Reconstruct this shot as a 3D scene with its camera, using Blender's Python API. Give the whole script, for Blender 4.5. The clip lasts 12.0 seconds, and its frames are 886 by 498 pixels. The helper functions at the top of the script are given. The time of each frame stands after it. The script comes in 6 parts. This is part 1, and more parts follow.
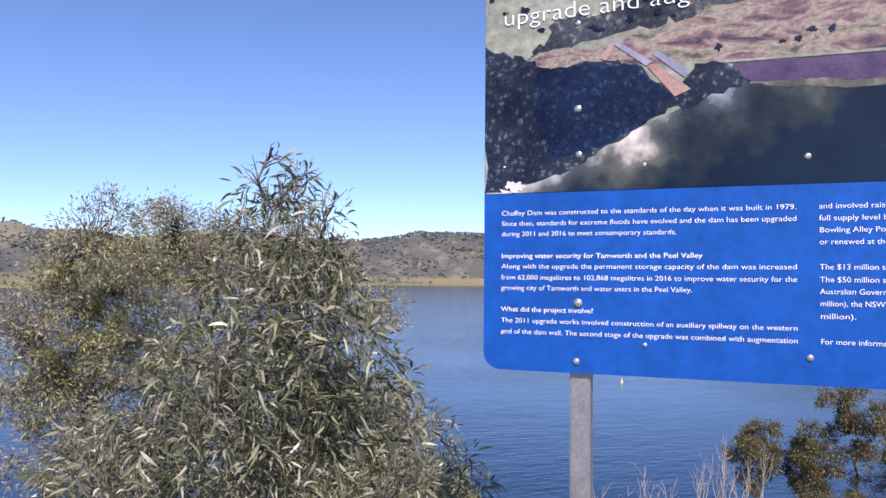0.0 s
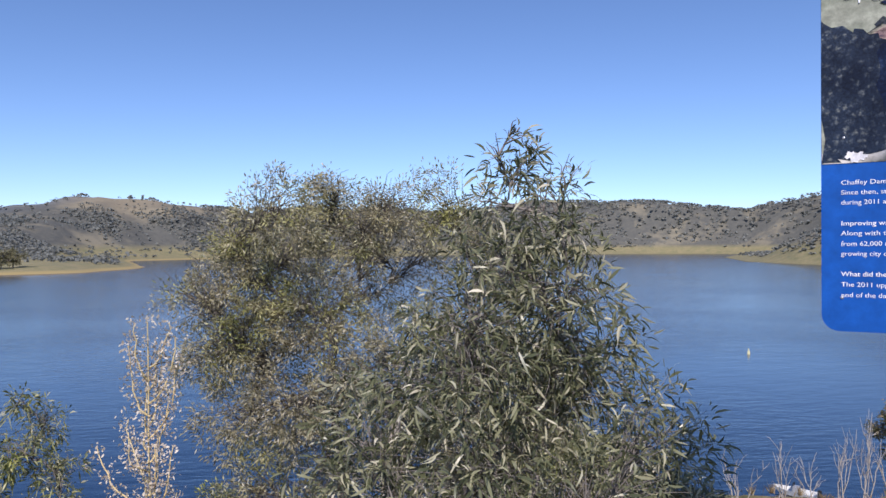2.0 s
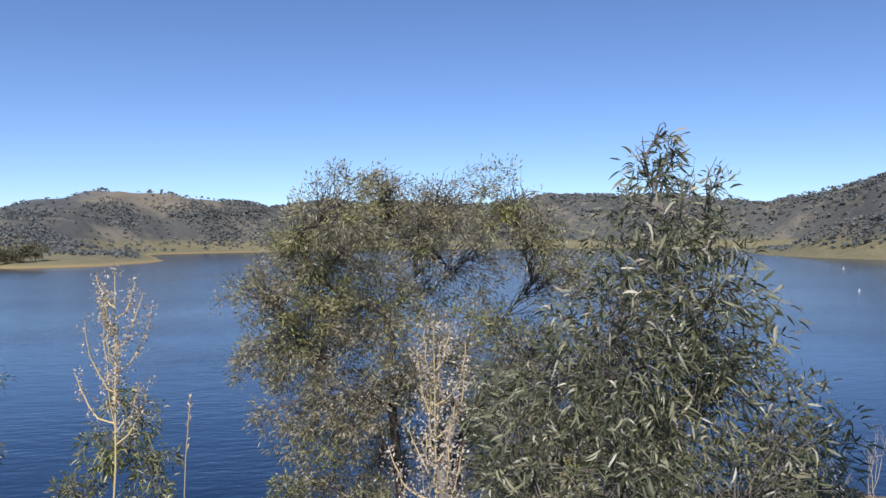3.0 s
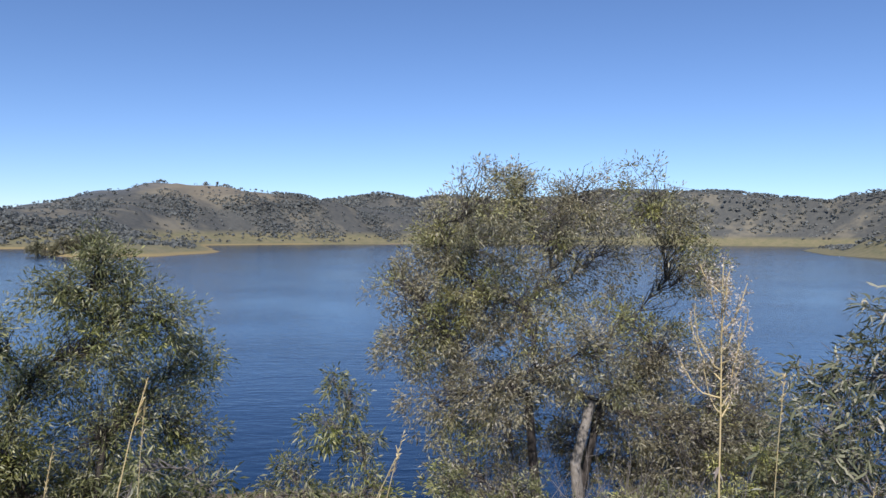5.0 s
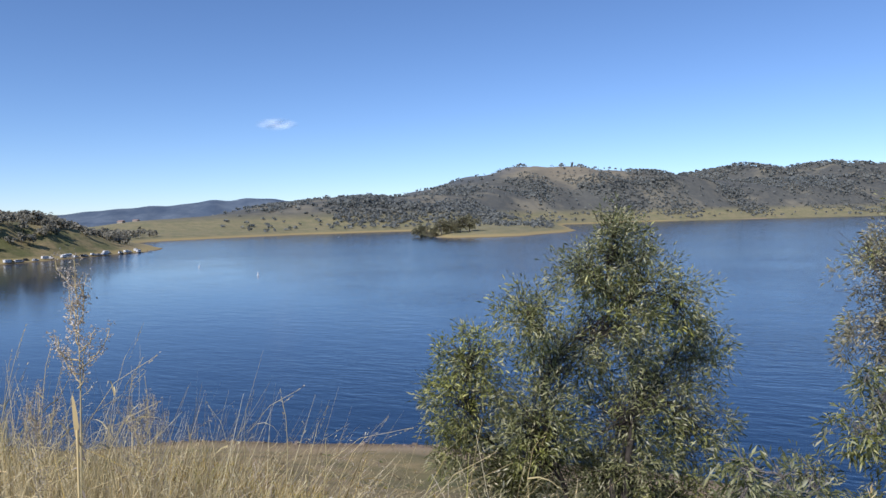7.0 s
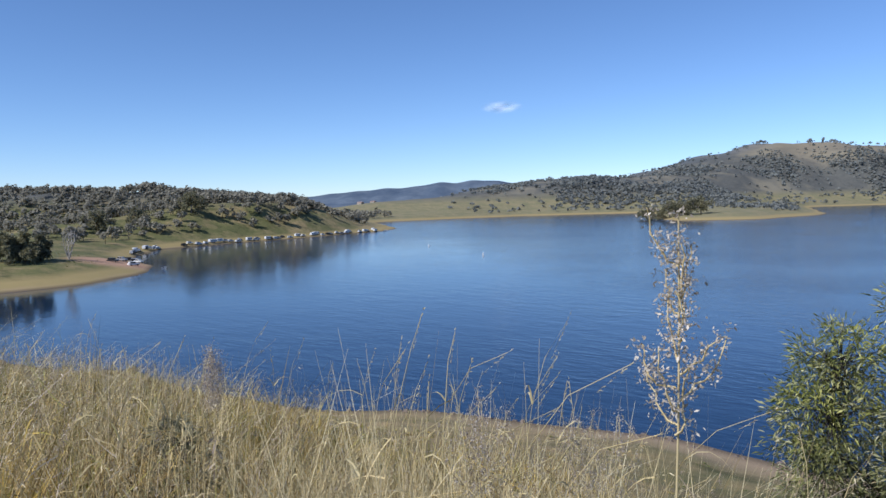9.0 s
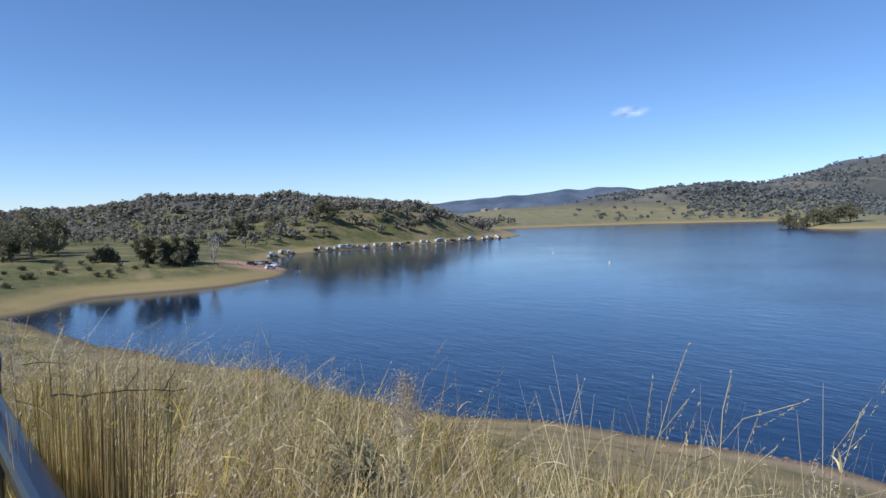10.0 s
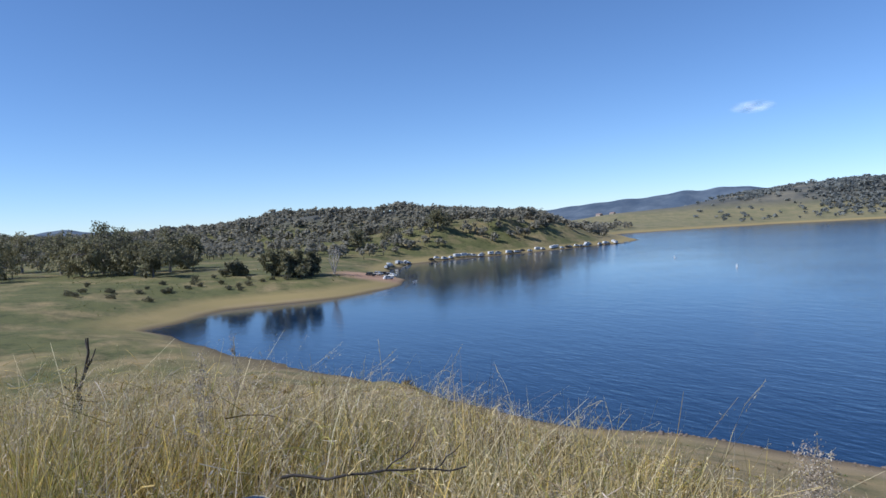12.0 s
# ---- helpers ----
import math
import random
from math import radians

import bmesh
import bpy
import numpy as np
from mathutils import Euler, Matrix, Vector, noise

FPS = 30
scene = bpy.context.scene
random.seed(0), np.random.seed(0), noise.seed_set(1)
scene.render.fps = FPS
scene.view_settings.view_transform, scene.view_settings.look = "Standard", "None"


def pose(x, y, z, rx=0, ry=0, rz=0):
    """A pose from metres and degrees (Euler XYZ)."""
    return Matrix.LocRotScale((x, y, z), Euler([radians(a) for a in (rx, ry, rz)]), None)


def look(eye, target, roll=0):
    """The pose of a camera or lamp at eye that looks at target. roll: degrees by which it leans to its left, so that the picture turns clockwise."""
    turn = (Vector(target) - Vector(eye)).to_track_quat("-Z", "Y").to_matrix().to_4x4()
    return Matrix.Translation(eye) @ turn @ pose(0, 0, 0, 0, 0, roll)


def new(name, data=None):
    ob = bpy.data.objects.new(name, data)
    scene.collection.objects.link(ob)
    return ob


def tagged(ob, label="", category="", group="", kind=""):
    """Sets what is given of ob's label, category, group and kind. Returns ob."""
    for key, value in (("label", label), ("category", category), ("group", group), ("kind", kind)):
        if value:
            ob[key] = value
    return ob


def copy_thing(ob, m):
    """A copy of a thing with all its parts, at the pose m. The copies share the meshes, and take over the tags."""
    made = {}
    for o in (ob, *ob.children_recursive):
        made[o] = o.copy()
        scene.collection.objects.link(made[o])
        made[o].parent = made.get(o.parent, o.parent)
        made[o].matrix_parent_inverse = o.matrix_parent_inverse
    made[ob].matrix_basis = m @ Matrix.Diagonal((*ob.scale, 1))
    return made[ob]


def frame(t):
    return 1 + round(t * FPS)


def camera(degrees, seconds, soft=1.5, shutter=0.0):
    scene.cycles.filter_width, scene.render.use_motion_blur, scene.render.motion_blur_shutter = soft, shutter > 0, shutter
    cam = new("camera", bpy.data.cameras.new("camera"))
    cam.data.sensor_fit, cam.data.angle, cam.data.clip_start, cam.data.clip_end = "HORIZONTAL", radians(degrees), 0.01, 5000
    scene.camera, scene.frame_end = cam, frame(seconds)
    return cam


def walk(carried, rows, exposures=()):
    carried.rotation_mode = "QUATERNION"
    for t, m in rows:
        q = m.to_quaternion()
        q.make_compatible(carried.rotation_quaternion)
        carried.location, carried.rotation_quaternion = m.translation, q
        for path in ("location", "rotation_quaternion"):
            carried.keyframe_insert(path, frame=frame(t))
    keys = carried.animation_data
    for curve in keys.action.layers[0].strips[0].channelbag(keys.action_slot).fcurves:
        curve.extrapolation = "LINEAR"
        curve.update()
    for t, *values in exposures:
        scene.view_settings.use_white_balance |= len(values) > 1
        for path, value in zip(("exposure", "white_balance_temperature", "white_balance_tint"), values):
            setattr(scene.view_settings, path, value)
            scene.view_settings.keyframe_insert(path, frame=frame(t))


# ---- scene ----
cam = camera(62.7, 12.0)
PATH = [
    (0, (1.741, 0.602, 12.357), (2.349, 2.506, 12.44), 0.5),
    (0.5, (1.601, 0.586, 12.37), (2.433, 2.405, 12.354), 0.7),
    (0.6, (1.588, 0.567, 12.373), (2.399, 2.395, 12.377), 0.7),
    (1, (1.538, 0.549, 12.377), (2.31, 2.393, 12.447), -0.2),
    (1.5, (1.393, 0.53, 12.36), (1.987, 2.437, 12.443), 0.7),
    (2, (1.076, 0.572, 12.355), (1.386, 2.547, 12.353), -0.2),
    (2.5, (0.763, 0.68, 12.392), (1.004, 2.665, 12.423), 1.3),
    (3, (0.386, 0.596, 12.397), (0.652, 2.579, 12.378), -0.2),
    (3.5, (0.01, 0.641, 12.369), (0.137, 2.635, 12.289), 0.6),
    (3.7, (-0.142, 0.668, 12.379), (-0.045, 2.666, 12.341), -1.0),
    (5.3, (-1.389, 0.539, 12.385), (-1.259, 2.535, 12.351), 0.9),
    (5.5, (-1.529, 0.591, 12.362), (-1.438, 2.588, 12.296), 0.7),
    (6, (-1.903, 0.677, 12.374), (-1.986, 2.67, 12.234), 0.0),
    (6.5, (-2.252, 0.751, 12.358), (-2.726, 2.692, 12.275), -2.7),
    (7, (-2.592, 0.881, 12.363), (-3.391, 2.712, 12.273), -1.2),
    (7.5, (-2.912, 0.902, 12.348), (-3.898, 2.64, 12.261), -1.8),
    (9.3, (-3.763, 1.139, 12.307), (-5.143, 2.583, 12.208), -1.3),
    (9.5, (-3.853, 1.133, 12.307), (-5.288, 2.524, 12.25), -1.3),
    (10, (-4.118, 1.133, 12.328), (-5.662, 2.399, 12.226), -1.1),
    (10.5, (-4.448, 1.154, 12.328), (-5.943, 2.475, 12.187), -3.7),
    (11, (-4.787, 1.214, 12.277), (-6.358, 2.447, 12.173), -3.1),
    (11.5, (-5.064, 1.176, 12.303), (-6.726, 2.285, 12.217), -2.7),
    (12, (-5.288, 1.138, 12.303), (-7.011, 2.151, 12.234), -2.9),
]
walk(cam, [(t, look(eye, target, roll)) for t, eye, target, roll in PATH],
     [(0.0, 0.55, 5800, 25), (1.5, 0.52, 5800, 25), (2.2, 0.23, 5750, 18), (5.0, 0.13, 5650, 16), (12.0, 0.14, 5300, 12)])

# ---- world, sun, exposure ----
SUN_AZ, SUN_EL = radians(194.0), radians(43.0)
world = bpy.data.worlds.new("world")
scene.world = world
world.use_nodes = True
wn, wl = world.node_tree.nodes, world.node_tree.links
wn.clear()
sky = wn.new("ShaderNodeTexSky")
sky.sky_type, sky.sun_disc = "NISHITA", False
sky.sun_elevation, sky.sun_rotation = SUN_EL, SUN_AZ
sky.altitude, sky.air_density, sky.dust_density, sky.ozone_density = 1100, 0.85, 0.0, 3.4
bg, wout = wn.new("ShaderNodeBackground"), wn.new("ShaderNodeOutputWorld")
bg.inputs["Strength"].default_value = 0.108
wl.new(sky.outputs[0], bg.inputs["Color"])
wl.new(bg.outputs[0], wout.inputs["Surface"])

sun_data = bpy.data.lights.new("sun", "SUN")
sun_data.energy, sun_data.angle, sun_data.color = 4.6, radians(0.53), (1.0, 0.90, 0.76)
sun = new("sun", sun_data)
sun_dir = Vector((math.sin(SUN_AZ) * math.cos(SUN_EL), math.cos(SUN_AZ) * math.cos(SUN_EL), math.sin(SUN_EL)))
sun.matrix_world = look(sun_dir * 60, (0, 0, 0))

# ---- materials ----


def material(name):
    m = bpy.data.materials.new(name)
    m.use_nodes = True
    nt = m.node_tree
    return m, nt.nodes, nt.links, nt.nodes["Principled BSDF"]


def ramp(nodes, stops):
    r = nodes.new("ShaderNodeValToRGB")
    while len(r.color_ramp.elements) < len(stops):
        r.color_ramp.elements.new(0.5)
    for e, (p, c) in zip(r.color_ramp.elements, stops):
        e.position, e.color = p, (*c, 1)
    return r


def noise_node(nodes, links, scale, detail=4, rough=0.55, source=None, kind="Position", stretch=None):
    n = nodes.new("ShaderNodeTexNoise")
    n.inputs["Scale"].default_value, n.inputs["Detail"].default_value, n.inputs["Roughness"].default_value = scale, detail, rough
    if source is None:
        source = nodes.new("ShaderNodeNewGeometry").outputs["Position"] if kind == "Position" else nodes.new("ShaderNodeTexCoord").outputs["Object"]
    if stretch:
        mp = nodes.new("ShaderNodeMapping")
        mp.inputs["Scale"].default_value = stretch
        links.new(source, mp.inputs["Vector"])
        source = mp.outputs[0]
    links.new(source, n.inputs["Vector"])
    return n


def mix_colour(nodes, links, fac, a, b, mode="MIX"):
    m = nodes.new("ShaderNodeMix")
    m.data_type, m.blend_type = "RGBA", mode
    for value, i in ((fac, 0), (a, 6), (b, 7)):
        if hasattr(value, "is_output"):
            links.new(value, m.inputs[i])
        else:
            m.inputs[i].default_value = value if i == 0 else (*value, 1)
    return m.outputs[2]


def bump(nodes, links, bsdf, height, strength, distance):
    b = nodes.new("ShaderNodeBump")
    b.inputs["Strength"].default_value, b.inputs["Distance"].default_value = strength, distance
    links.new(height, b.inputs["Height"])
    links.new(b.outputs[0], bsdf.inputs["Normal"])
    return b


def speckled(name, stops, scale, rough=0.7, metal=0.0, bump_strength=0.3, bump_distance=0.004, scale2=None, kind="Object", spec=0.5):
    """A surface with coarse and fine variation between the ramp's colours."""
    m, n, l, b = material(name)
    a = noise_node(n, l, scale, 6, 0.6, kind=kind)
    r = ramp(n, stops)
    l.new(a.outputs["Fac"], r.inputs[0])
    f = noise_node(n, l, scale2 or scale * 7, 5, 0.7, kind=kind)
    shade = ramp(n, [(0.3, (0.72, 0.72, 0.72)), (0.75, (1.15, 1.15, 1.15))])
    l.new(f.outputs["Fac"], shade.inputs[0])
    l.new(mix_colour(n, l, 1.0, r.outputs[0], shade.outputs[0], "MULTIPLY"), b.inputs["Base Color"])
    b.inputs["Roughness"].default_value, b.inputs["Metallic"].default_value = rough, metal
    b.inputs["Specular IOR Level"].default_value = spec
    if bump_strength:
        bump(n, l, b, f.outputs["Fac"], bump_strength, bump_distance)
    return m


def leafy(name, stops, rough=0.45, through_light=0.25, tint=None, tint_scale=0.9):
    """Foliage: each leaf its own shade, a little light coming through."""
    m, n, l, b = material(name)
    g = n.new("ShaderNodeNewGeometry")
    r = ramp(n, stops)
    l.new(g.outputs["Random Per Island"], r.inputs[0])
    big = noise_node(n, l, 1.6, 2, kind="Object")
    tone = ramp(n, [(0.3, (0.78, 0.8, 0.75)), (0.7, (1.2, 1.15, 1.1))])
    l.new(big.outputs["Fac"], tone.inputs[0])
    each = ramp(n, [(0.0, (0.82, 0.84, 0.84)), (1.0, (1.2, 1.17, 1.08))])
    l.new(n.new("ShaderNodeObjectInfo").outputs["Random"], each.inputs[0])
    col = mix_colour(n, l, 1.0, r.outputs[0], tone.outputs[0], "MULTIPLY")
    col = mix_colour(n, l, 1.0, col, each.outputs[0], "MULTIPLY")
    if tint:
        where = noise_node(n, l, tint_scale, 3, 0.55, kind="Object")
        clump = ramp(n, [(0.50, (1, 1, 1)), (0.64, tint)])
        l.new(where.outputs["Fac"], clump.inputs[0])
        col = mix_colour(n, l, 1.0, col, clump.outputs[0], "MULTIPLY")
    l.new(col, b.inputs["Base Color"])
    b.inputs["Roughness"].default_value = rough
    tr, mx = n.new("ShaderNodeBsdfTranslucent"), n.new("ShaderNodeMixShader")
    l.new(col, tr.inputs["Color"])
    mx.inputs[0].default_value = through_light
    l.new(b.outputs[0], mx.inputs[1])
    l.new(tr.outputs[0], mx.inputs[2])
    l.new(mx.outputs[0], n["Material Output"].inputs["Surface"])
    return m


def water_material():
    m, n, l, b = material("lake_water")
    b.inputs["Base Color"].default_value = (0.005, 0.021, 0.056, 1)
    b.inputs["IOR"].default_value, b.inputs["Specular IOR Level"].default_value = 1.33, 0.9
    wide = noise_node(n, l, 0.012, 3, 0.5)
    fine = noise_node(n, l, 0.62, 4, 0.55, stretch=(0.5, 1.3, 1.0))
    swell = noise_node(n, l, 0.15, 3, 0.5, stretch=(0.6, 1.4, 1.0))
    add, mul = n.new("ShaderNodeMath"), n.new("ShaderNodeMath")
    add.operation, mul.operation = "ADD", "MULTIPLY"
    l.new(fine.outputs["Fac"], add.inputs[0])
    l.new(swell.outputs["Fac"], add.inputs[1])
    calm = ramp(n, [(0.35, (0.35, 0.35, 0.35)), (0.62, (1, 1, 1))])
    l.new(wide.outputs["Fac"], calm.inputs[0])
    l.new(add.outputs[0], mul.inputs[0])
    l.new(calm.outputs[0], mul.inputs[1])
    out, lull, last = n.new("ShaderNodeVectorMath"), n.new("ShaderNodeMapRange"), n.new("ShaderNodeMath")
    out.operation, last.operation = "DISTANCE", "MULTIPLY"
    out.inputs[1].default_value = (-290, 120, -12)
    l.new(n.new("ShaderNodeNewGeometry").outputs["Position"], out.inputs[0])
    lull.inputs["From Min"].default_value, lull.inputs["From Max"].default_value, lull.inputs["To Min"].default_value, lull.inputs["To Max"].default_value = 110.0, 260.0, 0.4, 1.0
    l.new(out.outputs["Value"], lull.inputs["Value"])
    l.new(mul.outputs[0], last.inputs[0])
    l.new(lull.outputs[0], last.inputs[1])
    gloss = n.new("ShaderNodeMapRange")
    gloss.inputs["From Min"].default_value, gloss.inputs["From Max"].default_value, gloss.inputs["To Min"].default_value, gloss.inputs["To Max"].default_value = 110.0, 320.0, 0.08, 0.15
    l.new(out.outputs["Value"], gloss.inputs["Value"])
    l.new(gloss.outputs[0], b.inputs["Roughness"])
    bump(n, l, b, last.outputs[0], 0.6, 0.24)
    return m


def ground_material():
    """Beach earth by the water, dry grass with green patches above it, scrub and bare patches on the hills, haze
    coloured into the far land.
    """
    m, n, l, b = material("bank_earth")
    real = n.new("ShaderNodeNewGeometry").outputs["Position"]
    half = n.new("ShaderNodeVectorMath")
    half.operation = "MULTIPLY_ADD"
    half.inputs[1].default_value, half.inputs[2].default_value = (0.5, 0.5, 0.5), (-1.0, 0.4, 6.175)
    l.new(real, half.inputs[0])
    pos = half.outputs[0]
    sep = n.new("ShaderNodeSeparateXYZ")
    l.new(pos, sep.inputs[0])
    grain = noise_node(n, l, 9.0, 6, 0.7, real)
    patch = noise_node(n, l, 0.10, 8, 0.72, pos)
    wide = noise_node(n, l, 0.018, 5, 0.6, pos)
    dry = ramp(n, [(0.25, (0.19, 0.135, 0.065)), (0.5, (0.33, 0.245, 0.125)), (0.8, (0.45, 0.355, 0.205))])
    l.new(grain.outputs["Fac"], dry.inputs[0])
    green = ramp(n, [(0.3, (0.082, 0.087, 0.031)), (0.75, (0.175, 0.17, 0.067))])
    l.new(grain.outputs["Fac"], green.inputs[0])
    mask = ramp(n, [(0.42, (0, 0, 0)), (0.66, (1, 1, 1))])
    lush, moist = n.new("ShaderNodeMapRange"), n.new("ShaderNodeMath")
    lush.inputs["From Min"].default_value, lush.inputs["From Max"].default_value, lush.inputs["To Max"].default_value = -45.0, -105.0, 0.14
    l.new(sep.outputs["X"], lush.inputs["Value"])
    moist.operation = "MULTIPLY_ADD"
    valley = n.new("ShaderNodeMapRange")
    valley.inputs["From Min"].default_value, valley.inputs["From Max"].default_value = 270.0, 120.0
    l.new(sep.outputs["Y"], valley.inputs["Value"])
    l.new(lush.outputs[0], moist.inputs[0])
    l.new(valley.outputs[0], moist.inputs[1])
    l.new(patch.outputs["Fac"], moist.inputs[2])
    l.new(moist.outputs[0], mask.inputs[0])
    turf = mix_colour(n, l, mask.outputs[0], dry.outputs[0], green.outputs[0])
    tufts = ramp(n, [(0.34, (0.48, 0.52, 0.45)), (0.47, (0.95, 0.95, 0.92)), (0.68, (1.2, 1.16, 1.08))])
    l.new(noise_node(n, l, 0.33, 5, 0.75, pos).outputs["Fac"], tufts.inputs[0])
    turf = mix_colour(n, l, 0.85, turf, tufts.outputs[0], "MULTIPLY")
    far_mask = ramp(n, [(0.50, (0, 0, 0)), (0.64, (0.65, 0.65, 0.65))])
    l.new(wide.outputs["Fac"], far_mask.inputs[0])
    # Scrub greyed a little, the haze over the hills mixed into its colour.
    scrub = ramp(n, [(0.34, (0.075, 0.077, 0.07)), (0.5, (0.102, 0.102, 0.089)), (0.62, (0.13, 0.127, 0.105)), (0.72, (0.185, 0.172, 0.13))])
    l.new(noise_node(n, l, 0.11, 9, 0.85, pos).outputs["Fac"], scrub.inputs[0])
    hill = mix_colour(n, l, far_mask.outputs[0], scrub.outputs[0], (0.25, 0.22, 0.15))
    crest, bare = n.new("ShaderNodeVectorMath"), n.new("ShaderNodeMapRange")
    crest.operation = "DISTANCE"
    crest.inputs[1].default_value = (-290, 1120, 96)
    l.new(pos, crest.inputs[0])
    bare.inputs["From Min"].default_value, bare.inputs["From Max"].default_value, bare.inputs["To Min"].default_value, bare.inputs["To Max"].default_value = 60.0, 150.0, 0.75, 0.0
    l.new(crest.outputs["Value"], bare.inputs["Value"])
    hill = mix_colour(n, l, bare.outputs[0], hill, (0.27, 0.225, 0.15))
    up = n.new("ShaderNodeMapRange")
    up.inputs["From Min"].default_value, up.inputs["From Max"].default_value = 11.5, 19.0
    l.new(sep.outputs["Z"], up.inputs["Value"])
    opposite = n.new("ShaderNodeMapRange")
    opposite.inputs["From Min"].default_value, opposite.inputs["From Max"].default_value, opposite.inputs["To Max"].default_value = 170.0, 330.0, 0.6
    l.new(sep.outputs["Y"], opposite.inputs["Value"])
    turf = mix_colour(n, l, opposite.outputs[0], turf, (0.205, 0.20, 0.112))
    fringe, gold = n.new("ShaderNodeMapRange"), n.new("ShaderNodeMapRange")
    fringe.inputs["From Min"].default_value, fringe.inputs["From Max"].default_value, fringe.inputs["To Max"].default_value = 1.2, 0.45, 0.8
    uneven = n.new("ShaderNodeMath")
    uneven.operation = "MULTIPLY_ADD"
    l.new(patch.outputs["Fac"], uneven.inputs[0])
    uneven.inputs[1].default_value = -1.2
    l.new(sep.outputs["Z"], uneven.inputs[2])
    l.new(uneven.outputs[0], fringe.inputs["Value"])
    gold.inputs["From Min"].default_value, gold.inputs["From Max"].default_value = -95.0, -116.0
    l.new(sep.outputs["X"], gold.inputs["Value"])
    shore_grass = n.new("ShaderNodeMath")
    shore_grass.operation = "MULTIPLY"
    l.new(fringe.outputs[0], shore_grass.inputs[0])
    l.new(gold.outputs[0], shore_grass.inputs[1])
    turf = mix_colour(n, l, shore_grass.outputs[0], turf, (0.36, 0.275, 0.115))
    land = mix_colour(n, l, up.outputs[0], turf, hill)
    earth = ramp(n, [(0.3, (0.29, 0.20, 0.115)), (0.7, (0.46, 0.35, 0.22))])
    l.new(grain.outputs["Fac"], earth.inputs[0])
    jag, rim = n.new("ShaderNodeMath"), n.new("ShaderNodeMapRange")
    jag.operation = "MULTIPLY_ADD"
    l.new(patch.outputs["Fac"], jag.inputs[0])
    jag.inputs[1].default_value = -1.5
    l.new(sep.outputs["Z"], jag.inputs[2])
    rim.inputs["From Min"].default_value, rim.inputs["From Max"].default_value = -0.4, 0.5
    bank, lift = n.new("ShaderNodeMapRange"), n.new("ShaderNodeMath")
    inlet, more = n.new("ShaderNodeMapRange"), n.new("ShaderNodeMath")
    inlet.inputs["From Min"].default_value, inlet.inputs["From Max"].default_value, inlet.inputs["To Max"].default_value = -8.0, -34.0, 0.75
    l.new(sep.outputs["X"], inlet.inputs["Value"])
    more.operation = "ADD"
    l.new(inlet.outputs[0], more.inputs[0])
    bank.inputs["From Min"].default_value, bank.inputs["From Max"].default_value, bank.inputs["To Max"].default_value = 4.0, 11.0, 1.3
    l.new(sep.outputs["X"], bank.inputs["Value"])
    lift.operation = "ADD"
    l.new(jag.outputs[0], lift.inputs[0])
    l.new(bank.outputs[0], more.inputs[1])
    l.new(more.outputs[0], lift.inputs[1])
    l.new(lift.outputs[0], rim.inputs["Value"])
    away, red_fade = n.new("ShaderNodeVectorMath"), n.new("ShaderNodeMapRange")
    away.operation = "DISTANCE"
    away.inputs[1].default_value = (-149, 68, 1)
    l.new(pos, away.inputs[0])
    red_fade.inputs["From Min"].default_value, red_fade.inputs["From Max"].default_value = 5.0, 11.0
    l.new(away.outputs["Value"], red_fade.inputs["Value"])
    land = mix_colour(n, l, red_fade.outputs[0], (0.42, 0.26, 0.165), land)
    col = mix_colour(n, l, rim.outputs[0], earth.outputs[0], land)
    # Masks of the far ridges, whose blue haze is painted into the ground.
    out, hazed_forest = n.new("ShaderNodeVectorMath"), n.new("ShaderNodeMapRange")
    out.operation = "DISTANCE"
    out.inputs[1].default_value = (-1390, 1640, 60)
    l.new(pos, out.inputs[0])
    hazed_forest.inputs["From Min"].default_value, hazed_forest.inputs["From Max"].default_value = 1080.0, 1240.0
    l.new(out.outputs["Value"], hazed_forest.inputs["Value"])
    out2, hazed_forest2, both = n.new("ShaderNodeVectorMath"), n.new("ShaderNodeMapRange"), n.new("ShaderNodeMath")
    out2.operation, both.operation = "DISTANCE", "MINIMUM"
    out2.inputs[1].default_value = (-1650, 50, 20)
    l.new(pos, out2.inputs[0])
    hazed_forest2.inputs["From Min"].default_value, hazed_forest2.inputs["From Max"].default_value = 700.0, 820.0
    l.new(out2.outputs["Value"], hazed_forest2.inputs["Value"])
    l.new(hazed_forest.outputs[0], both.inputs[0])
    l.new(hazed_forest2.outputs[0], both.inputs[1])
    hazed_forest = both
    # Canopy tones blued to stand for the haze in front of the ridges.
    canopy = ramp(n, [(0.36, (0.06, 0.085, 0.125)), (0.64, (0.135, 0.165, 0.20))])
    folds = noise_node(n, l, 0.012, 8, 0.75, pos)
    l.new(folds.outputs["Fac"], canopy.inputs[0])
    col = mix_colour(n, l, hazed_forest.outputs[0], canopy.outputs[0], col)
    wet = n.new("ShaderNodeMapRange")
    wet.inputs["From Min"].default_value, wet.inputs["From Max"].default_value = 0.05, 0.35
    wet.inputs["To Min"].default_value = 0.45
    l.new(sep.outputs["Z"], wet.inputs["Value"])
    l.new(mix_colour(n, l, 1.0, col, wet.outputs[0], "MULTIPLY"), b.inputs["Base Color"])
    b.inputs["Roughness"].default_value, b.inputs["Specular IOR Level"].default_value = 0.9, 0.2
    bump(n, l, b, grain.outputs["Fac"], 0.6, 0.06)
    return m


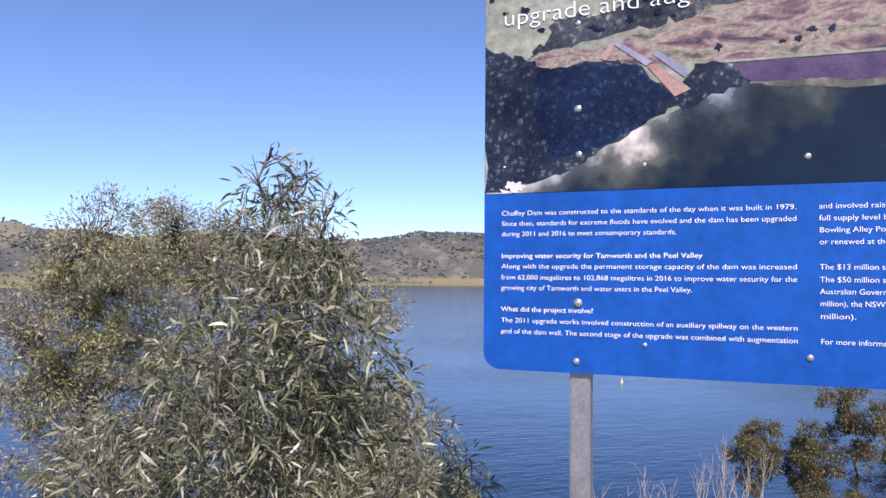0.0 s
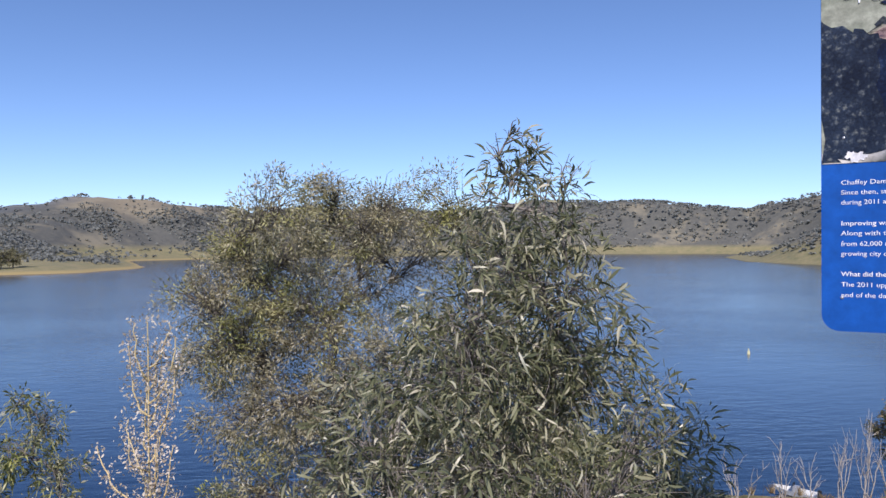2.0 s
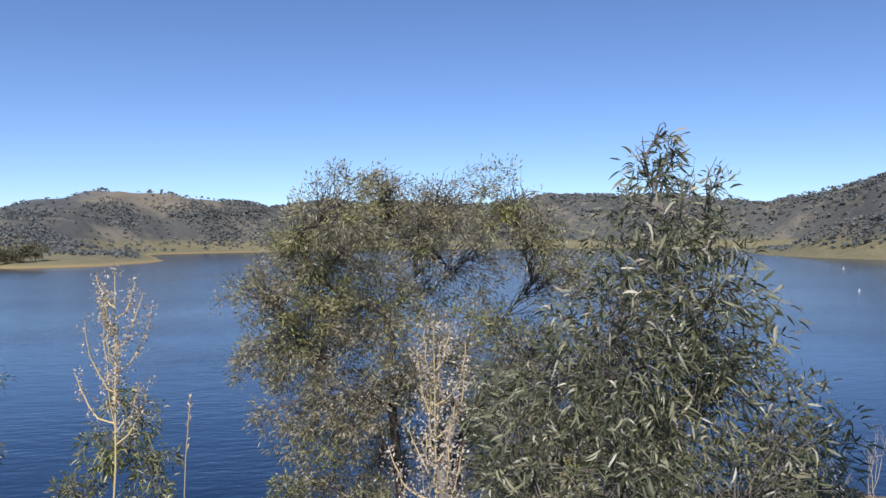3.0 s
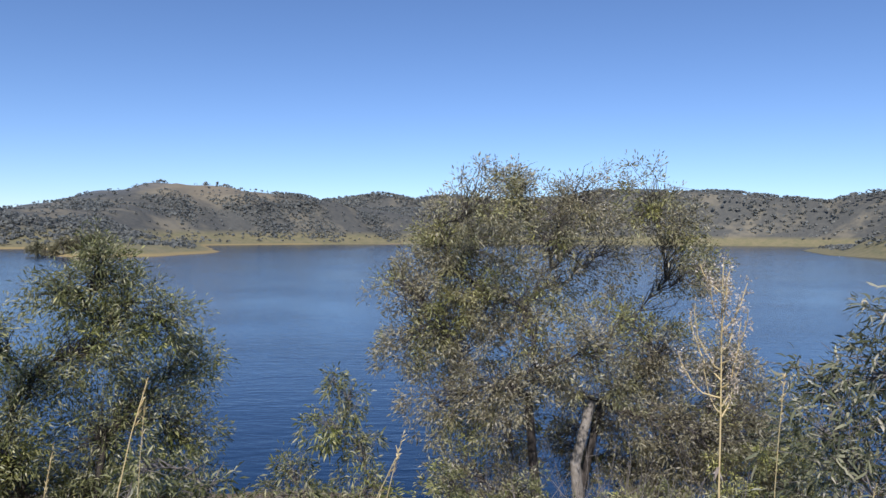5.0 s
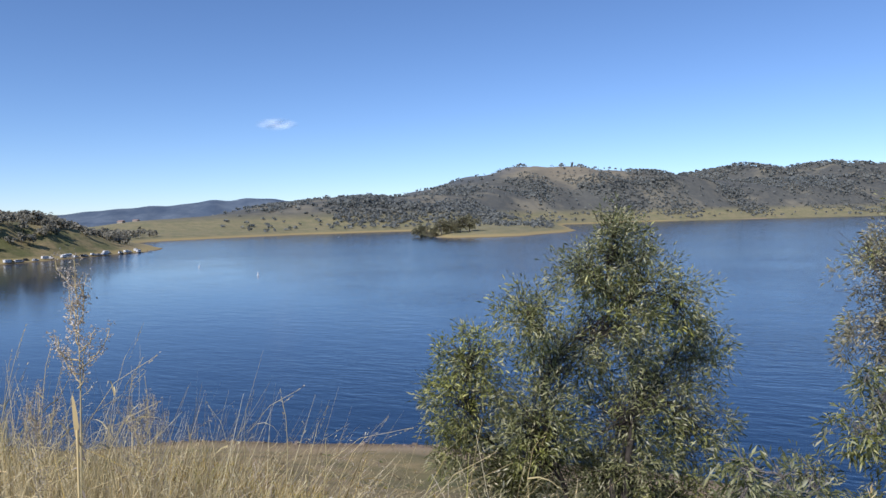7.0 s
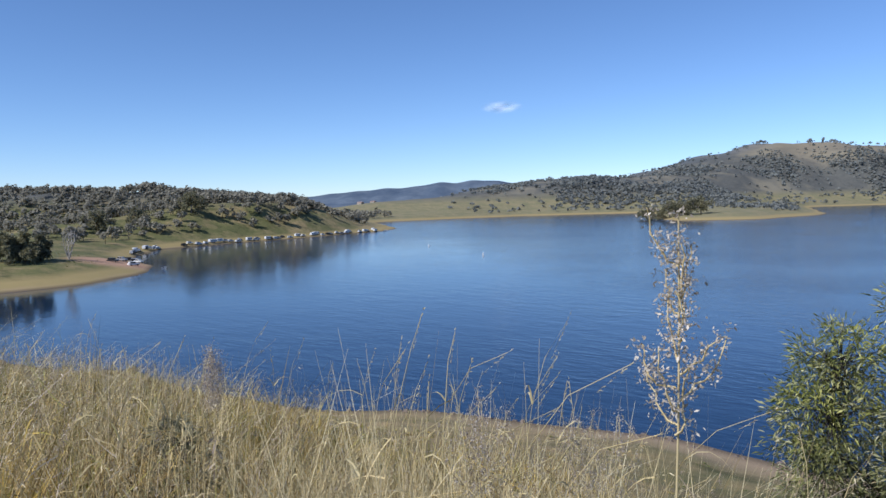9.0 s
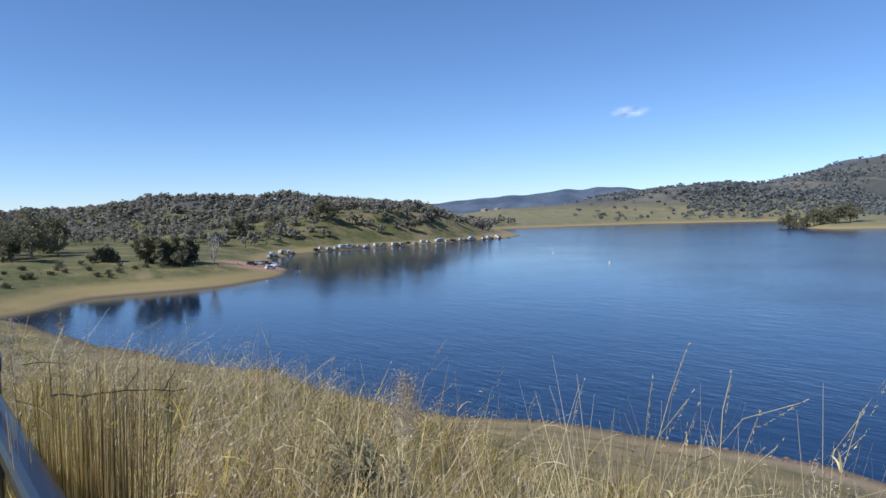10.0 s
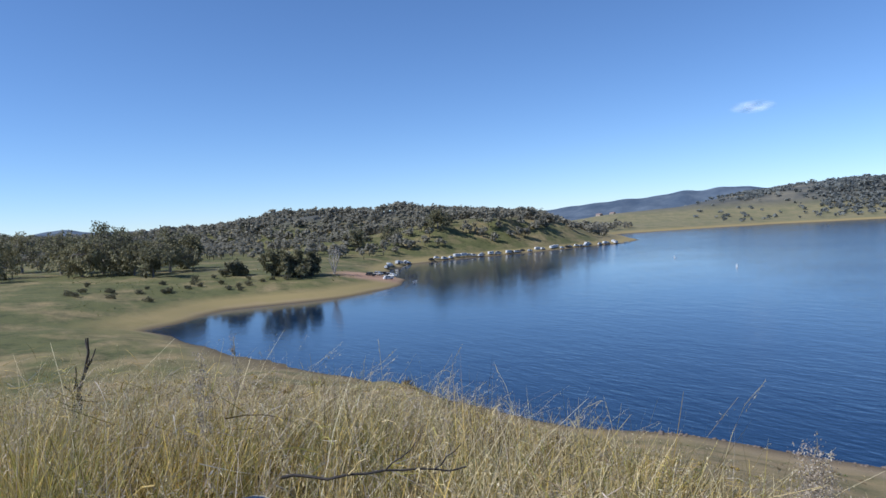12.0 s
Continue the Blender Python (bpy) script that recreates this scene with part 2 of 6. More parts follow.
def grass_material():
    """Standing dry grass: golden, bleached, olive and grey-brown patches, each blade its own shade."""
    m, n, l, b = material("dry_grass")
    pos = n.new("ShaderNodeNewGeometry").outputs["Position"]
    place = noise_node(n, l, 1.25, 5, 0.7, pos, stretch=(1.0, 1.0, 0.3))
    kinds = ramp(n, [(0.36, (0.19, 0.14, 0.085)), (0.43, (0.54, 0.40, 0.145)), (0.49, (0.67, 0.485, 0.13)), (0.54, (0.32, 0.325, 0.075)), (0.60, (0.65, 0.50, 0.20)), (0.68, (0.36, 0.25, 0.13))])
    l.new(place.outputs["Fac"], kinds.inputs[0])
    each = ramp(n, [(0.0, (0.13, 0.12, 0.10)), (0.35, (0.58, 0.56, 0.50)), (0.75, (1.1, 1.08, 1.0)), (1.0, (1.35, 1.34, 1.35))])
    l.new(n.new("ShaderNodeNewGeometry").outputs["Random Per Island"], each.inputs[0])
    col = mix_colour(n, l, 1.0, kinds.outputs[0], each.outputs[0], "MULTIPLY")
    l.new(col, b.inputs["Base Color"])
    b.inputs["Roughness"].default_value, b.inputs["Specular IOR Level"].default_value = 0.65, 0.2
    tr, mx = n.new("ShaderNodeBsdfTranslucent"), n.new("ShaderNodeMixShader")
    l.new(col, tr.inputs["Color"])
    mx.inputs[0].default_value = 0.25
    l.new(b.outputs[0], mx.inputs[1])
    l.new(tr.outputs[0], mx.inputs[2])
    l.new(mx.outputs[0], n["Material Output"].inputs["Surface"])
    return m


M_GROUND, M_WATER = ground_material(), water_material()
M_LEAF_WATTLE = leafy("wattle_leaf", [(0.0, (0.045, 0.055, 0.03)), (0.4, (0.125, 0.14, 0.08)), (0.75, (0.235, 0.245, 0.155)), (0.93, (0.38, 0.375, 0.28)), (1.0, (0.55, 0.53, 0.44))], 0.38, 0.3)
M_LEAF_GUM = leafy("gum_leaf", [(0.0, (0.12, 0.106, 0.06)), (0.4, (0.37, 0.335, 0.20)), (0.75, (0.57, 0.51, 0.345)), (1.0, (0.78, 0.71, 0.57))], 0.5, 0.42, (0.93, 1.0, 0.52))
M_LEAF_YOUNG = leafy("young_wattle_leaf", [(0.0, (0.055, 0.065, 0.022)), (0.35, (0.19, 0.205, 0.085)), (0.75, (0.38, 0.38, 0.185)), (1.0, (0.64, 0.60, 0.42))], 0.42, 0.36, (0.95, 1.0, 0.55), 1.6)
# Far leaves lightened and blued: distance haze is put into their colour.
M_LEAF_FAR = leafy("hazy_distant_foliage", [(0.0, (0.205, 0.22, 0.226)), (0.5, (0.24, 0.253, 0.25)), (1.0, (0.29, 0.293, 0.27))], 0.95, 0.42)
# Hillside leaves raised in tone too, thin haze painted into the colour.
M_LEAF_HILL = leafy("hazy_hillside_foliage", [(0.0, (0.22, 0.21, 0.18)), (0.5, (0.285, 0.27, 0.225)), (1.0, (0.36, 0.335, 0.27))], 0.95, 0.42)
M_LEAF_FLAT = leafy("olive_foliage", [(0.0, (0.115, 0.112, 0.068)), (0.5, (0.205, 0.195, 0.112)), (1.0, (0.32, 0.30, 0.18))], 0.7, 0.34)
M_LEAF_BANK = leafy("bank_gum_leaf", [(0.0, (0.05, 0.052, 0.025)), (0.5, (0.125, 0.125, 0.06)), (0.88, (0.22, 0.185, 0.085)), (1.0, (0.34, 0.26, 0.13))], 0.5, 0.25, (1.15, 0.95, 0.7), 0.5)
M_BARK_PALE = speckled("pale_bark", [(0.3, (0.22, 0.19, 0.15)), (0.7, (0.45, 0.41, 0.35))], 9, 0.85)
M_BARK_DARK = speckled("dark_bark", [(0.3, (0.028, 0.024, 0.02)), (0.7, (0.085, 0.07, 0.056))], 11, 0.9)
M_BARK_GREY = speckled("grey_bark", [(0.3, (0.13, 0.115, 0.10)), (0.7, (0.30, 0.27, 0.24))], 11, 0.9)
M_TWIG = speckled("grey_brown_twig", [(0.3, (0.07, 0.06, 0.052)), (0.7, (0.17, 0.15, 0.13))], 11, 0.9)
M_DEAD = speckled("bleached_dead_wood", [(0.3, (0.30, 0.27, 0.23)), (0.7, (0.52, 0.48, 0.42))], 14, 0.85)
M_GRASS_DRY = grass_material()
M_GRASS_BANK = leafy("bank_grass", [(0.0, (0.15, 0.105, 0.06)), (0.5, (0.30, 0.225, 0.13)), (0.8, (0.42, 0.34, 0.21)), (1.0, (0.58, 0.50, 0.35))], 0.6, 0.25, (0.62, 0.62, 0.55), 0.5)
M_GRASS_GREEN = leafy("green_grass", [(0.0, (0.12, 0.15, 0.045)), (0.5, (0.25, 0.27, 0.10)), (1.0, (0.42, 0.39, 0.18))], 0.55, 0.35)
M_STALK = leafy("straw_stalk", [(0.0, (0.34, 0.25, 0.11)), (0.5, (0.62, 0.50, 0.26)), (1.0, (0.84, 0.73, 0.48))], 0.6, 0.15)
M_FLUFF = leafy("grey_seed_fluff", [(0.0, (0.28, 0.24, 0.20)), (0.5, (0.52, 0.46, 0.40)), (1.0, (0.74, 0.68, 0.61))], 0.9, 0.3)
M_PLUME = leafy("brown_seed_plume", [(0.0, (0.24, 0.19, 0.155)), (0.5, (0.46, 0.385, 0.33)), (1.0, (0.68, 0.60, 0.53))], 0.9, 0.3)
M_STEEL = speckled("galvanised_steel", [(0.3, (0.30, 0.31, 0.33)), (0.7, (0.42, 0.43, 0.45))], 18, 0.5, 0.75, 0.1, 0.001)
M_BLUE = speckled("blue_sign_enamel", [(0.3, (0.009, 0.076, 0.345)), (0.7, (0.011, 0.086, 0.38))], 3, 0.4, 0, 0.02, 0.0005, spec=0.2)
M_WHITE_PRINT = speckled("white_print", [(0.3, (0.78, 0.80, 0.84)), (0.7, (0.86, 0.87, 0.9))], 30, 0.5, 0, 0)
M_BOLT = speckled("zinc_bolt", [(0.3, (0.5, 0.5, 0.52)), (0.7, (0.72, 0.72, 0.74))], 60, 0.3, 0.8, 0.05, 0.0005)
M_BLACK = speckled("black_powder_coat", [(0.3, (0.006, 0.007, 0.012)), (0.7, (0.012, 0.013, 0.022))], 40, 0.3, 0, 0.05, 0.0005, spec=0.8)
M_VAN = speckled("white_caravan_paint", [(0.3, (0.70, 0.70, 0.68)), (0.7, (0.84, 0.84, 0.82))], 1.5, 0.35, 0, 0)
M_CAR_DARK = speckled("dark_car_paint", [(0.3, (0.02, 0.022, 0.028)), (0.7, (0.045, 0.048, 0.055))], 1.5, 0.3, 0, 0)
M_CAR_GREY = speckled("silver_car_paint", [(0.3, (0.40, 0.41, 0.43)), (0.7, (0.52, 0.53, 0.55))], 1.5, 0.3, 0.3, 0)
M_GLASS_DARK = speckled("dark_window_glass", [(0.3, (0.015, 0.018, 0.022)), (0.7, (0.03, 0.034, 0.04))], 2, 0.08, 0, 0)
M_RUBBER = speckled("tyre_rubber", [(0.3, (0.015, 0.015, 0.015)), (0.7, (0.03, 0.03, 0.03))], 20, 0.85, 0, 0)
M_YELLOW = speckled("pale_yellow_buoy_plastic", [(0.3, (0.66, 0.60, 0.30)), (0.7, (0.78, 0.74, 0.46))], 6, 0.45, 0, 0)
M_ROCK = speckled("brown_shore_stone", [(0.3, (0.10, 0.075, 0.055)), (0.7, (0.24, 0.19, 0.15))], 5, 0.9, 0, 0.5, 0.02)
M_SHED = speckled("weathered_tan_boards", [(0.3, (0.30, 0.25, 0.19)), (0.7, (0.42, 0.36, 0.29))], 0.6, 0.8, 0, 0)
M_ROOF = speckled("rusted_tin_roof", [(0.3, (0.26, 0.17, 0.13)), (0.7, (0.38, 0.28, 0.23))], 0.5, 0.6, 0, 0)

# ---- mesh helpers ----


def mesh_of(name, verts, faces, mat, smooth=False):
    """A mesh from numpy arrays: verts (n, 3), faces (m, 3 or 4)."""
    verts, faces = np.asarray(verts, np.float32), np.asarray(faces, np.int32)
    me = bpy.data.meshes.new(name)
    k = faces.shape[1]
    me.vertices.add(len(verts))
    me.vertices.foreach_set("co", verts.ravel())
    me.loops.add(faces.size)
    me.loops.foreach_set("vertex_index", faces.ravel())
    me.polygons.add(len(faces))
    me.polygons.foreach_set("loop_start", np.arange(0, faces.size, k, dtype=np.int32))
    me.polygons.foreach_set("loop_total", np.full(len(faces), k, np.int32))
    if smooth:
        me.polygons.foreach_set("use_smooth", np.ones(len(faces), bool))
    me.materials.append(mat)
    me.update(calc_edges=True)
    me.validate()
    return me


def part(name, data, parent, label="", mat=None):
    """Links a mesh or a bmesh as one part under a thing."""
    if isinstance(data, bmesh.types.BMesh):
        me = bpy.data.meshes.new(name)
        data.to_mesh(me)
        data.free()
        me.materials.append(mat)
        data = me
    ob = new(name, data)
    ob.parent = parent
    if label:
        ob["label"] = label
    return ob


def thing(name, place, label, category, group="", turn=0.0, kind=""):
    ob = new(name)
    ob.empty_display_size = 0.1
    ob.matrix_basis = Matrix.Translation(place) @ Matrix.Rotation(turn, 4, "Z")
    return tagged(ob, label, category, group, kind)


def box(bm, x0, x1, y0, y1, z0, z1, bevel=0.0):
    m = Matrix.Translation(((x0 + x1) / 2, (y0 + y1) / 2, (z0 + z1) / 2)) @ Matrix.Diagonal((x1 - x0, y1 - y0, z1 - z0, 1))
    made = bmesh.ops.create_cube(bm, size=1, matrix=m)
    if bevel:
        edges = list({e for v in made["verts"] for e in v.link_edges})
        bmesh.ops.bevel(bm, geom=edges, offset=bevel, segments=2, affect="EDGES", clamp_overlap=True)
    return bm


def cylinder(bm, p, q, r0, r1, sides=10):
    p, q = Vector(p), Vector(q)
    turn = (q - p).to_track_quat("Z", "Y").to_matrix().to_4x4()
    bmesh.ops.create_cone(bm, cap_ends=True, segments=sides, radius1=r0, radius2=r1, depth=(q - p).length, matrix=Matrix.Translation((p + q) / 2) @ turn)
    return bm


def tubes(paths, sides=6):
    """Verts and quad faces of round tapering tubes: each path is (points (n, 3), radii (n))."""
    vs, fs, k = [], [], 0
    ang = np.arange(sides) * 2 * np.pi / sides
    for pts, rad in paths:
        pts, rad = np.asarray(pts, float), np.asarray(rad, float)
        t = np.gradient(pts, axis=0)
        t /= np.linalg.norm(t, axis=1, keepdims=True) + 1e-9
        ref = np.where(np.abs(t[:, 2:3]) > 0.9, [[1.0, 0, 0]], [[0, 0, 1.0]])
        a = np.cross(t, ref)
        a /= np.linalg.norm(a, axis=1, keepdims=True) + 1e-9
        b = np.cross(t, a)
        ring = pts[:, None] + rad[:, None, None] * (np.cos(ang)[None, :, None] * a[:, None] + np.sin(ang)[None, :, None] * b[:, None])
        n = len(pts)
        vs.append(ring.reshape(-1, 3))
        i = np.arange(n - 1)[:, None] * sides
        j = np.arange(sides)[None, :]
        jn = (j + 1) % sides
        fs.append(np.stack([k + i + j, k + i + jn, k + i + sides + jn, k + i + sides + j], -1).reshape(-1, 4))
        k += n * sides
    return np.concatenate(vs), np.concatenate(fs)


def bent(rng, p, q, n=6, wobble=0.08, sag=0.0):
    """A wandering line from p to q."""
    p, q = np.asarray(p, float), np.asarray(q, float)
    s = np.linspace(0, 1, n)[:, None]
    d = np.linalg.norm(q - p)
    pts = p + (q - p) * s
    w = rng.normal(0, 1, (n, 3)).cumsum(0)
    w -= s * w[-1] + (1 - s) * w[0]
    pts = pts + w * wobble * d / math.sqrt(n)
    pts[:, 2] += sag * d * (4 * s[:, 0] * (1 - s[:, 0]))
    return pts


def strips(rng, base, way, length, width, droop, normal=None, levels=4, curl=0.0):
    """Narrow tapering blades or leaves: base, way (n, 3), length, width, droop (n). Verts and quads."""
    n = len(base)
    diamond = levels == 2
    levels = 3 if diamond else levels
    way = way / (np.linalg.norm(way, axis=1, keepdims=True) + 1e-9)
    side = np.cross(way, rng.normal(0, 1, (n, 3)))
    side /= np.linalg.norm(side, axis=1, keepdims=True) + 1e-9
    s = np.linspace(0, 1, levels)
    prof = np.sin(np.pi * (0.12 + 0.86 * s)) if normal is None else (1.0 - 0.9 * s)
    mid = base[:, None] + way[:, None] * (s[None, :, None] * length[:, None, None])
    mid = mid + np.array([0, 0, -1.0])[None, None] * (droop * length)[:, None, None] * (s ** 2)[None, :, None]
    mid = mid + side[:, None] * (curl * length * rng.normal(0, 1, n))[:, None, None] * (s * (s - 0.4))[None, :, None]
    off = side[:, None] * (0.5 * width[:, None] * prof[None])[..., None]
    if diamond:
        v = np.stack([mid[:, 0], mid[:, 1] - off[:, 1], mid[:, 2], mid[:, 1] + off[:, 1]], 1).reshape(-1, 3)
        return v, np.arange(4 * n).reshape(-1, 4)
    v = np.stack([mid - off, mid + off], 2).reshape(-1, 3)
    i = np.arange(n)[:, None] * levels * 2 + np.arange(levels - 1)[None] * 2
    f = np.stack([i, i + 1, i + 3, i + 2], -1).reshape(-1, 4)
    return v, f


# ---- terrain ----
# The lake and the hills are placed to fit the camera's view, on a plan at half scale about the lookout; to_world()
# brings them to metres.
EYE = np.array([-2.0, 0.8])
EYE_Z, PLAN = 12.35, 2.0
WATER_Z = EYE_Z - PLAN * EYE_Z


def to_world(x, y, z=0.0):
    """From the half-scale plan to metres."""
    return EYE[0] + (x - EYE[0]) * PLAN, EYE[1] + (y - EYE[1]) * PLAN, EYE_Z + (z - EYE_Z) * PLAN


def to_plan(x, y):
    return EYE[0] + (x - EYE[0]) / PLAN, EYE[1] + (y - EYE[1]) / PLAN


SHORE_NEAR = [(75, 31), (45, 27.5), (31, 27.5), (20, 29.3), (10, 32.8), (0, 35), (-17.4, 35.4), (-24, 34.5), (-30.2, 32.7), (-35.2, 29.9), (-42.6, 27.5), (-53.2, 24.8), (-63.5, 22.6), (-78, 20.9),
              (-93.7, 18), (-107.5, 14.3), (-114, 22), (-124, 30), (-126, 40), (-127, 51), (-136, 67.5), (-150, 76), (-165, 80), (-189, 92), (-209, 108), (-214, 127), (-220, 156), (-228, 189), (-234, 230)]
SHORE_FAR = [(-262, 262), (-348, 329), (-350, 389), (-333, 480), (-275, 565), (-236, 512), (-192, 408), (-158, 372), (-128, 400), (-118, 500), (-160, 640), (-205, 800),
             (-140, 930), (20, 1080), (220, 1230), (450, 1330), (700, 1290), (770, 1180), (600, 1000), (472, 818), (352, 575), (333, 499), (326, 430), (330, 385), (380, 300), (390, 200), (300, 110), (150, 62)]
SHORE = np.array(SHORE_NEAR + SHORE_FAR, float)


def shore_distance(x, y):
    """Distance to the waterline, negative over the lake."""
    x, y = x + 1.6 * np.sin(y * 0.09 + x * 0.05) + 0.5 * np.sin(x * 0.41), y + 0.8 * np.sin(x * 0.13) + 0.35 * np.sin(x * 0.47 + 1)
    best, inside = np.full(x.shape, 1e9), np.zeros(x.shape, bool)
    for (ax, ay), (bx, by) in zip(SHORE, np.roll(SHORE, -1, 0)):
        ex, ey = bx - ax, by - ay
        t = np.clip(((x - ax) * ex + (y - ay) * ey) / (ex * ex + ey * ey), 0, 1)
        best = np.minimum(best, np.hypot(x - ax - t * ex, y - ay - t * ey))
        cross = (ay > y) != (by > y)
        inside ^= cross & (x < (bx - ax) * (y - ay) / (by - ay + 1e-12) + ax)
    return np.where(inside, -best, best)


def plan_at(az, dist):
    """The plan's place so many degrees left of straight ahead of the lookout, at that distance on the plan."""
    return EYE[0] - dist * math.sin(radians(az)), EYE[1] + dist * math.cos(radians(az))


def seen(az, dist):
    """The same place in metres."""
    return to_world(*plan_at(az, dist))[:2]


# ridges of the hills: (bearing, distance, height of the crest), and the width of each ridge
RIDGES = [
    ([(100, 420, 16), (84, 430, 13), (76, 430, 15), (72, 430, 21), (67, 420, 20), (62.6, 410, 21), (58.5, 390, 17), (53, 350, 13), (49, 310, 9)], 75),
    ([(67, 280, 8), (62, 292, 12), (58, 303, 14.2), (55, 310, 14), (52, 318, 12), (49.5, 323, 9), (47.5, 329, 6)], 36),
    ([(36, 690, 20), (33, 760, 30), (30.5, 830, 37), (27, 880, 36), (24, 930, 39), (20.8, 1030, 60), (17.4, 1120, 85.5), (14, 1150, 86), (11.3, 1180, 83.5), (8.6, 1200, 75), (6, 1260, 67), (2, 1330, 62), (-4, 1480, 66)], 190),
    ([(8, 1800, 84), (4.2, 1750, 100), (1.4, 1750, 108), (-1.4, 1750, 104), (-4.6, 1750, 112), (-8, 1750, 95), (-13, 1750, 106), (-16, 1750, 122), (-21, 1720, 119), (-25, 1700, 114), (-28.2, 1700, 104), (-33, 1650, 85)], 230),
    ([(-24, 1900, 70), (-31, 1750, 84), (-34.5, 1700, 104), (-38.3, 1650, 132), (-45, 1600, 170), (-58, 1500, 160)], 260),
    ([(60, 2150, 10.5), (54, 2150, 26.4), (52.7, 2150, 31.2), (49.8, 2150, 43.1), (45, 2150, 58.3), (41.4, 2150, 68.6), (37.4, 2150, 76.6), (34.8, 2150, 67.0), (27, 2150, 42.3)], 170),
    ([(-30.5, 740, 8), (-32, 690, 15), (-34, 650, 24), (-37, 640, 28), (-41, 620, 30), (-55, 580, 30)], 75),
    ([(96, 1500, 16), (90.8, 1500, 22), (86.7, 1500, 36), (84.5, 1500, 28), (81, 1500, 27), (74, 1500, 24)], 160),
]


def relief(x, y):
    """The land's height above the lake, on the plan."""
    d = shore_distance(x, y)
    near = np.interp(d, [0, 3, 12, 20, 27, 30.5, 33, 37, 200], [0, 0.5, 2.8, 5.4, 8.3, 10.2, 10.8, 10.9, 11.1])
    near = np.minimum(near, 11.0 - 0.02 * np.maximum(0, x - 60))
    falling = np.clip((-4.0 - x) / 4.0, 0, 1)
    near = near + falling * np.minimum(0, 12.05 - 0.178 * np.hypot(x - EYE[0], y - EYE[1]) - near)
    bench = np.interp(d, [0, 2, 7, 14, 20, 27, 33, 200], [0, 1.3, 4.2, 4.9, 5.7, 8.3, 10.8, 11.1])
    east = np.clip((x - 7) / 6, 0, 1)
    near = near * (1 - east) + bench * east
    low = 4.6 * (1 - np.exp(-np.maximum(d, 0) / 16.0)) + 0.004 * np.clip(d, 0, 500)
    low = low * np.clip((np.hypot(x - EYE[0], y - EYE[1]) - 55) / 60, 0, 1)
    z = np.maximum(near * (np.hypot(x + 4, y - 5) < 400), low)
    hills = np.zeros_like(z)
    for crest, width in RIDGES:
        pts = np.array([(*plan_at(a, r), h) for a, r, h in crest])
        best, top = np.full(x.shape, 1e9), np.zeros(x.shape)
        for a, b in zip(pts[:-1], pts[1:]):
            e = b - a
            t = np.clip(((x - a[0]) * e[0] + (y - a[1]) * e[1]) / (e[0] ** 2 + e[1] ** 2), 0, 1)
            q = np.hypot(x - a[0] - t * e[0], y - a[1] - t * e[1])
            closer = q < best
            best, top = np.where(closer, q, best), np.where(closer, a[2] + t * e[2], top)
        spur = 1 + (0.16 * np.sin(x / (0.21 * width) + 1.5 * np.sin(y / (0.3 * width))) * np.sin(y / (0.26 * width) + 0.7) + 0.07 * np.sin(x / (0.09 * width) + y / (0.14 * width))) * np.clip(best / (0.5 * width), 0, 1)
        rise = np.exp(-(best / width) ** 2) * np.clip(d / (0.55 * width), 0, 1) ** 1.3 * spur
        hills = np.maximum(hills, top * rise)
    rough = 0.9 * np.sin(x * 0.021 + 2 * np.sin(y * 0.013)) * np.sin(y * 0.027 + 1) * np.clip(d / 80, 0, 1) * np.clip((np.hypot(x, y) - 150) / 200, 0, 1)
    z = np.maximum(z, hills) + rough
    small = 0.06 * np.sin(x * 1.7 + np.sin(y * 1.3)) * np.sin(y * 1.9 + x * 0.4) + 0.12 * np.sin(x * 0.37 + 1) * np.sin(y * 0.43)
    return np.where(d > 0, z + small * np.clip(d / 6, 0, 1), np.maximum(-0.22 * -d, -6.0))


def height(x, y):
    """The land's height in metres: the bank by the path as it stands, the rest from the plan."""
    away = np.clip((np.hypot(x - EYE[0], y - EYE[1]) - 9.0) / 10.0, 0, 1)
    away = away * away * (3 - 2 * away)
    far = EYE_Z + (relief(*to_plan(x, y)) - EYE_Z) * PLAN
    return relief(x, y) * (1 - away) + far * away


def ground_z(x, y):
    return float(height(np.array([float(x)]), np.array([float(y)]))[0])


def build_ground():
    az = np.radians(np.concatenate([np.arange(-56, 104, 0.36), np.arange(104, 304, 4.0)]))
    r = np.concatenate([[0.0], np.geomspace(0.5, 4800, 225)])
    a, rr = np.meshgrid(az, r)
    x, y = EYE[0] - rr * np.sin(a), EYE[1] + rr * np.cos(a)
    v = np.stack([x, y, height(x, y)], -1).reshape(-1, 3)
    n, k = len(az), len(r)
    i = np.arange(k - 1)[:, None] * n
    j = np.arange(n)[None]
    jn = (j + 1) % n
    f = np.stack([i + j, i + n + j, i + n + jn, i + jn], -1).reshape(-1, 4)
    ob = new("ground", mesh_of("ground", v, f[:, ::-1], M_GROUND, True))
    tagged(ob, "dry grassy bank, beach and wooded hills round a lake", "ground", kind="structure")


build_ground()
bm = bmesh.new()
bmesh.ops.create_circle(bm, cap_ends=True, segments=64, radius=4600)
lake = part("water", bm, None, mat=M_WATER)
lake.location.z = WATER_Z
tagged(lake, "calm blue reservoir water with fine ripples", "lake", kind="structure")

# ---- trees ----


def leaf_cloud(rng, centres, ways, length, width, droop, levels=3):
    n = len(centres)
    ln = length * rng.uniform(0.55, 1.3, n)
    return strips(rng, centres, ways, ln, width * ln / length * rng.uniform(0.8, 1.2, n), droop * rng.uniform(0.2, 1.6, n), levels=levels, curl=0.45 if levels > 3 else 0.0)


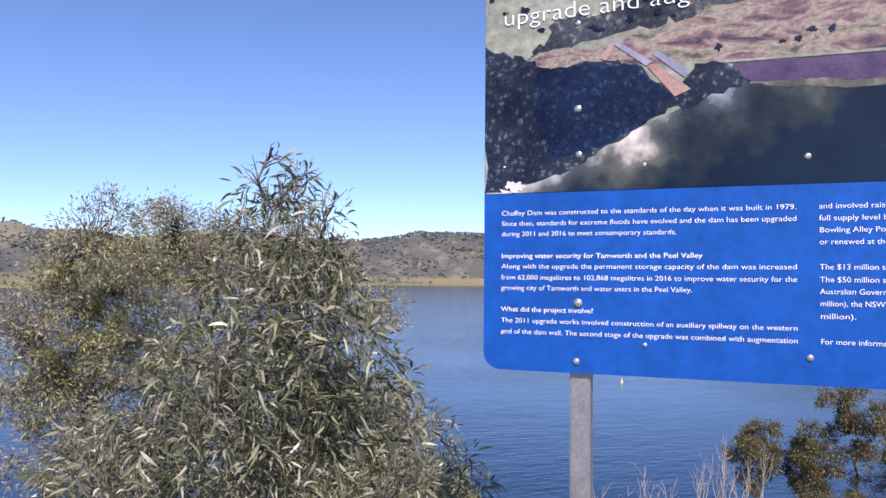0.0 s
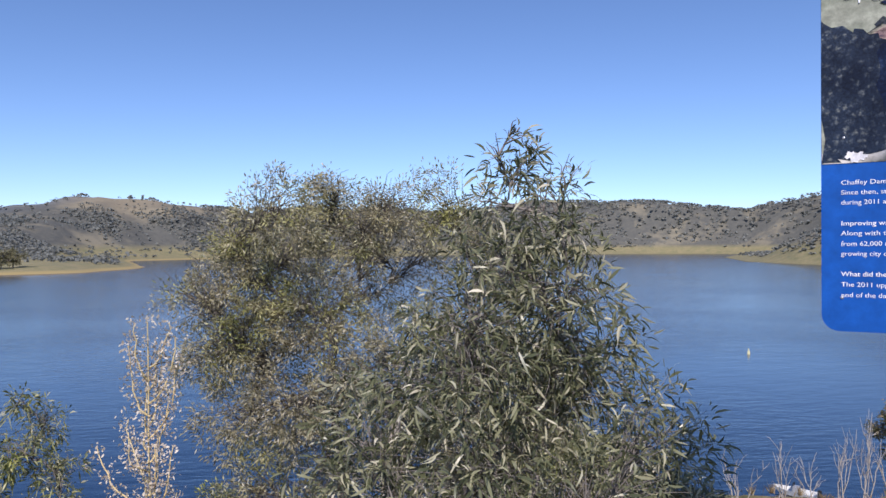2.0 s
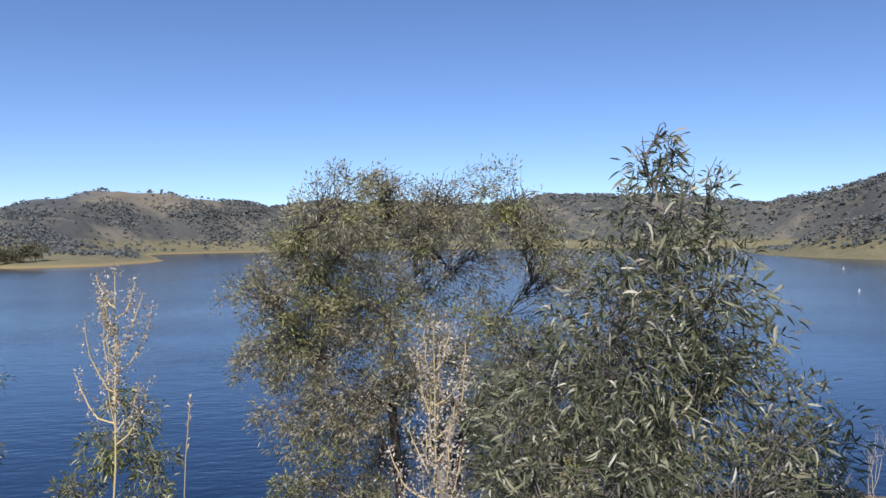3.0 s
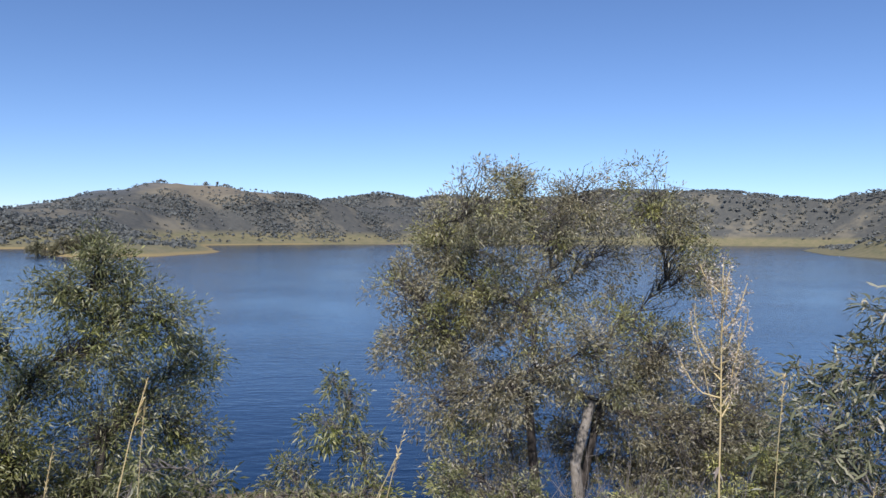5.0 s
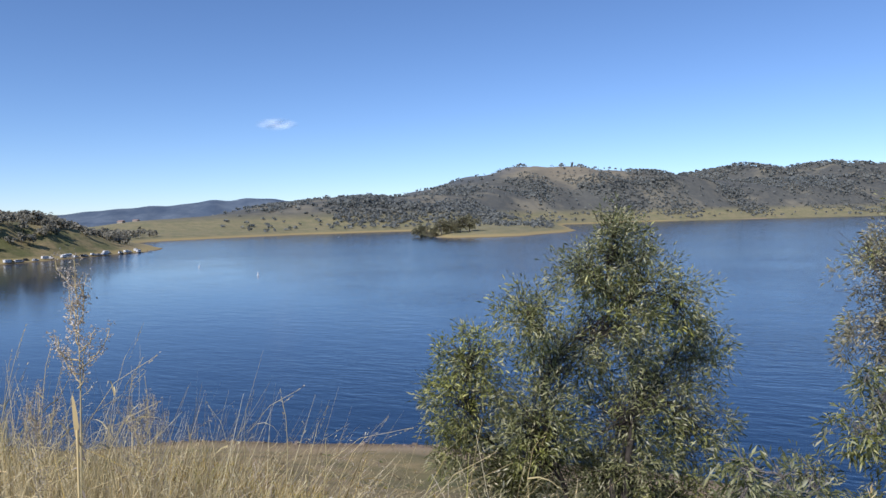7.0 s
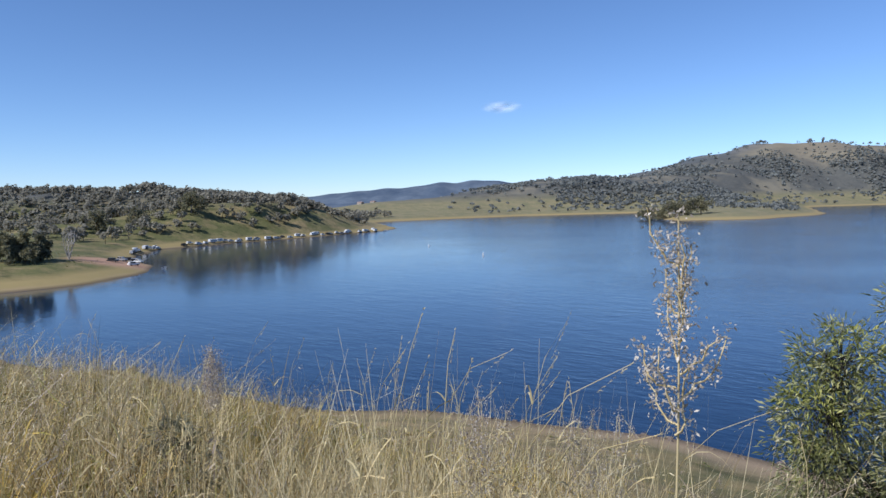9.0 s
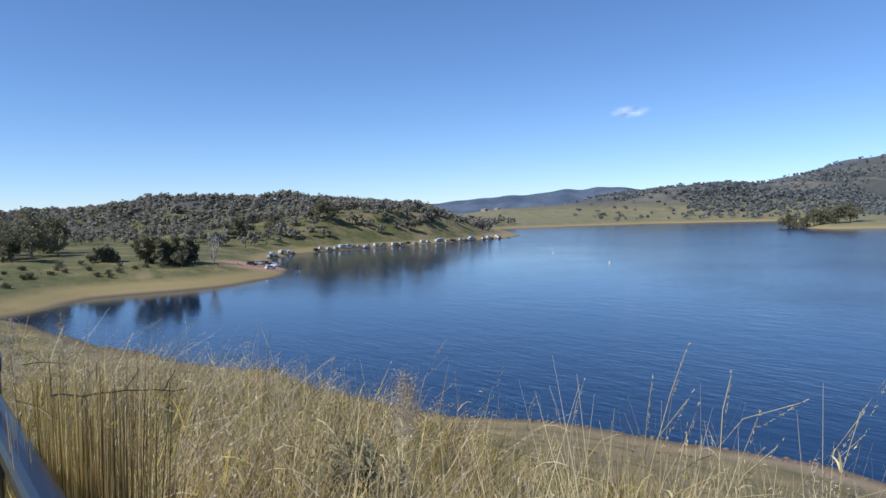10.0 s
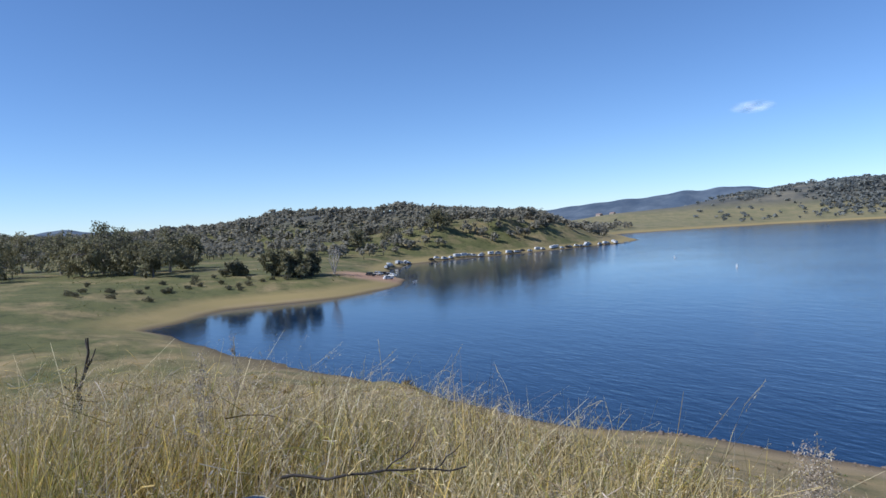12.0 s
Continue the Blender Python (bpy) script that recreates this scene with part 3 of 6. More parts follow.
def make_tree(name, label, place, lobes, leaf_mat, bark_mats, leaf=0.1, leaf_width=0.014, leaves=5000, trunk_r=0.05, forks=((0, 0, 0.3),), seed=1, droop=0.35, twig_r=0.004, hang=0.3, group="", category="tree", levels=3, up=0.4, per_twig=14, tuft=0.08, bare=0):
    """A tree or shrub: lobes are (dx, dy, z above base, radius, weight); a trunk to each fork, limbs to each lobe, sprays of leaves on the twigs."""
    rng = np.random.default_rng(seed)
    root = thing(name, place, label, category, group)
    stems, inner = [], []
    for i, fork in enumerate(forks):
        pts = bent(rng, (0, 0, -0.15), fork, 6, 0.05)
        pts[0] = (rng.normal(0, trunk_r * 0.6), rng.normal(0, trunk_r * 0.6), -0.15)
        rad = trunk_r * np.linspace(1.25, 0.72, 6) * (1.0 if i == 0 else 0.85)
        v, f = tubes([(pts, rad)], 8)
        part("trunk", mesh_of("trunk", v, f, bark_mats[i % len(bark_mats)], True), root)
        stems.append(np.asarray(fork, float))
        inner.append((pts[3], rad[3], i))
    twigs, base, ways = [], [], []
    total = sum(l[4] for l in lobes)
    nodes = [(s, trunk_r * 0.7, i) for i, s in enumerate(stems)] + (inner if max(f[2] for f in forks) > 3 else [])
    for lobe in sorted(lobes, key=lambda l: min(np.linalg.norm(np.array(l[:3]) - s) for s in stems)):
        c, r, w = np.array(lobe[:3], float), lobe[3], lobe[4]
        cost = [np.linalg.norm(c - p) + 0.8 * max(0.0, p[2] - c[2]) for p, _, _ in nodes]
        start0, size, k = nodes[int(np.argmin(cost))]
        pts = bent(rng, start0, c, 7, 0.11, 0.05)
        size = max(twig_r * 2.2, min(size * 0.8, trunk_r * (0.22 + 0.18 * np.linalg.norm(c - start0))))
        rad = np.linspace(size, max(twig_r * 1.4, size * 0.45), 7)
        nodes += [(pts[3], rad[3], k), (pts[5], rad[5], k)]
        v, f = tubes([(pts, rad)], 6)
        part("limb", mesh_of("limb", v, f, bark_mats[k % len(bark_mats)], True), root)
        subs = max(3 if r < 0.15 else 7, int(leaves * w / total / per_twig))
        for _ in range(subs):
            start = pts[rng.integers(2, 7)]
            u = rng.normal(0, 1, 3)
            u /= np.linalg.norm(u)
            end = c + u * r * rng.uniform(0.02, 1.15) ** 0.45
            line = bent(rng, start, end, 4, 0.12, 0.06)
            twigs.append((line, np.linspace(twig_r * 1.3, twig_r * 0.4, 4)))
            m = per_twig
            u = rng.normal(0, 1, (m, 3))
            u /= np.linalg.norm(u, axis=1, keepdims=True)
            base.append(end + u * tuft * rng.uniform(0.0, 1.0, (m, 1)) - (0, 0, 0.3 * tuft))
            d = (line[-1] - line[-3]) / (np.linalg.norm(line[-1] - line[-3]) + 1e-6)
            ways.append(u + d * 0.6 + rng.normal(0, 0.3, (m, 3)) + np.array([0, 0, up - hang]))
        for _ in range(bare):
            u = rng.normal(0, 1, 3)
            end = c + u / np.linalg.norm(u) * r * rng.uniform(0.6, 1.25)
            twigs.append((bent(rng, pts[rng.integers(1, 6)], end, 5, 0.14, 0.05), np.linspace(twig_r * 2.2, twig_r * 0.5, 5)))
    v, f = tubes([t for t in twigs if len(t[0]) == 4], 3)
    if bare:
        w, g = tubes([t for t in twigs if len(t[0]) == 5], 3)
        v, f = np.concatenate([v, w]), np.concatenate([f, np.asarray(g) + len(v)])
    tagged(part("twig", mesh_of("twig", v, f, bark_mats[-1], True), root), kind="stuff")
    v, f = leaf_cloud(rng, np.concatenate(base), np.concatenate(ways), leaf, leaf_width, droop, levels)
    part("crown", mesh_of("crown", v, f, leaf_mat), root)
    return root


def lobes_from(base, rows, spread, seed, swell=1.0, open_x=0.0, open_w=0.0, open_h=0.0, thin=None):
    """Lobes from rows (x, z, radius) of a crown's front, spread in depth about the trunk."""
    rng = np.random.default_rng(seed)
    out = []
    for x, z, r in rows:
        dy = rng.uniform(-1, 1) * spread * min(1.0, 0.4 + r)
        if abs(x - base[0] - open_x) < open_w and z < base[2] + open_h:
            dy = abs(dy) * 0.6 + spread * 0.55
        sparse = thin[3] if thin and thin[0] < x < thin[1] and z < thin[2] else 1.0
        out.append((x - base[0], dy, z - base[2], r * swell, r ** 2 * sparse))
    return out


def deeper(lobe, edge, back, eye_x, away, eye_z):
    """Lobes past an edge stand further back, their side of the crown growing with the distance."""
    x, y, z, r, w = lobe
    back = back * min(1.0, max(0.0, (x - edge) / 0.5))
    k = (away + back) / away
    return (eye_x + (x - eye_x) * k, y + back, eye_z + (z - eye_z) * k, r * k, w)


def ground_place(x, y, sink=0.02):
    return (x, y, ground_z(x, y) - sink)


# slender wattle beside the sign
P = ground_place(2.1, 4.35)
rows = [(2.04, 12.97, 0.07), (1.93, 12.86, 0.07), (2.2, 12.88, 0.08), (2.09, 12.78, 0.13), (2.31, 12.72, 0.1), (1.86, 12.6, 0.12), (2.1, 12.55, 0.22), (2.32, 12.5, 0.16), (2.02, 12.3, 0.33), (2.3, 12.15, 0.3), (1.85, 12.0, 0.36), (2.25, 11.85, 0.38), (1.72, 11.7, 0.4), (2.5, 11.62, 0.36), (2.12, 11.45, 0.44),
        (1.4, 11.5, 0.3), (2.75, 11.35, 0.32), (1.25, 11.3, 0.34), (2.95, 11.1, 0.3), (1.75, 11.1, 0.45), (2.4, 11.0, 0.45), (3.1, 10.85, 0.3), (1.3, 10.85, 0.42), (2.0, 10.7, 0.5), (2.75, 10.6, 0.42)]
make_tree("wattle_tree", "young wattle with long curved grey-green leaves beside the sign", P, lobes_from(P, rows, 0.45, 3, 1.08), M_LEAF_WATTLE, [M_BARK_GREY], 0.072, 0.0128, 21000, 0.034,
          ((0.0, 0.02, 1.2), (0.06, -0.02, 1.9), (-0.12, 0.05, 0.9)), 11, 0.45, 0.0028, 0.3, levels=4, per_twig=13, tuft=0.085, bare=5)

# large spreading gum on the slope
P = ground_place(1.75, 13.3)
rows = [(1.12, 13.32, 0.42), (1.0, 13.05, 0.5), (1.75, 12.95, 0.42), (1.7, 12.65, 0.5), (0.3, 13.0, 0.55), (-0.4, 12.6, 0.5), (2.3, 13.15, 0.5), (2.95, 13.05, 0.5), (3.5, 12.5, 0.45), (4.9, 11.75, 0.42), (4.2, 11.85, 0.4), (-1.0, 11.6, 0.5), (-0.4, 11.9, 0.6), (0.4, 12.2, 0.7),
        (1.5, 12.4, 0.6), (2.9, 12.0, 0.6), (1.0, 11.3, 0.75), (-0.95, 10.6, 0.55), (0, 10.7, 0.75), (2.3, 10.6, 0.7), (3.8, 10.4, 0.7), (-0.4, 9.6, 0.55), (3.5, 9.5, 0.8), (5.0, 9.3, 0.65), (1.2, 9.6, 0.6), (4.5, 8.5, 0.75), (5.6, 8.6, 0.5), (2.8, 8.6, 0.7), (0.3, 8.9, 0.5), (0.4, 9.9, 0.6), (1.9, 11.6, 0.5), (1.6, 10.4, 0.6), (3.0, 10.9, 0.6), (2.2, 9.4, 0.6), (4.6, 10.2, 0.5), (1.0, 8.2, 0.5), (3.6, 8.0, 0.6), (5.4, 7.8, 0.6), (4.2, 9.0, 0.75), (5.0, 8.4, 0.7), (3.2, 9.2, 0.7), (4.0, 7.6, 0.7), (3.0, 7.8, 0.6), (5.9, 8.2, 0.5), (2.5, 8.0, 0.5), (4.9, 9.9, 0.5), (0.3, 11.4, 0.6), (-0.5, 11.0, 0.5), (0.5, 8.2, 0.5), (1.9, 8.4, 0.5), (-0.2, 8.6, 0.45)]
make_tree("gum_tree", "spreading gum tree with a pale split trunk and sparse olive leaves", P, lobes_from(P, rows, 1.3, 5, 1.25, -0.2, 1.0, 5.0, (1.3, 3.3, 12.7, 0.6)), M_LEAF_GUM, [M_BARK_PALE, M_BARK_DARK, M_BARK_DARK, M_TWIG], 0.078, 0.021, 165000, 0.115,
          ((0.5, -0.4, 9.55 - P[2]), (-0.6, -0.35, 9.7 - P[2]), (0.85, 0.2, 9.4 - P[2])), 12, 0.2, 0.005, 0.35, per_twig=60, tuft=0.21, levels=2, bare=26)

# bushy wattle above the beach
P = ground_place(-3.7, 6.5)
rows = [(-3.58, 12.28, 0.2), (-3.6, 12.05, 0.32), (-3.92, 11.9, 0.28), (-3.3, 11.85, 0.33), (-3.02, 11.7, 0.3), (-2.95, 11.3, 0.33), (-4.2, 11.6, 0.3), (-3.6, 11.45, 0.42), (-4.1, 11.2, 0.38), (-3.2, 11.1, 0.4), (-4.75, 11.25, 0.3), (-4.8, 10.9, 0.38),
        (-4.2, 10.8, 0.42), (-3.5, 10.75, 0.48), (-2.95, 10.7, 0.35), (-4.95, 10.5, 0.33), (-4.4, 10.3, 0.45), (-3.7, 10.2, 0.45), (-3.1, 10.2, 0.38), (-4.6, 9.95, 0.4), (-3.6, 9.8, 0.5)]
make_tree("wattle_tree", "bushy young wattle with olive-green leaves above the beach", P, [deeper(l, 0.0, 1.0, 1.8, 5.8, 12.37 - P[2]) for l in lobes_from(P, rows, 0.5, 7, 0.94)], M_LEAF_YOUNG, [M_BARK_DARK], 0.054, 0.0108, 70000, 0.04,
          ((0.05, 0, 0.9), (-0.35, 0.05, 0.8), (0.2, 0.1, 1.3)), 13, 0.25, 0.003, 0.25, per_twig=30, tuft=0.11, levels=2, bare=6)

# small sapling between them
P = ground_place(-1.8, 7.9)
rows = [(-1.77, 10.95, 0.14), (-1.6, 10.75, 0.2), (-1.85, 10.5, 0.24), (-1.5, 10.25, 0.25), (-2.2, 9.98, 0.24), (-1.35, 9.85, 0.26), (-1.8, 9.7, 0.32), (-2.5, 9.75, 0.2)]
make_tree("wattle_sapling", "small wattle sapling with narrow green leaves on the slope", P, lobes_from(P, rows, 0.3, 8), M_LEAF_YOUNG, [M_BARK_GREY], 0.07, 0.0145, 5200, 0.018, ((0, 0, 0.7), (-0.2, 0, 0.5)), 14, 0.5, 0.0035, 0.3, category="sapling")

# round shrubs below the large gum
for x, y, tall, wide, seed in [(3.75, 9.0, 2.5, 0.75, 141), (0.9, 6.4, 1.5, 0.8, 142), (-0.2, 6.9, 1.1, 0.7, 143), (2.2, 7.0, 1.6, 0.8, 144), (0.2, 10.6, 2.9, 1.0, 145), (1.2, 11.6, 3.0, 1.0, 146), (2.6, 10.8, 3.2, 1.1, 147), (-0.6, 10.3, 2.2, 0.9, 149), (3.6, 10.9, 3.7, 1.2, 148), (3.2, 6.2, 1.9, 0.8, 155), (4.6, 11.2, 4.2, 1.2, 156), (1.5, 7.4, 2.0, 0.8, 157), (2.9, 7.6, 2.5, 0.9, 158), (0.3, 8.4, 2.0, 0.8, 159)]:
    P = ground_place(x, y)
    rng = np.random.default_rng(seed)
    lobes = [(rng.normal(0, wide * 0.4), rng.normal(0, wide * 0.4), tall * rng.uniform(0.35, 0.88), wide * rng.uniform(0.26, 0.4), 1.0) for _ in range(9)]
    make_tree("wattle_shrub", "rounded yellow-green wattle shrub on the slope", P, lobes, M_LEAF_YOUNG, [M_BARK_DARK], 0.07, 0.017, 6000, 0.025, ((0, 0, tall * 0.3), (0.15, 0.1, tall * 0.4)), seed, 0.3, 0.003, 0.2, group="shrubs on the slope", category="shrub", per_twig=24, tuft=0.09, levels=2, bare=3)
for x, y, tall, seed in [(-2.5, 5.2, 1.15, 150), (-1.2, 5.6, 1.3, 151), (-0.5, 4.9, 1.1, 152), (0.5, 5.3, 1.35, 153), (-1.9, 6.4, 1.3, 154)]:
    P = ground_place(x, y)
    rng = np.random.default_rng(seed)
    lobes = [(rng.normal(0, 0.22), rng.normal(0, 0.22), tall * rng.uniform(0.4, 0.95), rng.uniform(0.10, 0.18), 1.0) for _ in range(8)]
    make_tree("wattle_sapling", "thin low wattle sapling in the dry grass", P, lobes, M_LEAF_YOUNG, [M_BARK_GREY], 0.08, 0.014, 1300, 0.014, ((0, 0, tall * 0.35), (0.1, 0.05, tall * 0.4)), seed, 0.45, 0.003, 0.3, group="shrubs on the slope", category="sapling", per_twig=12, tuft=0.07, levels=2, bare=3)

# gum trees on the bank past the sign
for x, y, top, wide, seed in [(20.2, 24.0, 6.95, 2.0, 21), (21.4, 23.0, 6.5, 1.7, 22), (22.7, 21.85, 8.65, 2.1, 23), (24.3, 20.2, 7.6, 2.0, 24), (26.4, 18.4, 8.7, 2.1, 25), (28.2, 15.6, 8.8, 2.3, 26), (25.6, 22.2, 7.4, 1.8, 27)]:
    x, y, top = to_world(x, y, top)
    P = ground_place(x, y)
    tall, wide = top - P[2], wide * PLAN
    rng = np.random.default_rng(seed)
    lobes = [(rng.normal(0, wide * 0.33), rng.normal(0, wide * 0.33), tall * rng.uniform(0.40, 0.93), wide * rng.uniform(0.13, 0.22), 1.0) for _ in range(20)] + [(0, 0, tall * 0.95, wide * 0.2, 1.0)]
    make_tree("gum_tree", "crooked gum tree with olive and bronze leaf clumps on the bank", P, lobes, M_LEAF_BANK, [M_BARK_GREY, M_BARK_DARK], 0.19, 0.085, 14000, 0.12,
              ((0.1, 0, tall * 0.45), (-0.35, 0.1, tall * 0.4)), seed, 0.4, 0.014, 0.3, group="gum trees on the bank", per_twig=30, tuft=0.36, levels=2)
for x, y, tall, wide, seed in [(19.5, 23.4, 0.8, 0.9, 28), (22.0, 21.4, 0.6, 0.9, 29), (23.9, 21.5, 1.3, 1.4, 30), (25.6, 19.0, 0.9, 1.5, 131), (20.8, 21.6, 0.5, 0.7, 132)]:
    x, y, _ = to_world(x, y)
    tall, wide = tall * PLAN, wide * PLAN
    P = ground_place(x, y)
    rng = np.random.default_rng(seed)
    lobes = [(rng.normal(0, wide * 0.4), rng.normal(0, wide * 0.4), tall * rng.uniform(0.3, 0.8), wide * rng.uniform(0.25, 0.4), 1.0) for _ in range(7)]
    make_tree("low_shrub", "low dark olive shrub among the dry tussocks", P, lobes, M_LEAF_BANK, [M_BARK_DARK], 0.14, 0.05, 4500, 0.04, ((0, 0, tall * 0.3),), seed, 0.4, 0.01, 0.2, group="shrubs on the bank", category="shrub", per_twig=20, tuft=0.26, levels=2)


def bare_shrub(place, tall, count, seed, label, name="dead_shrub", spread=0.35, r=0.018, mat=None):
    rng = np.random.default_rng(seed)
    root = thing(name, place, label, "shrub", "dead shrubs on the bank")
    for _ in range(count):
        top = np.array([rng.normal(0, spread), rng.normal(0, spread), tall * rng.uniform(0.6, 1.05)])
        line = bent(rng, (rng.normal(0, 0.12), rng.normal(0, 0.12), -0.1), top, 8, 0.07)
        paths = [(line, np.linspace(r, r * 0.3, 8))]
        for _ in range(4):
            i = rng.integers(3, 7)
            q = line[i] + (top - line[i]) * 0.7 + rng.normal(0, 0.16, 3) * tall * 0.5
            paths.append((bent(rng, line[i], q, 5, 0.1), np.linspace(r * 0.5, r * 0.18, 5)))
        v, f = tubes(paths, 5)
        part("branch", mesh_of("branch", v, f, mat or M_DEAD, True), root)


for x, y, tall, n, seed in [(0.9, 9.6, 2.6, 12, 161), (1.9, 9.8, 3.0, 14, 162), (2.8, 9.6, 2.9, 12, 163), (0.1, 8.9, 2.2, 9, 164), (1.3, 6.9, 1.9, 10, 165), (0.6, 5.9, 1.6, 8, 166), (2.1, 6.1, 1.8, 9, 167), (-0.9, 8.6, 1.6, 7, 168), (2.3, 12.4, 4.2, 14, 169), (1.1, 12.6, 3.6, 12, 170)]:
    bare_shrub(ground_place(x, y), tall, n, seed, "leafless twiggy grey shrub under the gum tree", spread=0.5, r=0.009, mat=M_BARK_GREY)
for az, dist, tall, n, seed in [(-35.4, 26, 2.9, 7, 31), (-33.9, 26, 2.5, 5, 32), (-36.9, 27, 2.2, 5, 33), (-29.7, 24, 2.3, 4, 34), (-26.7, 23, 2.1, 5, 35), (-25.9, 22, 1.4, 4, 36), (-31.6, 25, 1.3, 4, 37), (-38, 28, 2.6, 3, 38)]:
    x, y, _ = to_world(1.59 + dist * math.sin(radians(-az)), 0.57 + dist * math.cos(radians(az)))
    bare_shrub(ground_place(x, y), tall * PLAN, n, seed, "leafless grey shrub with bleached upright branches", spread=0.7, r=0.034)


# ---- distant woods ----
def tree_quads(rng, place, tall, wide, count):
    """Leaf clumps of one far tree: a few rounded lobes over a bare stem, single quads."""
    k = 5
    u = rng.normal(0, 1, (k, 3))
    lob = u / np.linalg.norm(u, axis=1, keepdims=True) * (wide * 0.27, wide * 0.27, tall * 0.17) + (0, 0, tall * 0.63)
    pick = rng.integers(0, k, count)
    d = rng.normal(0, 1, (count, 3))
    d /= np.linalg.norm(d, axis=1, keepdims=True)
    c = lob[pick] + d * rng.uniform(0.35, 1.0, (count, 1)) ** 0.6 * (wide * 0.26, wide * 0.26, tall * 0.22)
    s = (wide * 0.13 + tall * 0.06) * rng.uniform(0.6, 1.4, count) * (60.0 / count) ** 0.4
    out = d * 0.7 + rng.normal(0, 0.3, (count, 3)) + (0, 0, 0.55)
    a = np.cross(out, rng.normal(0, 1, (count, 3)))
    a /= np.linalg.norm(a, axis=1, keepdims=True)
    b = np.cross(out, a)
    b /= np.linalg.norm(b, axis=1, keepdims=True)
    a, b = a * s[:, None] * 0.66, b * s[:, None] * 0.55
    c = c + place
    return np.stack([c - a, c - b * 0.9, c + a, c + b], 1).reshape(-1, 3)


def woods(name, label, spots, seed, quads, mat=None):
    rng = np.random.default_rng(seed)
    vs, trunk = [], []
    for (x, y, z, tall, wide), q in zip(spots, quads):
        vs.append(tree_quads(rng, np.array([x, y, z]), tall, wide, int(q)))
        if q > 40:
            trunk.append((bent(rng, (x, y, z - 0.5), (x + rng.normal(0, 0.3), y, z + tall * 0.65), 4, 0.05), np.linspace(0.028, 0.012, 4) * tall))
    v = np.concatenate(vs)
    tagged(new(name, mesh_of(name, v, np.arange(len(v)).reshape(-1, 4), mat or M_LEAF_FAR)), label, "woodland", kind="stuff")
    if trunk:
        v, f = tubes(trunk, 5)
        tagged(new("distant_trunks", mesh_of("distant_trunks", v, f, M_BARK_DARK, True)), "dark trunks of the trees across the water", "trunks", kind="stuff")


def scatter(seed, n, az0, az1, r0, r1, thick):
    """Random spots on land, kept where a patchy density allows it: x, y, z in metres, distance on the plan."""
    rng = np.random.default_rng(seed)
    a, r = np.radians(rng.uniform(az0, az1, n)), np.sqrt(rng.uniform(r0 ** 2, r1 ** 2, n))
    x, y = EYE[0] - r * np.sin(a), EYE[1] + r * np.cos(a)
    d, z = shore_distance(x, y), relief(x, y)
    patchy = np.sin(x * 0.017 + 1.7 * np.sin(y * 0.011)) * np.sin(y * 0.014 + 1.3 * np.sin(x * 0.009)) + 0.5 * np.sin(x * 0.05 + y * 0.03)
    keep = thick(d, z, r, np.degrees(a), patchy, rng)
    x, y, z = to_world(x[keep], y[keep], z[keep])
    return x, y, z, r[keep], rng


def wood_near(d, z, r, az, p, rng):
    ridge = np.clip((r - 335) / 30, 0, 1) * np.clip((z - 5.5) / 3, 0, 1)
    grove = 0.20 + 0.25 * np.clip(p + 0.3, 0, 1) + 0.35 * np.exp(-((az - 62) / 5) ** 2) * np.clip((r - 285) / 25, 0, 1)
    grove = grove + 0.30 * np.clip((az - 47) / 3, 0, 1) * np.clip((68 - az) / 3, 0, 1) * np.clip((r - 270) / 20, 0, 1)
    clearing = 1 - 0.85 * np.exp(-((az - 70.3) / 1.6) ** 2 - ((r - 395) / 22) ** 2)
    chance = grove * (1 - ridge) + (0.85 + 0.35 * p) * ridge * clearing
    chance = chance * np.where((az > 70) & (r < 330), 0.35, 1.0)
    return (d > 12) & (rng.uniform(0, 1, len(d)) < chance)


x, y, z, r, rng = scatter(41, 14500, 45, 104, 225, 560, wood_near)
big = rng.uniform(0.7, 1.25, len(x))
spots = np.stack([x, y, z - 0.4, big * rng.uniform(6.0, 9.5, len(x)), big * rng.uniform(5.0, 9.5, len(x))], 1)
woods("woodland_near_point", "grey-green open woodland on the low hill across the inlet", spots, 42, np.where(r < 330, 64, np.where(r < 430, 26, 10)), M_LEAF_HILL)


def wood_mid(d, z, r, az, p, rng):
    bald = np.clip((z - 50) / 26, 0, 0.94) * np.clip((az - 5) / 5, 0, 1)
    foot = np.clip((z - 5.0) / 4.0, 0, 1)
    chance = np.clip(0.8 + 1.4 * p, 0.05, 1) * (1 - bald) * foot + 0.16 * (1 - foot) * np.clip(1 + p, 0, 1)
    edge = np.clip((40 - az) / 6.0, 0.15, 1)
    return (d > 16) & (rng.uniform(0, 1, len(d)) < chance * edge)


x, y, z, r, rng = scatter(43, 105000, -46, 41, 380, 1400, wood_mid)
spots = np.stack([x, y, z - 0.6, rng.uniform(4.5, 7.5, len(x)), rng.uniform(7.0, 13.0, len(x))], 1)
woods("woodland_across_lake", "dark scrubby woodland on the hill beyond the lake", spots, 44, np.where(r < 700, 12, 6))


def wood_far(d, z, r, az, p, rng):
    return (d > 40) & (rng.uniform(0, 1, len(d)) < np.where(z > 12, 0.8 + 0.4 * p, 0.1))


x, y, z, r, rng = scatter(45, 17000, -48, 40, 1400, 2000, wood_far)
spots = np.stack([x, y, z - 1.0, rng.uniform(7, 13, len(x)), rng.uniform(12, 26, len(x))], 1)
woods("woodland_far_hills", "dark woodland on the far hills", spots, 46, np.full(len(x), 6))

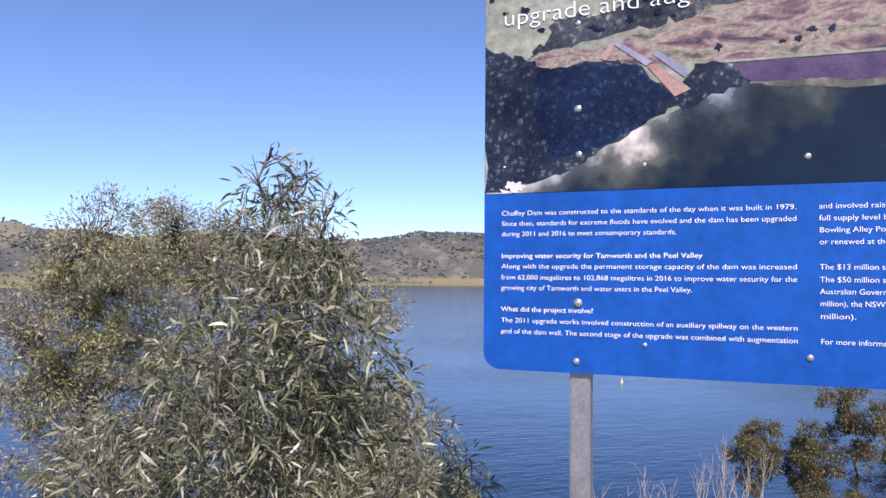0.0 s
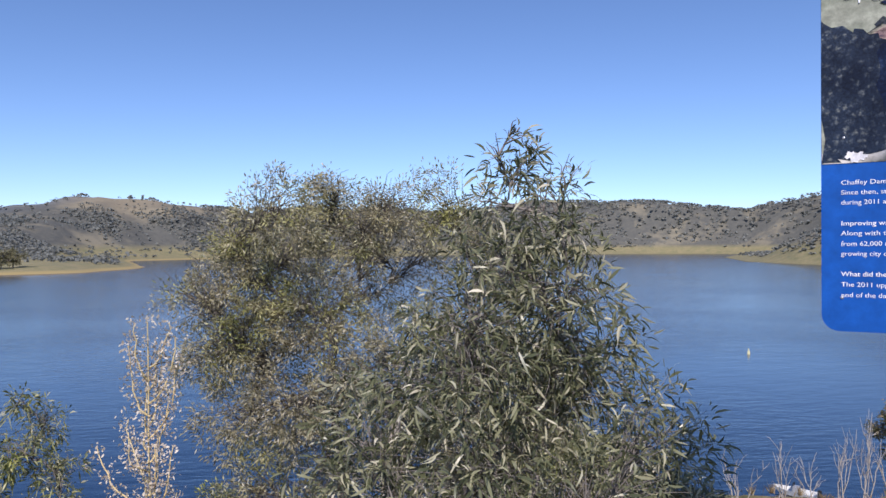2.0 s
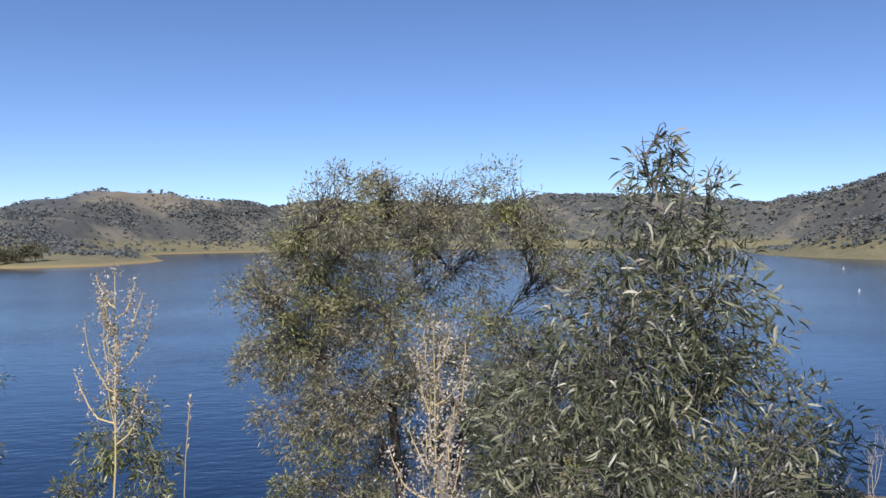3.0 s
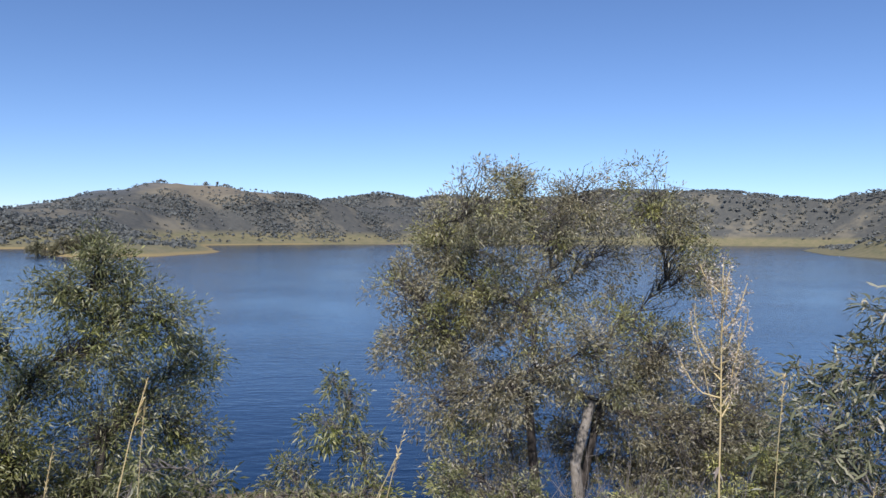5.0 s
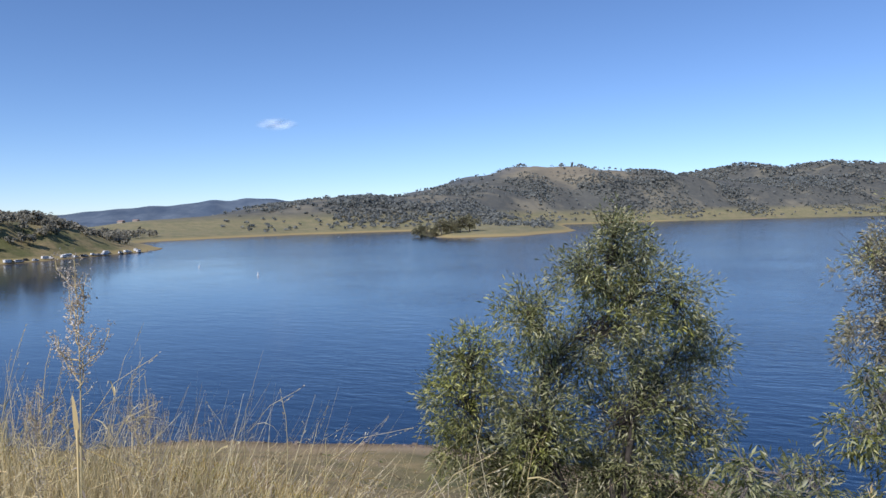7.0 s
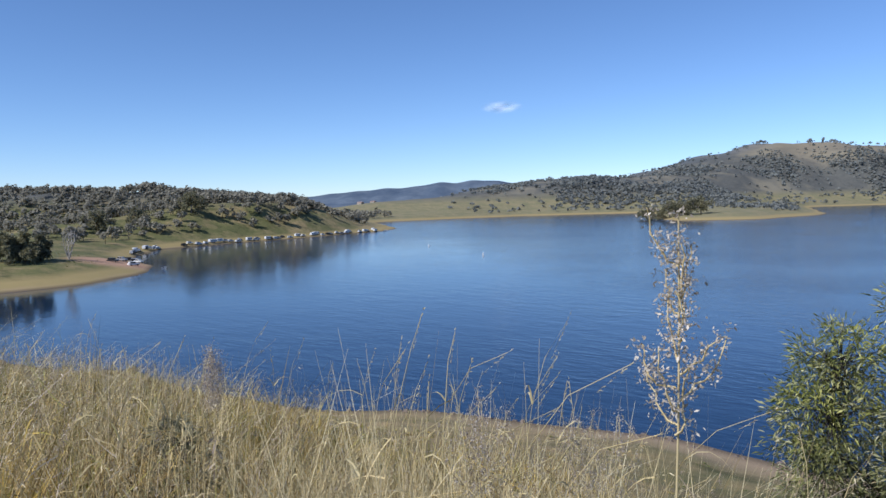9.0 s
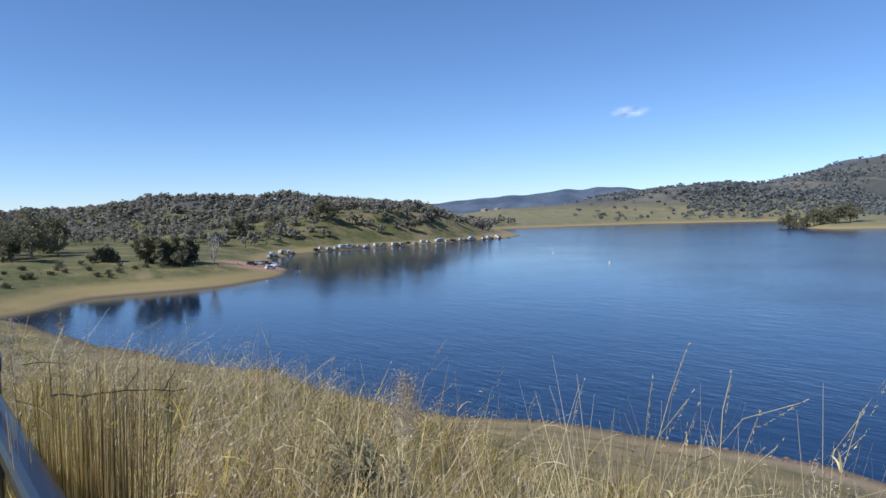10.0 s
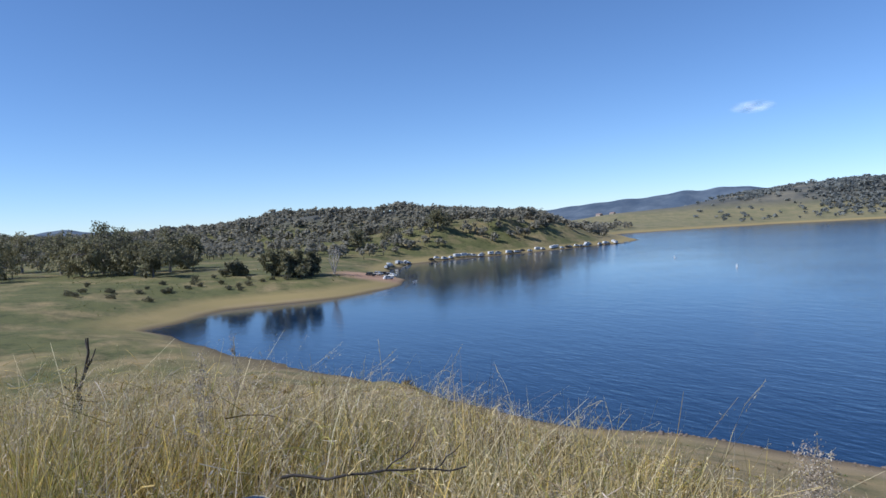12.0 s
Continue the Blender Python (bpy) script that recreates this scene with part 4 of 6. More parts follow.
# single trees that stand out on the bald crest of the hill
crest_spots = []
rng = np.random.default_rng(47)
for az, dist, tall in [(17.5, 1118, 15), (17.2, 1121, 12), (14.2, 1149, 12), (13.4, 1155, 14), (13.0, 1158, 12), (12.7, 1161, 10), (10.6, 1186, 9), (9.1, 1196, 13), (8.7, 1199, 15), (19.0, 1080, 9), (19.6, 1062, 10), (20.4, 1040, 11), (6.9, 1240, 11), (18.3, 1098, 10), (22.9, 965, 11), (24.2, 925, 11), (27.0, 880, 10), (29.3, 850, 11)]:
    x, y = seen(az, dist)
    crest_spots.append((x, y, ground_z(x, y) - 0.5, tall, tall * rng.uniform(1.0, 1.6)))
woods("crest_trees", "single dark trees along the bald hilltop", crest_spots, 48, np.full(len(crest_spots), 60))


def mid_tree(place, tall, wide, seed, name="gum_tree", label="rounded grey-green gum tree on the grassy flat", leaf=1.05):
    rng = np.random.default_rng(seed)
    lobes = [(rng.normal(0, wide * 0.3), rng.normal(0, wide * 0.3), tall * rng.uniform(0.26, 0.84), wide * rng.uniform(0.22, 0.34), 1.0) for _ in range(14)] + [(0, 0, tall * 0.9, wide * 0.22, 1.0)]
    return make_tree(name, label, place, lobes, M_LEAF_FLAT, [M_BARK_GREY], leaf, leaf * 0.62, 5200 if tall > 14 else 3400 if tall > 4 else 350, 0.028 * tall, ((0.1, 0, tall * 0.35), (-0.2, 0.1, tall * 0.3)), seed, 0.4, 0.05 * leaf, 0.3, group="gum trees on the flat", per_twig=28, tuft=0.07 * tall, levels=2)


for az, dist, tall, wide, seed in [(73.0, 153, 4.9, 3.6, 51), (71.9, 152, 4.4, 3.6, 52), (70.9, 153, 5.0, 3.8, 53), (70.0, 155, 4.3, 3.4, 54), (75.6, 158, 2.6, 3.2, 55), (84.6, 185, 10.0, 11, 56), (87.3, 195, 8.6, 12, 57), (80.2, 178, 8.6, 8.5, 58),
                                   (82.6, 172, 6.5, 7, 59), (78.9, 190, 7.5, 6.5, 60), (91.2, 190, 8.4, 12, 61), (89.6, 215, 9.0, 12, 62), (94, 180, 9, 12, 63), (81.4, 162, 5.2, 4.4, 64), (83.4, 205, 8.8, 11, 65), (86, 178, 7.5, 10, 66), (66.2, 258, 6, 7, 67), (63.8, 268, 6, 7, 68), (60, 280, 6.5, 8, 69), (25.3, 432, 8, 9, 71), (24.5, 428, 6, 8, 72), (23.7, 430, 9, 10, 73), (22.9, 435, 7, 9, 74), (22.2, 428, 8, 9, 75), (21.5, 432, 9, 8, 76)]:
    mid_tree(ground_place(*seen(az, dist)), tall * PLAN * 1.08, wide * PLAN * 0.92, seed)
for x, y, tall, seed in [(-151, 31, 1.3, 171), (-152, 34.8, 1.1, 172), (-137.3, 34, 1.0, 173), (-138.5, 36.3, 1.2, 174), (-140.6, 27.3, 0.9, 175), (-137.9, 24, 1.0, 176), (-142.5, 30.2, 1.1, 177), (-139.9, 38.3, 1.2, 178), (-146, 40, 1.0, 179), (-143, 44, 0.9, 180)]:
    x, y, _ = to_world(x, y)
    mid_tree(ground_place(x, y), tall * 1.4, tall * 1.6, seed, "low_shrub", "low olive shrub in the meadow by the inlet", 0.18)
rng = np.random.default_rng(181)
for k in range(26):
    x, y = seen(rng.uniform(71, 88), rng.uniform(122, 150))
    if ground_z(x, y) < WATER_Z + 3.5:
        continue
    tall = rng.uniform(0.9, 2.0)
    mid_tree(ground_place(x, y), tall, tall * rng.uniform(1.0, 1.5), 182 + k, "low_shrub", "low olive shrub in the meadow by the inlet", 0.18)
x, y = seen(68.3, 158)
bare_shrub(ground_place(x, y), 12.4, 9, 70, "dead tree with bare white branches near the water", "dead_tree", 1.9, 0.19)

# ---- interpretive sign ----
U, N = Vector((0.788, -0.6157, 0)), Vector((-0.6157, -0.788, 0))
SIGN_LEFT = Vector((2.4350, 2.4145, 0))
SIGN_W, BAND_Z, SIGN_LOW, SIGN_TOP = 1.56, 12.585, 12.122, 13.32
sign_frame = Matrix(((U.x, 0, N.x, SIGN_LEFT.x), (U.y, 0, N.y, SIGN_LEFT.y), (0, 1, 0, 0), (0, 0, 0, 1)))
sign = thing("information_sign", (0, 0, 0), "blue information sign with an aerial photo and white text", "sign")
sign.matrix_basis = Matrix.Identity(4)


def rounded(bm, u0, u1, v0, v1, r, depth, back, low=True, high=True):
    """A flat panel in the sign's plane with rounded corners."""
    pts = []
    for cu, cv, a0, on in ((u1 - r, v1 - r, 0, high), (u0 + r, v1 - r, 90, high), (u0 + r, v0 + r, 180, low), (u1 - r, v0 + r, 270, low)):
        if on:
            pts += [(cu + r * math.cos(radians(a0 + a)), cv + r * math.sin(radians(a0 + a))) for a in range(0, 91, 15)]
        else:
            pts.append((u1 if cu > (u0 + u1) / 2 else u0, v1 if cv > (v0 + v1) / 2 else v0))
    vs = [bm.verts.new(sign_frame @ Vector((u, v, back))) for u, v in pts]
    face = bm.faces.new(vs)
    out = bmesh.ops.extrude_face_region(bm, geom=[face])
    bmesh.ops.translate(bm, vec=N * depth, verts=[e for e in out["geom"] if isinstance(e, bmesh.types.BMVert)])
    bmesh.ops.recalc_face_normals(bm, faces=bm.faces)
    return bm


panel = part("panel", rounded(bmesh.new(), 0, SIGN_W, SIGN_LOW, SIGN_TOP, 0.045, 0.006, -0.006), sign, "blue enamelled panel", M_BLUE)


def flat(name, pts, lift, mat, label=""):
    """A printed patch on the panel: (u, v) corners."""
    bm = bmesh.new()
    vs = [bm.verts.new(sign_frame @ Vector((u, v, lift))) for u, v in pts]
    face = bm.faces.new(vs)
    bmesh.ops.recalc_face_normals(bm, faces=[face])
    face.normal_update()
    if face.normal.dot(N) < 0:
        bmesh.ops.reverse_faces(bm, faces=[face])
    return part(name, bm, panel, label, mat)


def wavy(pts, seed, amount=0.006, steps=6):
    """Adds small irregular steps along a patch's outline."""
    rng = np.random.default_rng(seed)
    out = []
    for (a, b), (c, d) in zip(pts, pts[1:] + pts[:1]):
        for i in range(steps):
            k = i / steps
            w = amount if 0 < i else 0
            out.append((a + (c - a) * k + rng.normal(0, w), b + (d - b) * k + rng.normal(0, w)))
    return [(min(max(u, 0.001), SIGN_W - 0.001), min(max(v, BAND_Z), SIGN_TOP - 0.001)) for u, v in out]


def streaked(name, stops, scale):
    """Printed ground: tracks, banks and paddocks drawn out sideways."""
    m, n, l, b = material(name)
    tc = n.new("ShaderNodeTexCoord").outputs["Object"]
    a = noise_node(n, l, scale, 8, 0.62, tc, stretch=(1.0, 1.0, 3.2))
    a.inputs["Distortion"].default_value = 0.5
    r = ramp(n, stops)
    l.new(a.outputs["Fac"], r.inputs[0])
    fine = noise_node(n, l, scale * 9, 4, 0.7, tc)
    grit = ramp(n, [(0.35, (0.7, 0.7, 0.7)), (0.7, (1.25, 1.25, 1.25))])
    l.new(fine.outputs["Fac"], grit.inputs[0])
    l.new(mix_colour(n, l, 1.0, r.outputs[0], grit.outputs[0], "MULTIPLY"), b.inputs["Base Color"])
    b.inputs["Roughness"].default_value, b.inputs["Specular IOR Level"].default_value = 0.45, 0.12
    return m


M_P_FIELD = streaked("printed_pale_field", [(0.3, (0.09, 0.11, 0.09)), (0.45, (0.20, 0.22, 0.17)), (0.7, (0.33, 0.34, 0.28))], 4)
M_P_EARTH = streaked("printed_red_earth", [(0.36, (0.05, 0.045, 0.07)), (0.43, (0.15, 0.10, 0.11)), (0.49, (0.23, 0.165, 0.155)), (0.54, (0.31, 0.265, 0.22)), (0.60, (0.20, 0.19, 0.15)), (0.66, (0.08, 0.085, 0.08))], 9.5)
M_P_CONCRETE = speckled("printed_concrete", [(0.3, (0.20, 0.20, 0.29)), (0.7, (0.34, 0.33, 0.40))], 14, 0.5, 0, 0, spec=0.12)
M_P_CHUTE = speckled("printed_chute", [(0.3, (0.30, 0.18, 0.17)), (0.7, (0.46, 0.31, 0.26))], 22, 0.5, 0, 0, spec=0.12)
M_P_WALL = speckled("printed_dam_wall", [(0.3, (0.05, 0.035, 0.09)), (0.7, (0.11, 0.075, 0.15))], 18, 0.5, 0, 0, spec=0.12)
M_P_GLARE = speckled("printed_glare", [(0.35, (0.5, 0.5, 0.52)), (0.55, (0.80, 0.79, 0.82))], 25, 0.5, 0, 0)
M_P_CLOUD = speckled("printed_cloud_reflection", [(0.32, (0.03, 0.04, 0.03)), (0.5, (0.10, 0.10, 0.085)), (0.7, (0.26, 0.25, 0.22))], 11, 0.5, 0, 0, spec=0.12)



def tree_print(name, dark, mid, tip, scale):
    """Printed aerial woodland: light crown tips on a dark canopy."""
    m, n, l, b = material(name)
    vor = n.new("ShaderNodeTexVoronoi")
    vor.inputs["Scale"].default_value = scale
    tc = n.new("ShaderNodeTexCoord").outputs["Object"]
    warp, shift = noise_node(n, l, 55, 3, 0.6, tc), n.new("ShaderNodeVectorMath")
    shift.operation = "MULTIPLY_ADD"
    shift.inputs[1].default_value = (0.03, 0.03, 0.03)
    l.new(warp.outputs["Color"], shift.inputs[0])
    l.new(tc, shift.inputs[2])
    l.new(shift.outputs[0], vor.inputs["Vector"])
    crown = ramp(n, [(0.05, mid), (0.45, dark)])
    l.new(vor.outputs["Distance"], crown.inputs[0])
    bright = ramp(n, [(0.10, tip), (0.34, mid), (0.55, dark)])
    l.new(vor.outputs["Distance"], bright.inputs[0])
    pick = n.new("ShaderNodeSeparateColor")
    l.new(vor.outputs["Color"], pick.inputs[0])
    some = ramp(n, [(0.25, (0, 0, 0)), (0.75, (1, 1, 1))])
    l.new(pick.outputs[0], some.inputs[0])
    crowns = mix_colour(n, l, some.outputs[0], crown.outputs[0], bright.outputs[0])
    patch = noise_node(n, l, 7, 4, 0.6, tc)
    tone = ramp(n, [(0.35, (0.35, 0.38, 0.45)), (0.65, (1.25, 1.2, 1.1))])
    l.new(patch.outputs["Fac"], tone.inputs[0])
    fine = noise_node(n, l, 160, 3, 0.7, tc)
    grit = ramp(n, [(0.35, (0.6, 0.6, 0.6)), (0.7, (1.35, 1.35, 1.35))])
    l.new(fine.outputs["Fac"], grit.inputs[0])
    col = mix_colour(n, l, 1.0, crowns, tone.outputs[0], "MULTIPLY")
    l.new(mix_colour(n, l, 1.0, col, grit.outputs[0], "MULTIPLY"), b.inputs["Base Color"])
    b.inputs["Roughness"].default_value, b.inputs["Specular IOR Level"].default_value = 0.45, 0.12
    return m


def water_print():
    """Printed lake: dark water with pale cloud reflections that thin out away from the wooded shore."""
    m, n, l, b = material("printed_water")
    pos = n.new("ShaderNodeNewGeometry").outputs["Position"]
    dot, near, far = n.new("ShaderNodeVectorMath"), n.new("ShaderNodeMapRange"), n.new("ShaderNodeMapRange")
    dot.operation = "DOT_PRODUCT"
    across = U * 0.42 + Vector((0, 0, -0.907))
    dot.inputs[1].default_value = across
    l.new(pos, dot.inputs[0])
    edge = across.dot(sign_frame @ Vector((0.086, BAND_Z, 0)))
    near.inputs["From Min"].default_value, near.inputs["From Max"].default_value, near.inputs["To Min"].default_value, near.inputs["To Max"].default_value = edge, edge + 0.2, 0.30, -0.25
    l.new(dot.outputs["Value"], near.inputs["Value"])
    puff = noise_node(n, l, 9, 6, 0.55, pos)
    add = n.new("ShaderNodeMath")
    add.operation = "ADD"
    l.new(puff.outputs["Fac"], add.inputs[0])
    l.new(near.outputs[0], add.inputs[1])
    cloud_tone = ramp(n, [(0.36, (0.004, 0.012, 0.030)), (0.54, (0.022, 0.030, 0.036)), (0.72, (0.075, 0.082, 0.085)), (0.90, (0.40, 0.39, 0.41))])
    l.new(add.outputs[0], cloud_tone.inputs[0])
    slow = noise_node(n, l, 3.2, 3, 0.5, pos)
    tone = ramp(n, [(0.4, (0.7, 0.8, 0.95)), (0.62, (1.7, 1.6, 1.35))])
    l.new(slow.outputs["Fac"], tone.inputs[0])
    l.new(mix_colour(n, l, 1.0, cloud_tone.outputs[0], tone.outputs[0], "MULTIPLY"), b.inputs["Base Color"])
    b.inputs["Roughness"].default_value, b.inputs["Specular IOR Level"].default_value = 0.45, 0.12
    return m


M_P_FOREST = tree_print("printed_forest", (0.016, 0.026, 0.052), (0.05, 0.066, 0.095), (0.16, 0.175, 0.18), 62)
M_P_WOODS = tree_print("printed_open_woods", (0.045, 0.055, 0.075), (0.11, 0.125, 0.13), (0.24, 0.25, 0.23), 52)
M_P_DARK = tree_print("printed_dark_forest", (0.006, 0.015, 0.05), (0.014, 0.028, 0.08), (0.035, 0.055, 0.11), 62)
M_P_WATER = water_print()


def px(u, v):
    return min(u * 0.86, SIGN_W - 0.001), BAND_Z + v * 0.945


W0 = SIGN_W - 0.001
flat("printed_field", [(0.001, BAND_Z), (W0, BAND_Z), (W0, SIGN_TOP - 0.045), (W0 - 0.045, SIGN_TOP - 0.001), (0.046, SIGN_TOP - 0.001), (0.001, SIGN_TOP - 0.045)], 0.0008, M_P_FIELD)
flat("printed_woodland", wavy([px(0.13, 0.37), px(0.20, 0.46), px(0.40, 0.52), px(0.62, 0.56), px(0.90, 0.62), px(W0, 0.64), px(W0, 0.45), px(0.62, 0.44), px(0.40, 0.42)], 11, 0.012), 0.0010, M_P_WOODS)
flat("printed_wood_strip", wavy([px(0.001, 0.60), px(0.30, 0.63), px(0.62, 0.70), px(W0, 0.74), px(W0, 0.765), px(0.001, 0.765)], 12, 0.010), 0.0010, M_P_WOODS)
flat("printed_pasture", wavy([px(0.30, 0.50), px(0.62, 0.575), px(0.95, 0.64), px(0.95, 0.60), px(0.62, 0.53), px(0.34, 0.475)], 13, 0.006), 0.0011, M_P_FIELD)
flat("printed_earth", wavy([px(0.11, 0.375), px(0.24, 0.395), px(0.38, 0.38), px(0.44, 0.42), px(0.60, 0.44), px(0.66, 0.47), px(0.98, 0.48), px(W0, 0.50), px(W0, 0.31), px(0.72, 0.32), px(0.40, 0.33), px(0.20, 0.34)], 1), 0.0012, M_P_EARTH)
flat("printed_shallow", [(0.001, BAND_Z), (W0, BAND_Z), (W0, BAND_Z + 0.03), (0.001, BAND_Z + 0.03)], 0.0014, M_P_WATER)
flat("printed_water", wavy([px(0.09, 0.001), px(0.40, 0.14), px(0.74, 0.27), px(W0, 0.27), px(W0, 0.001)], 2, 0.003), 0.0016, M_P_WATER)
flat("printed_dam_wall", wavy([px(0.72, 0.262), px(0.72, 0.312), px(W0, 0.305), px(W0, 0.24), px(1.1, 0.245)], 3, 0.002), 0.002, M_P_WALL)
flat("printed_sand_edge", wavy([px(0.76, 0.262), px(1.05, 0.246), px(W0, 0.24), px(W0, 0.215), px(1.0, 0.228), px(0.80, 0.25)], 15, 0.003), 0.0022, M_P_CLOUD)
flat("printed_forest", wavy([px(0.001, 0.001), px(0.001, 0.41), px(0.065, 0.40), px(0.128, 0.373), px(0.21, 0.34), px(0.37, 0.349), px(0.46, 0.333), px(0.57, 0.25), px(0.62, 0.32), px(0.70, 0.315), px(0.768, 0.262), px(0.643, 0.225), px(0.51, 0.19), px(0.35, 0.105), px(0.27, 0.06), px(0.10, 0.006)], 4), 0.0024, M_P_FOREST)
flat("printed_dark_forest", wavy([px(0.17, 0.335), px(0.37, 0.345), px(0.46, 0.33), px(0.56, 0.245), px(0.50, 0.19), px(0.35, 0.115), px(0.22, 0.09), px(0.16, 0.20)], 5), 0.0028, M_P_DARK)
flat("printed_chute", [px(0.49, 0.324), px(0.515, 0.327), px(0.61, 0.255), px(0.566, 0.238)], 0.0032, M_P_CHUTE)
flat("printed_spillway", [px(0.385, 0.398), px(0.402, 0.402), px(0.505, 0.335), px(0.487, 0.325)], 0.0032, M_P_CONCRETE)
flat("printed_channel", [px(0.505, 0.355), px(0.522, 0.362), px(0.607, 0.30), px(0.592, 0.287)], 0.0032, M_P_CONCRETE)
flat("printed_cutting", wavy([px(0.355, 0.355), px(0.385, 0.40), px(0.40, 0.39), px(0.375, 0.35)], 16, 0.002, 3), 0.0032, M_P_CHUTE)
flat("printed_road", [px(0.70, 0.315), px(0.70, 0.321), px(W0, 0.312), px(W0, 0.305)], 0.0032, M_P_FIELD)
flat("printed_glare", wavy([px(0.10 + 0.03 * math.cos(a), 0.018 + 0.016 * math.sin(a)) for a in np.linspace(0, 5.4, 7)], 20, 0.004, 4), 0.0034, M_P_GLARE)
rng = np.random.default_rng(9)
for k in range(120):
    cu, cv = rng.uniform(0.02, 1.78), rng.uniform(0.335, 0.74)
    if cu < 0.62 and cv < 0.43:
        cv += 0.10
    ru, rv = rng.uniform(0.006, 0.016) * (1.5 if k % 5 == 0 else 1), rng.uniform(0.004, 0.009)
    flat("printed_tree_clump", wavy([px(cu + ru * math.cos(a), cv + rv * math.sin(a)) for a in np.linspace(0, 5.4, 7)], 60 + k, 0.003, 2), 0.0034 + 0.000004 * k, M_P_DARK if k % 3 else M_P_FOREST)



def words(text, u, z, size, width=0.0, lift=0.0016, bold=False, tilt=0.0, mat=None, name="text_line"):
    """A line of lettering on the panel, its left end at u, its baseline at z, stretched to a width."""
    cu = bpy.data.curves.new("lettering", "FONT")
    cu.body, cu.size, cu.fill_mode, cu.resolution_u = text, size, "FRONT", 3
    cu.offset = 0.004 * size if bold else (-0.014 * size if size > 0.03 else -0.004 * size)
    tmp = new("lettering", cu)
    me = bpy.data.meshes.new_from_object(tmp)
    bpy.data.objects.remove(tmp)
    co = np.empty(len(me.vertices) * 3, np.float32)
    me.vertices.foreach_get("co", co)
    co = co.reshape(-1, 3)
    if width:
        co[:, 0] *= width / max(co[:, 0].max(), 1e-6)
    place = sign_frame @ Matrix.Translation((u, z, lift)) @ Matrix.Rotation(tilt, 4, "Z")
    me.vertices.foreach_set("co", co.ravel())
    me.transform(place)
    me.materials.append(mat or M_WHITE_PRINT)
    return part(name, me, panel)


COL = 0.705
LEFT_TEXT = [("Chaffey Dam was constructed to the standards of the day when it was built in 1979.", 380, 1.0, False), ("Since then, standards for extreme floods have evolved and the dam has been upgraded", 398, 1.0, False), ("during 2011 and 2016 to meet contemporary standards.", 416, 0.625, False),
             ("Improving water security for Tamworth and the Peel Valley", 454, 0.71, True), ("Along with the upgrade the permanent storage capacity of the dam was increased", 472, 1.0, False), ("from 62,000 megalitres to 102,868 megalitres in 2016 to improve water security for the", 491, 1.0, False),
             ("growing city of Tamworth and water users in the Peel Valley.", 509, 0.675, False), ("What did the project involve?", 546, 0.34, True), ("The 2011 upgrade works involved construction of an auxiliary spillway on the western", 565, 1.0, False), ("end of the dam wall. The second stage of the upgrade was combined with augmentation", 584, 1.0, False)]
for text, row, share, bold in LEFT_TEXT:
    words(text, 0.048, 12.526 - (row - 380) * 0.001515, 0.0178, COL * share, bold=bold)
RIGHT_TEXT = [("and involved raising the main dam wall", 380, 0.62), ("full supply level by 6.5 metres. A new", 398, 0.58), ("Bowling Alley Point to account for the", 416, 0.66), ("or renewed at the Bowling Alley Point", 434, 0.66), ("The $13 million stage one upgrade was", 472, 0.60), ("The $50 million stage two upgrade", 491, 0.60),
              ("Australian Government's National Water", 509, 0.58), ("million), the NSW Government ($27", 527, 0.54), ("million).", 546, 0.15), ("For more information about the works", 584, 0.63)]
for text, row, share in RIGHT_TEXT:
    share = len(text) * 0.0113
    words(text, 0.80, 12.526 - (row - 380) * 0.001515, 0.0178, COL * share)
    if row < 540 or row > 560:
        z = 12.526 - (row - 380) * 0.001515
        at_u = 0.807 + COL * share
        while at_u < 0.80 + COL * 0.95:
            run = min(0.014 + 0.03 * ((row * 37 + int(at_u * 1000) * 13) % 17) / 17, 0.80 + COL * 0.98 - at_u)
            flat("text_bar", [(at_u, z + 0.002), (at_u + run, z + 0.002), (at_u + run, z + 0.0078), (at_u, z + 0.0078)], 0.0016, M_WHITE_PRINT)
            at_u += run + 0.006
words("Chaffey Dam", 0.05, 13.113, 0.072, 0.37, 0.0042, True, 0.02, name="title_line")
words("upgrade and augmentation", 0.05, 13.033, 0.062, 0.765, 0.0042, False, 0.02, name="title_line")

for u, half, low in ((0.252, 0.026, 0), (1.30, 0.026, 0)):
    foot = sign_frame @ Vector((u, 0, -0.04))
    gz = ground_z(foot.x, foot.y)
    bm = box(bmesh.new(), -half, half, -half, half, gz - 0.3, SIGN_TOP - 0.08, 0.004)
    bmesh.ops.transform(bm, matrix=Matrix.Translation((foot.x, foot.y, 0)) @ Matrix.Rotation(math.atan2(U.y, U.x), 4, "Z"), verts=bm.verts)
    post = part("post", bm, sign, "square galvanised steel post", M_STEEL)
    cap = bmesh.new()
    box(cap, -half - 0.002, half + 0.002, -half - 0.002, half + 0.002, SIGN_TOP - 0.08, SIGN_TOP - 0.065, 0.003)
    bmesh.ops.transform(cap, matrix=Matrix.Translation((foot.x, foot.y, 0)) @ Matrix.Rotation(math.atan2(U.y, U.x), 4, "Z"), verts=cap.verts)
    part("cap", cap, post, "", M_BLACK)
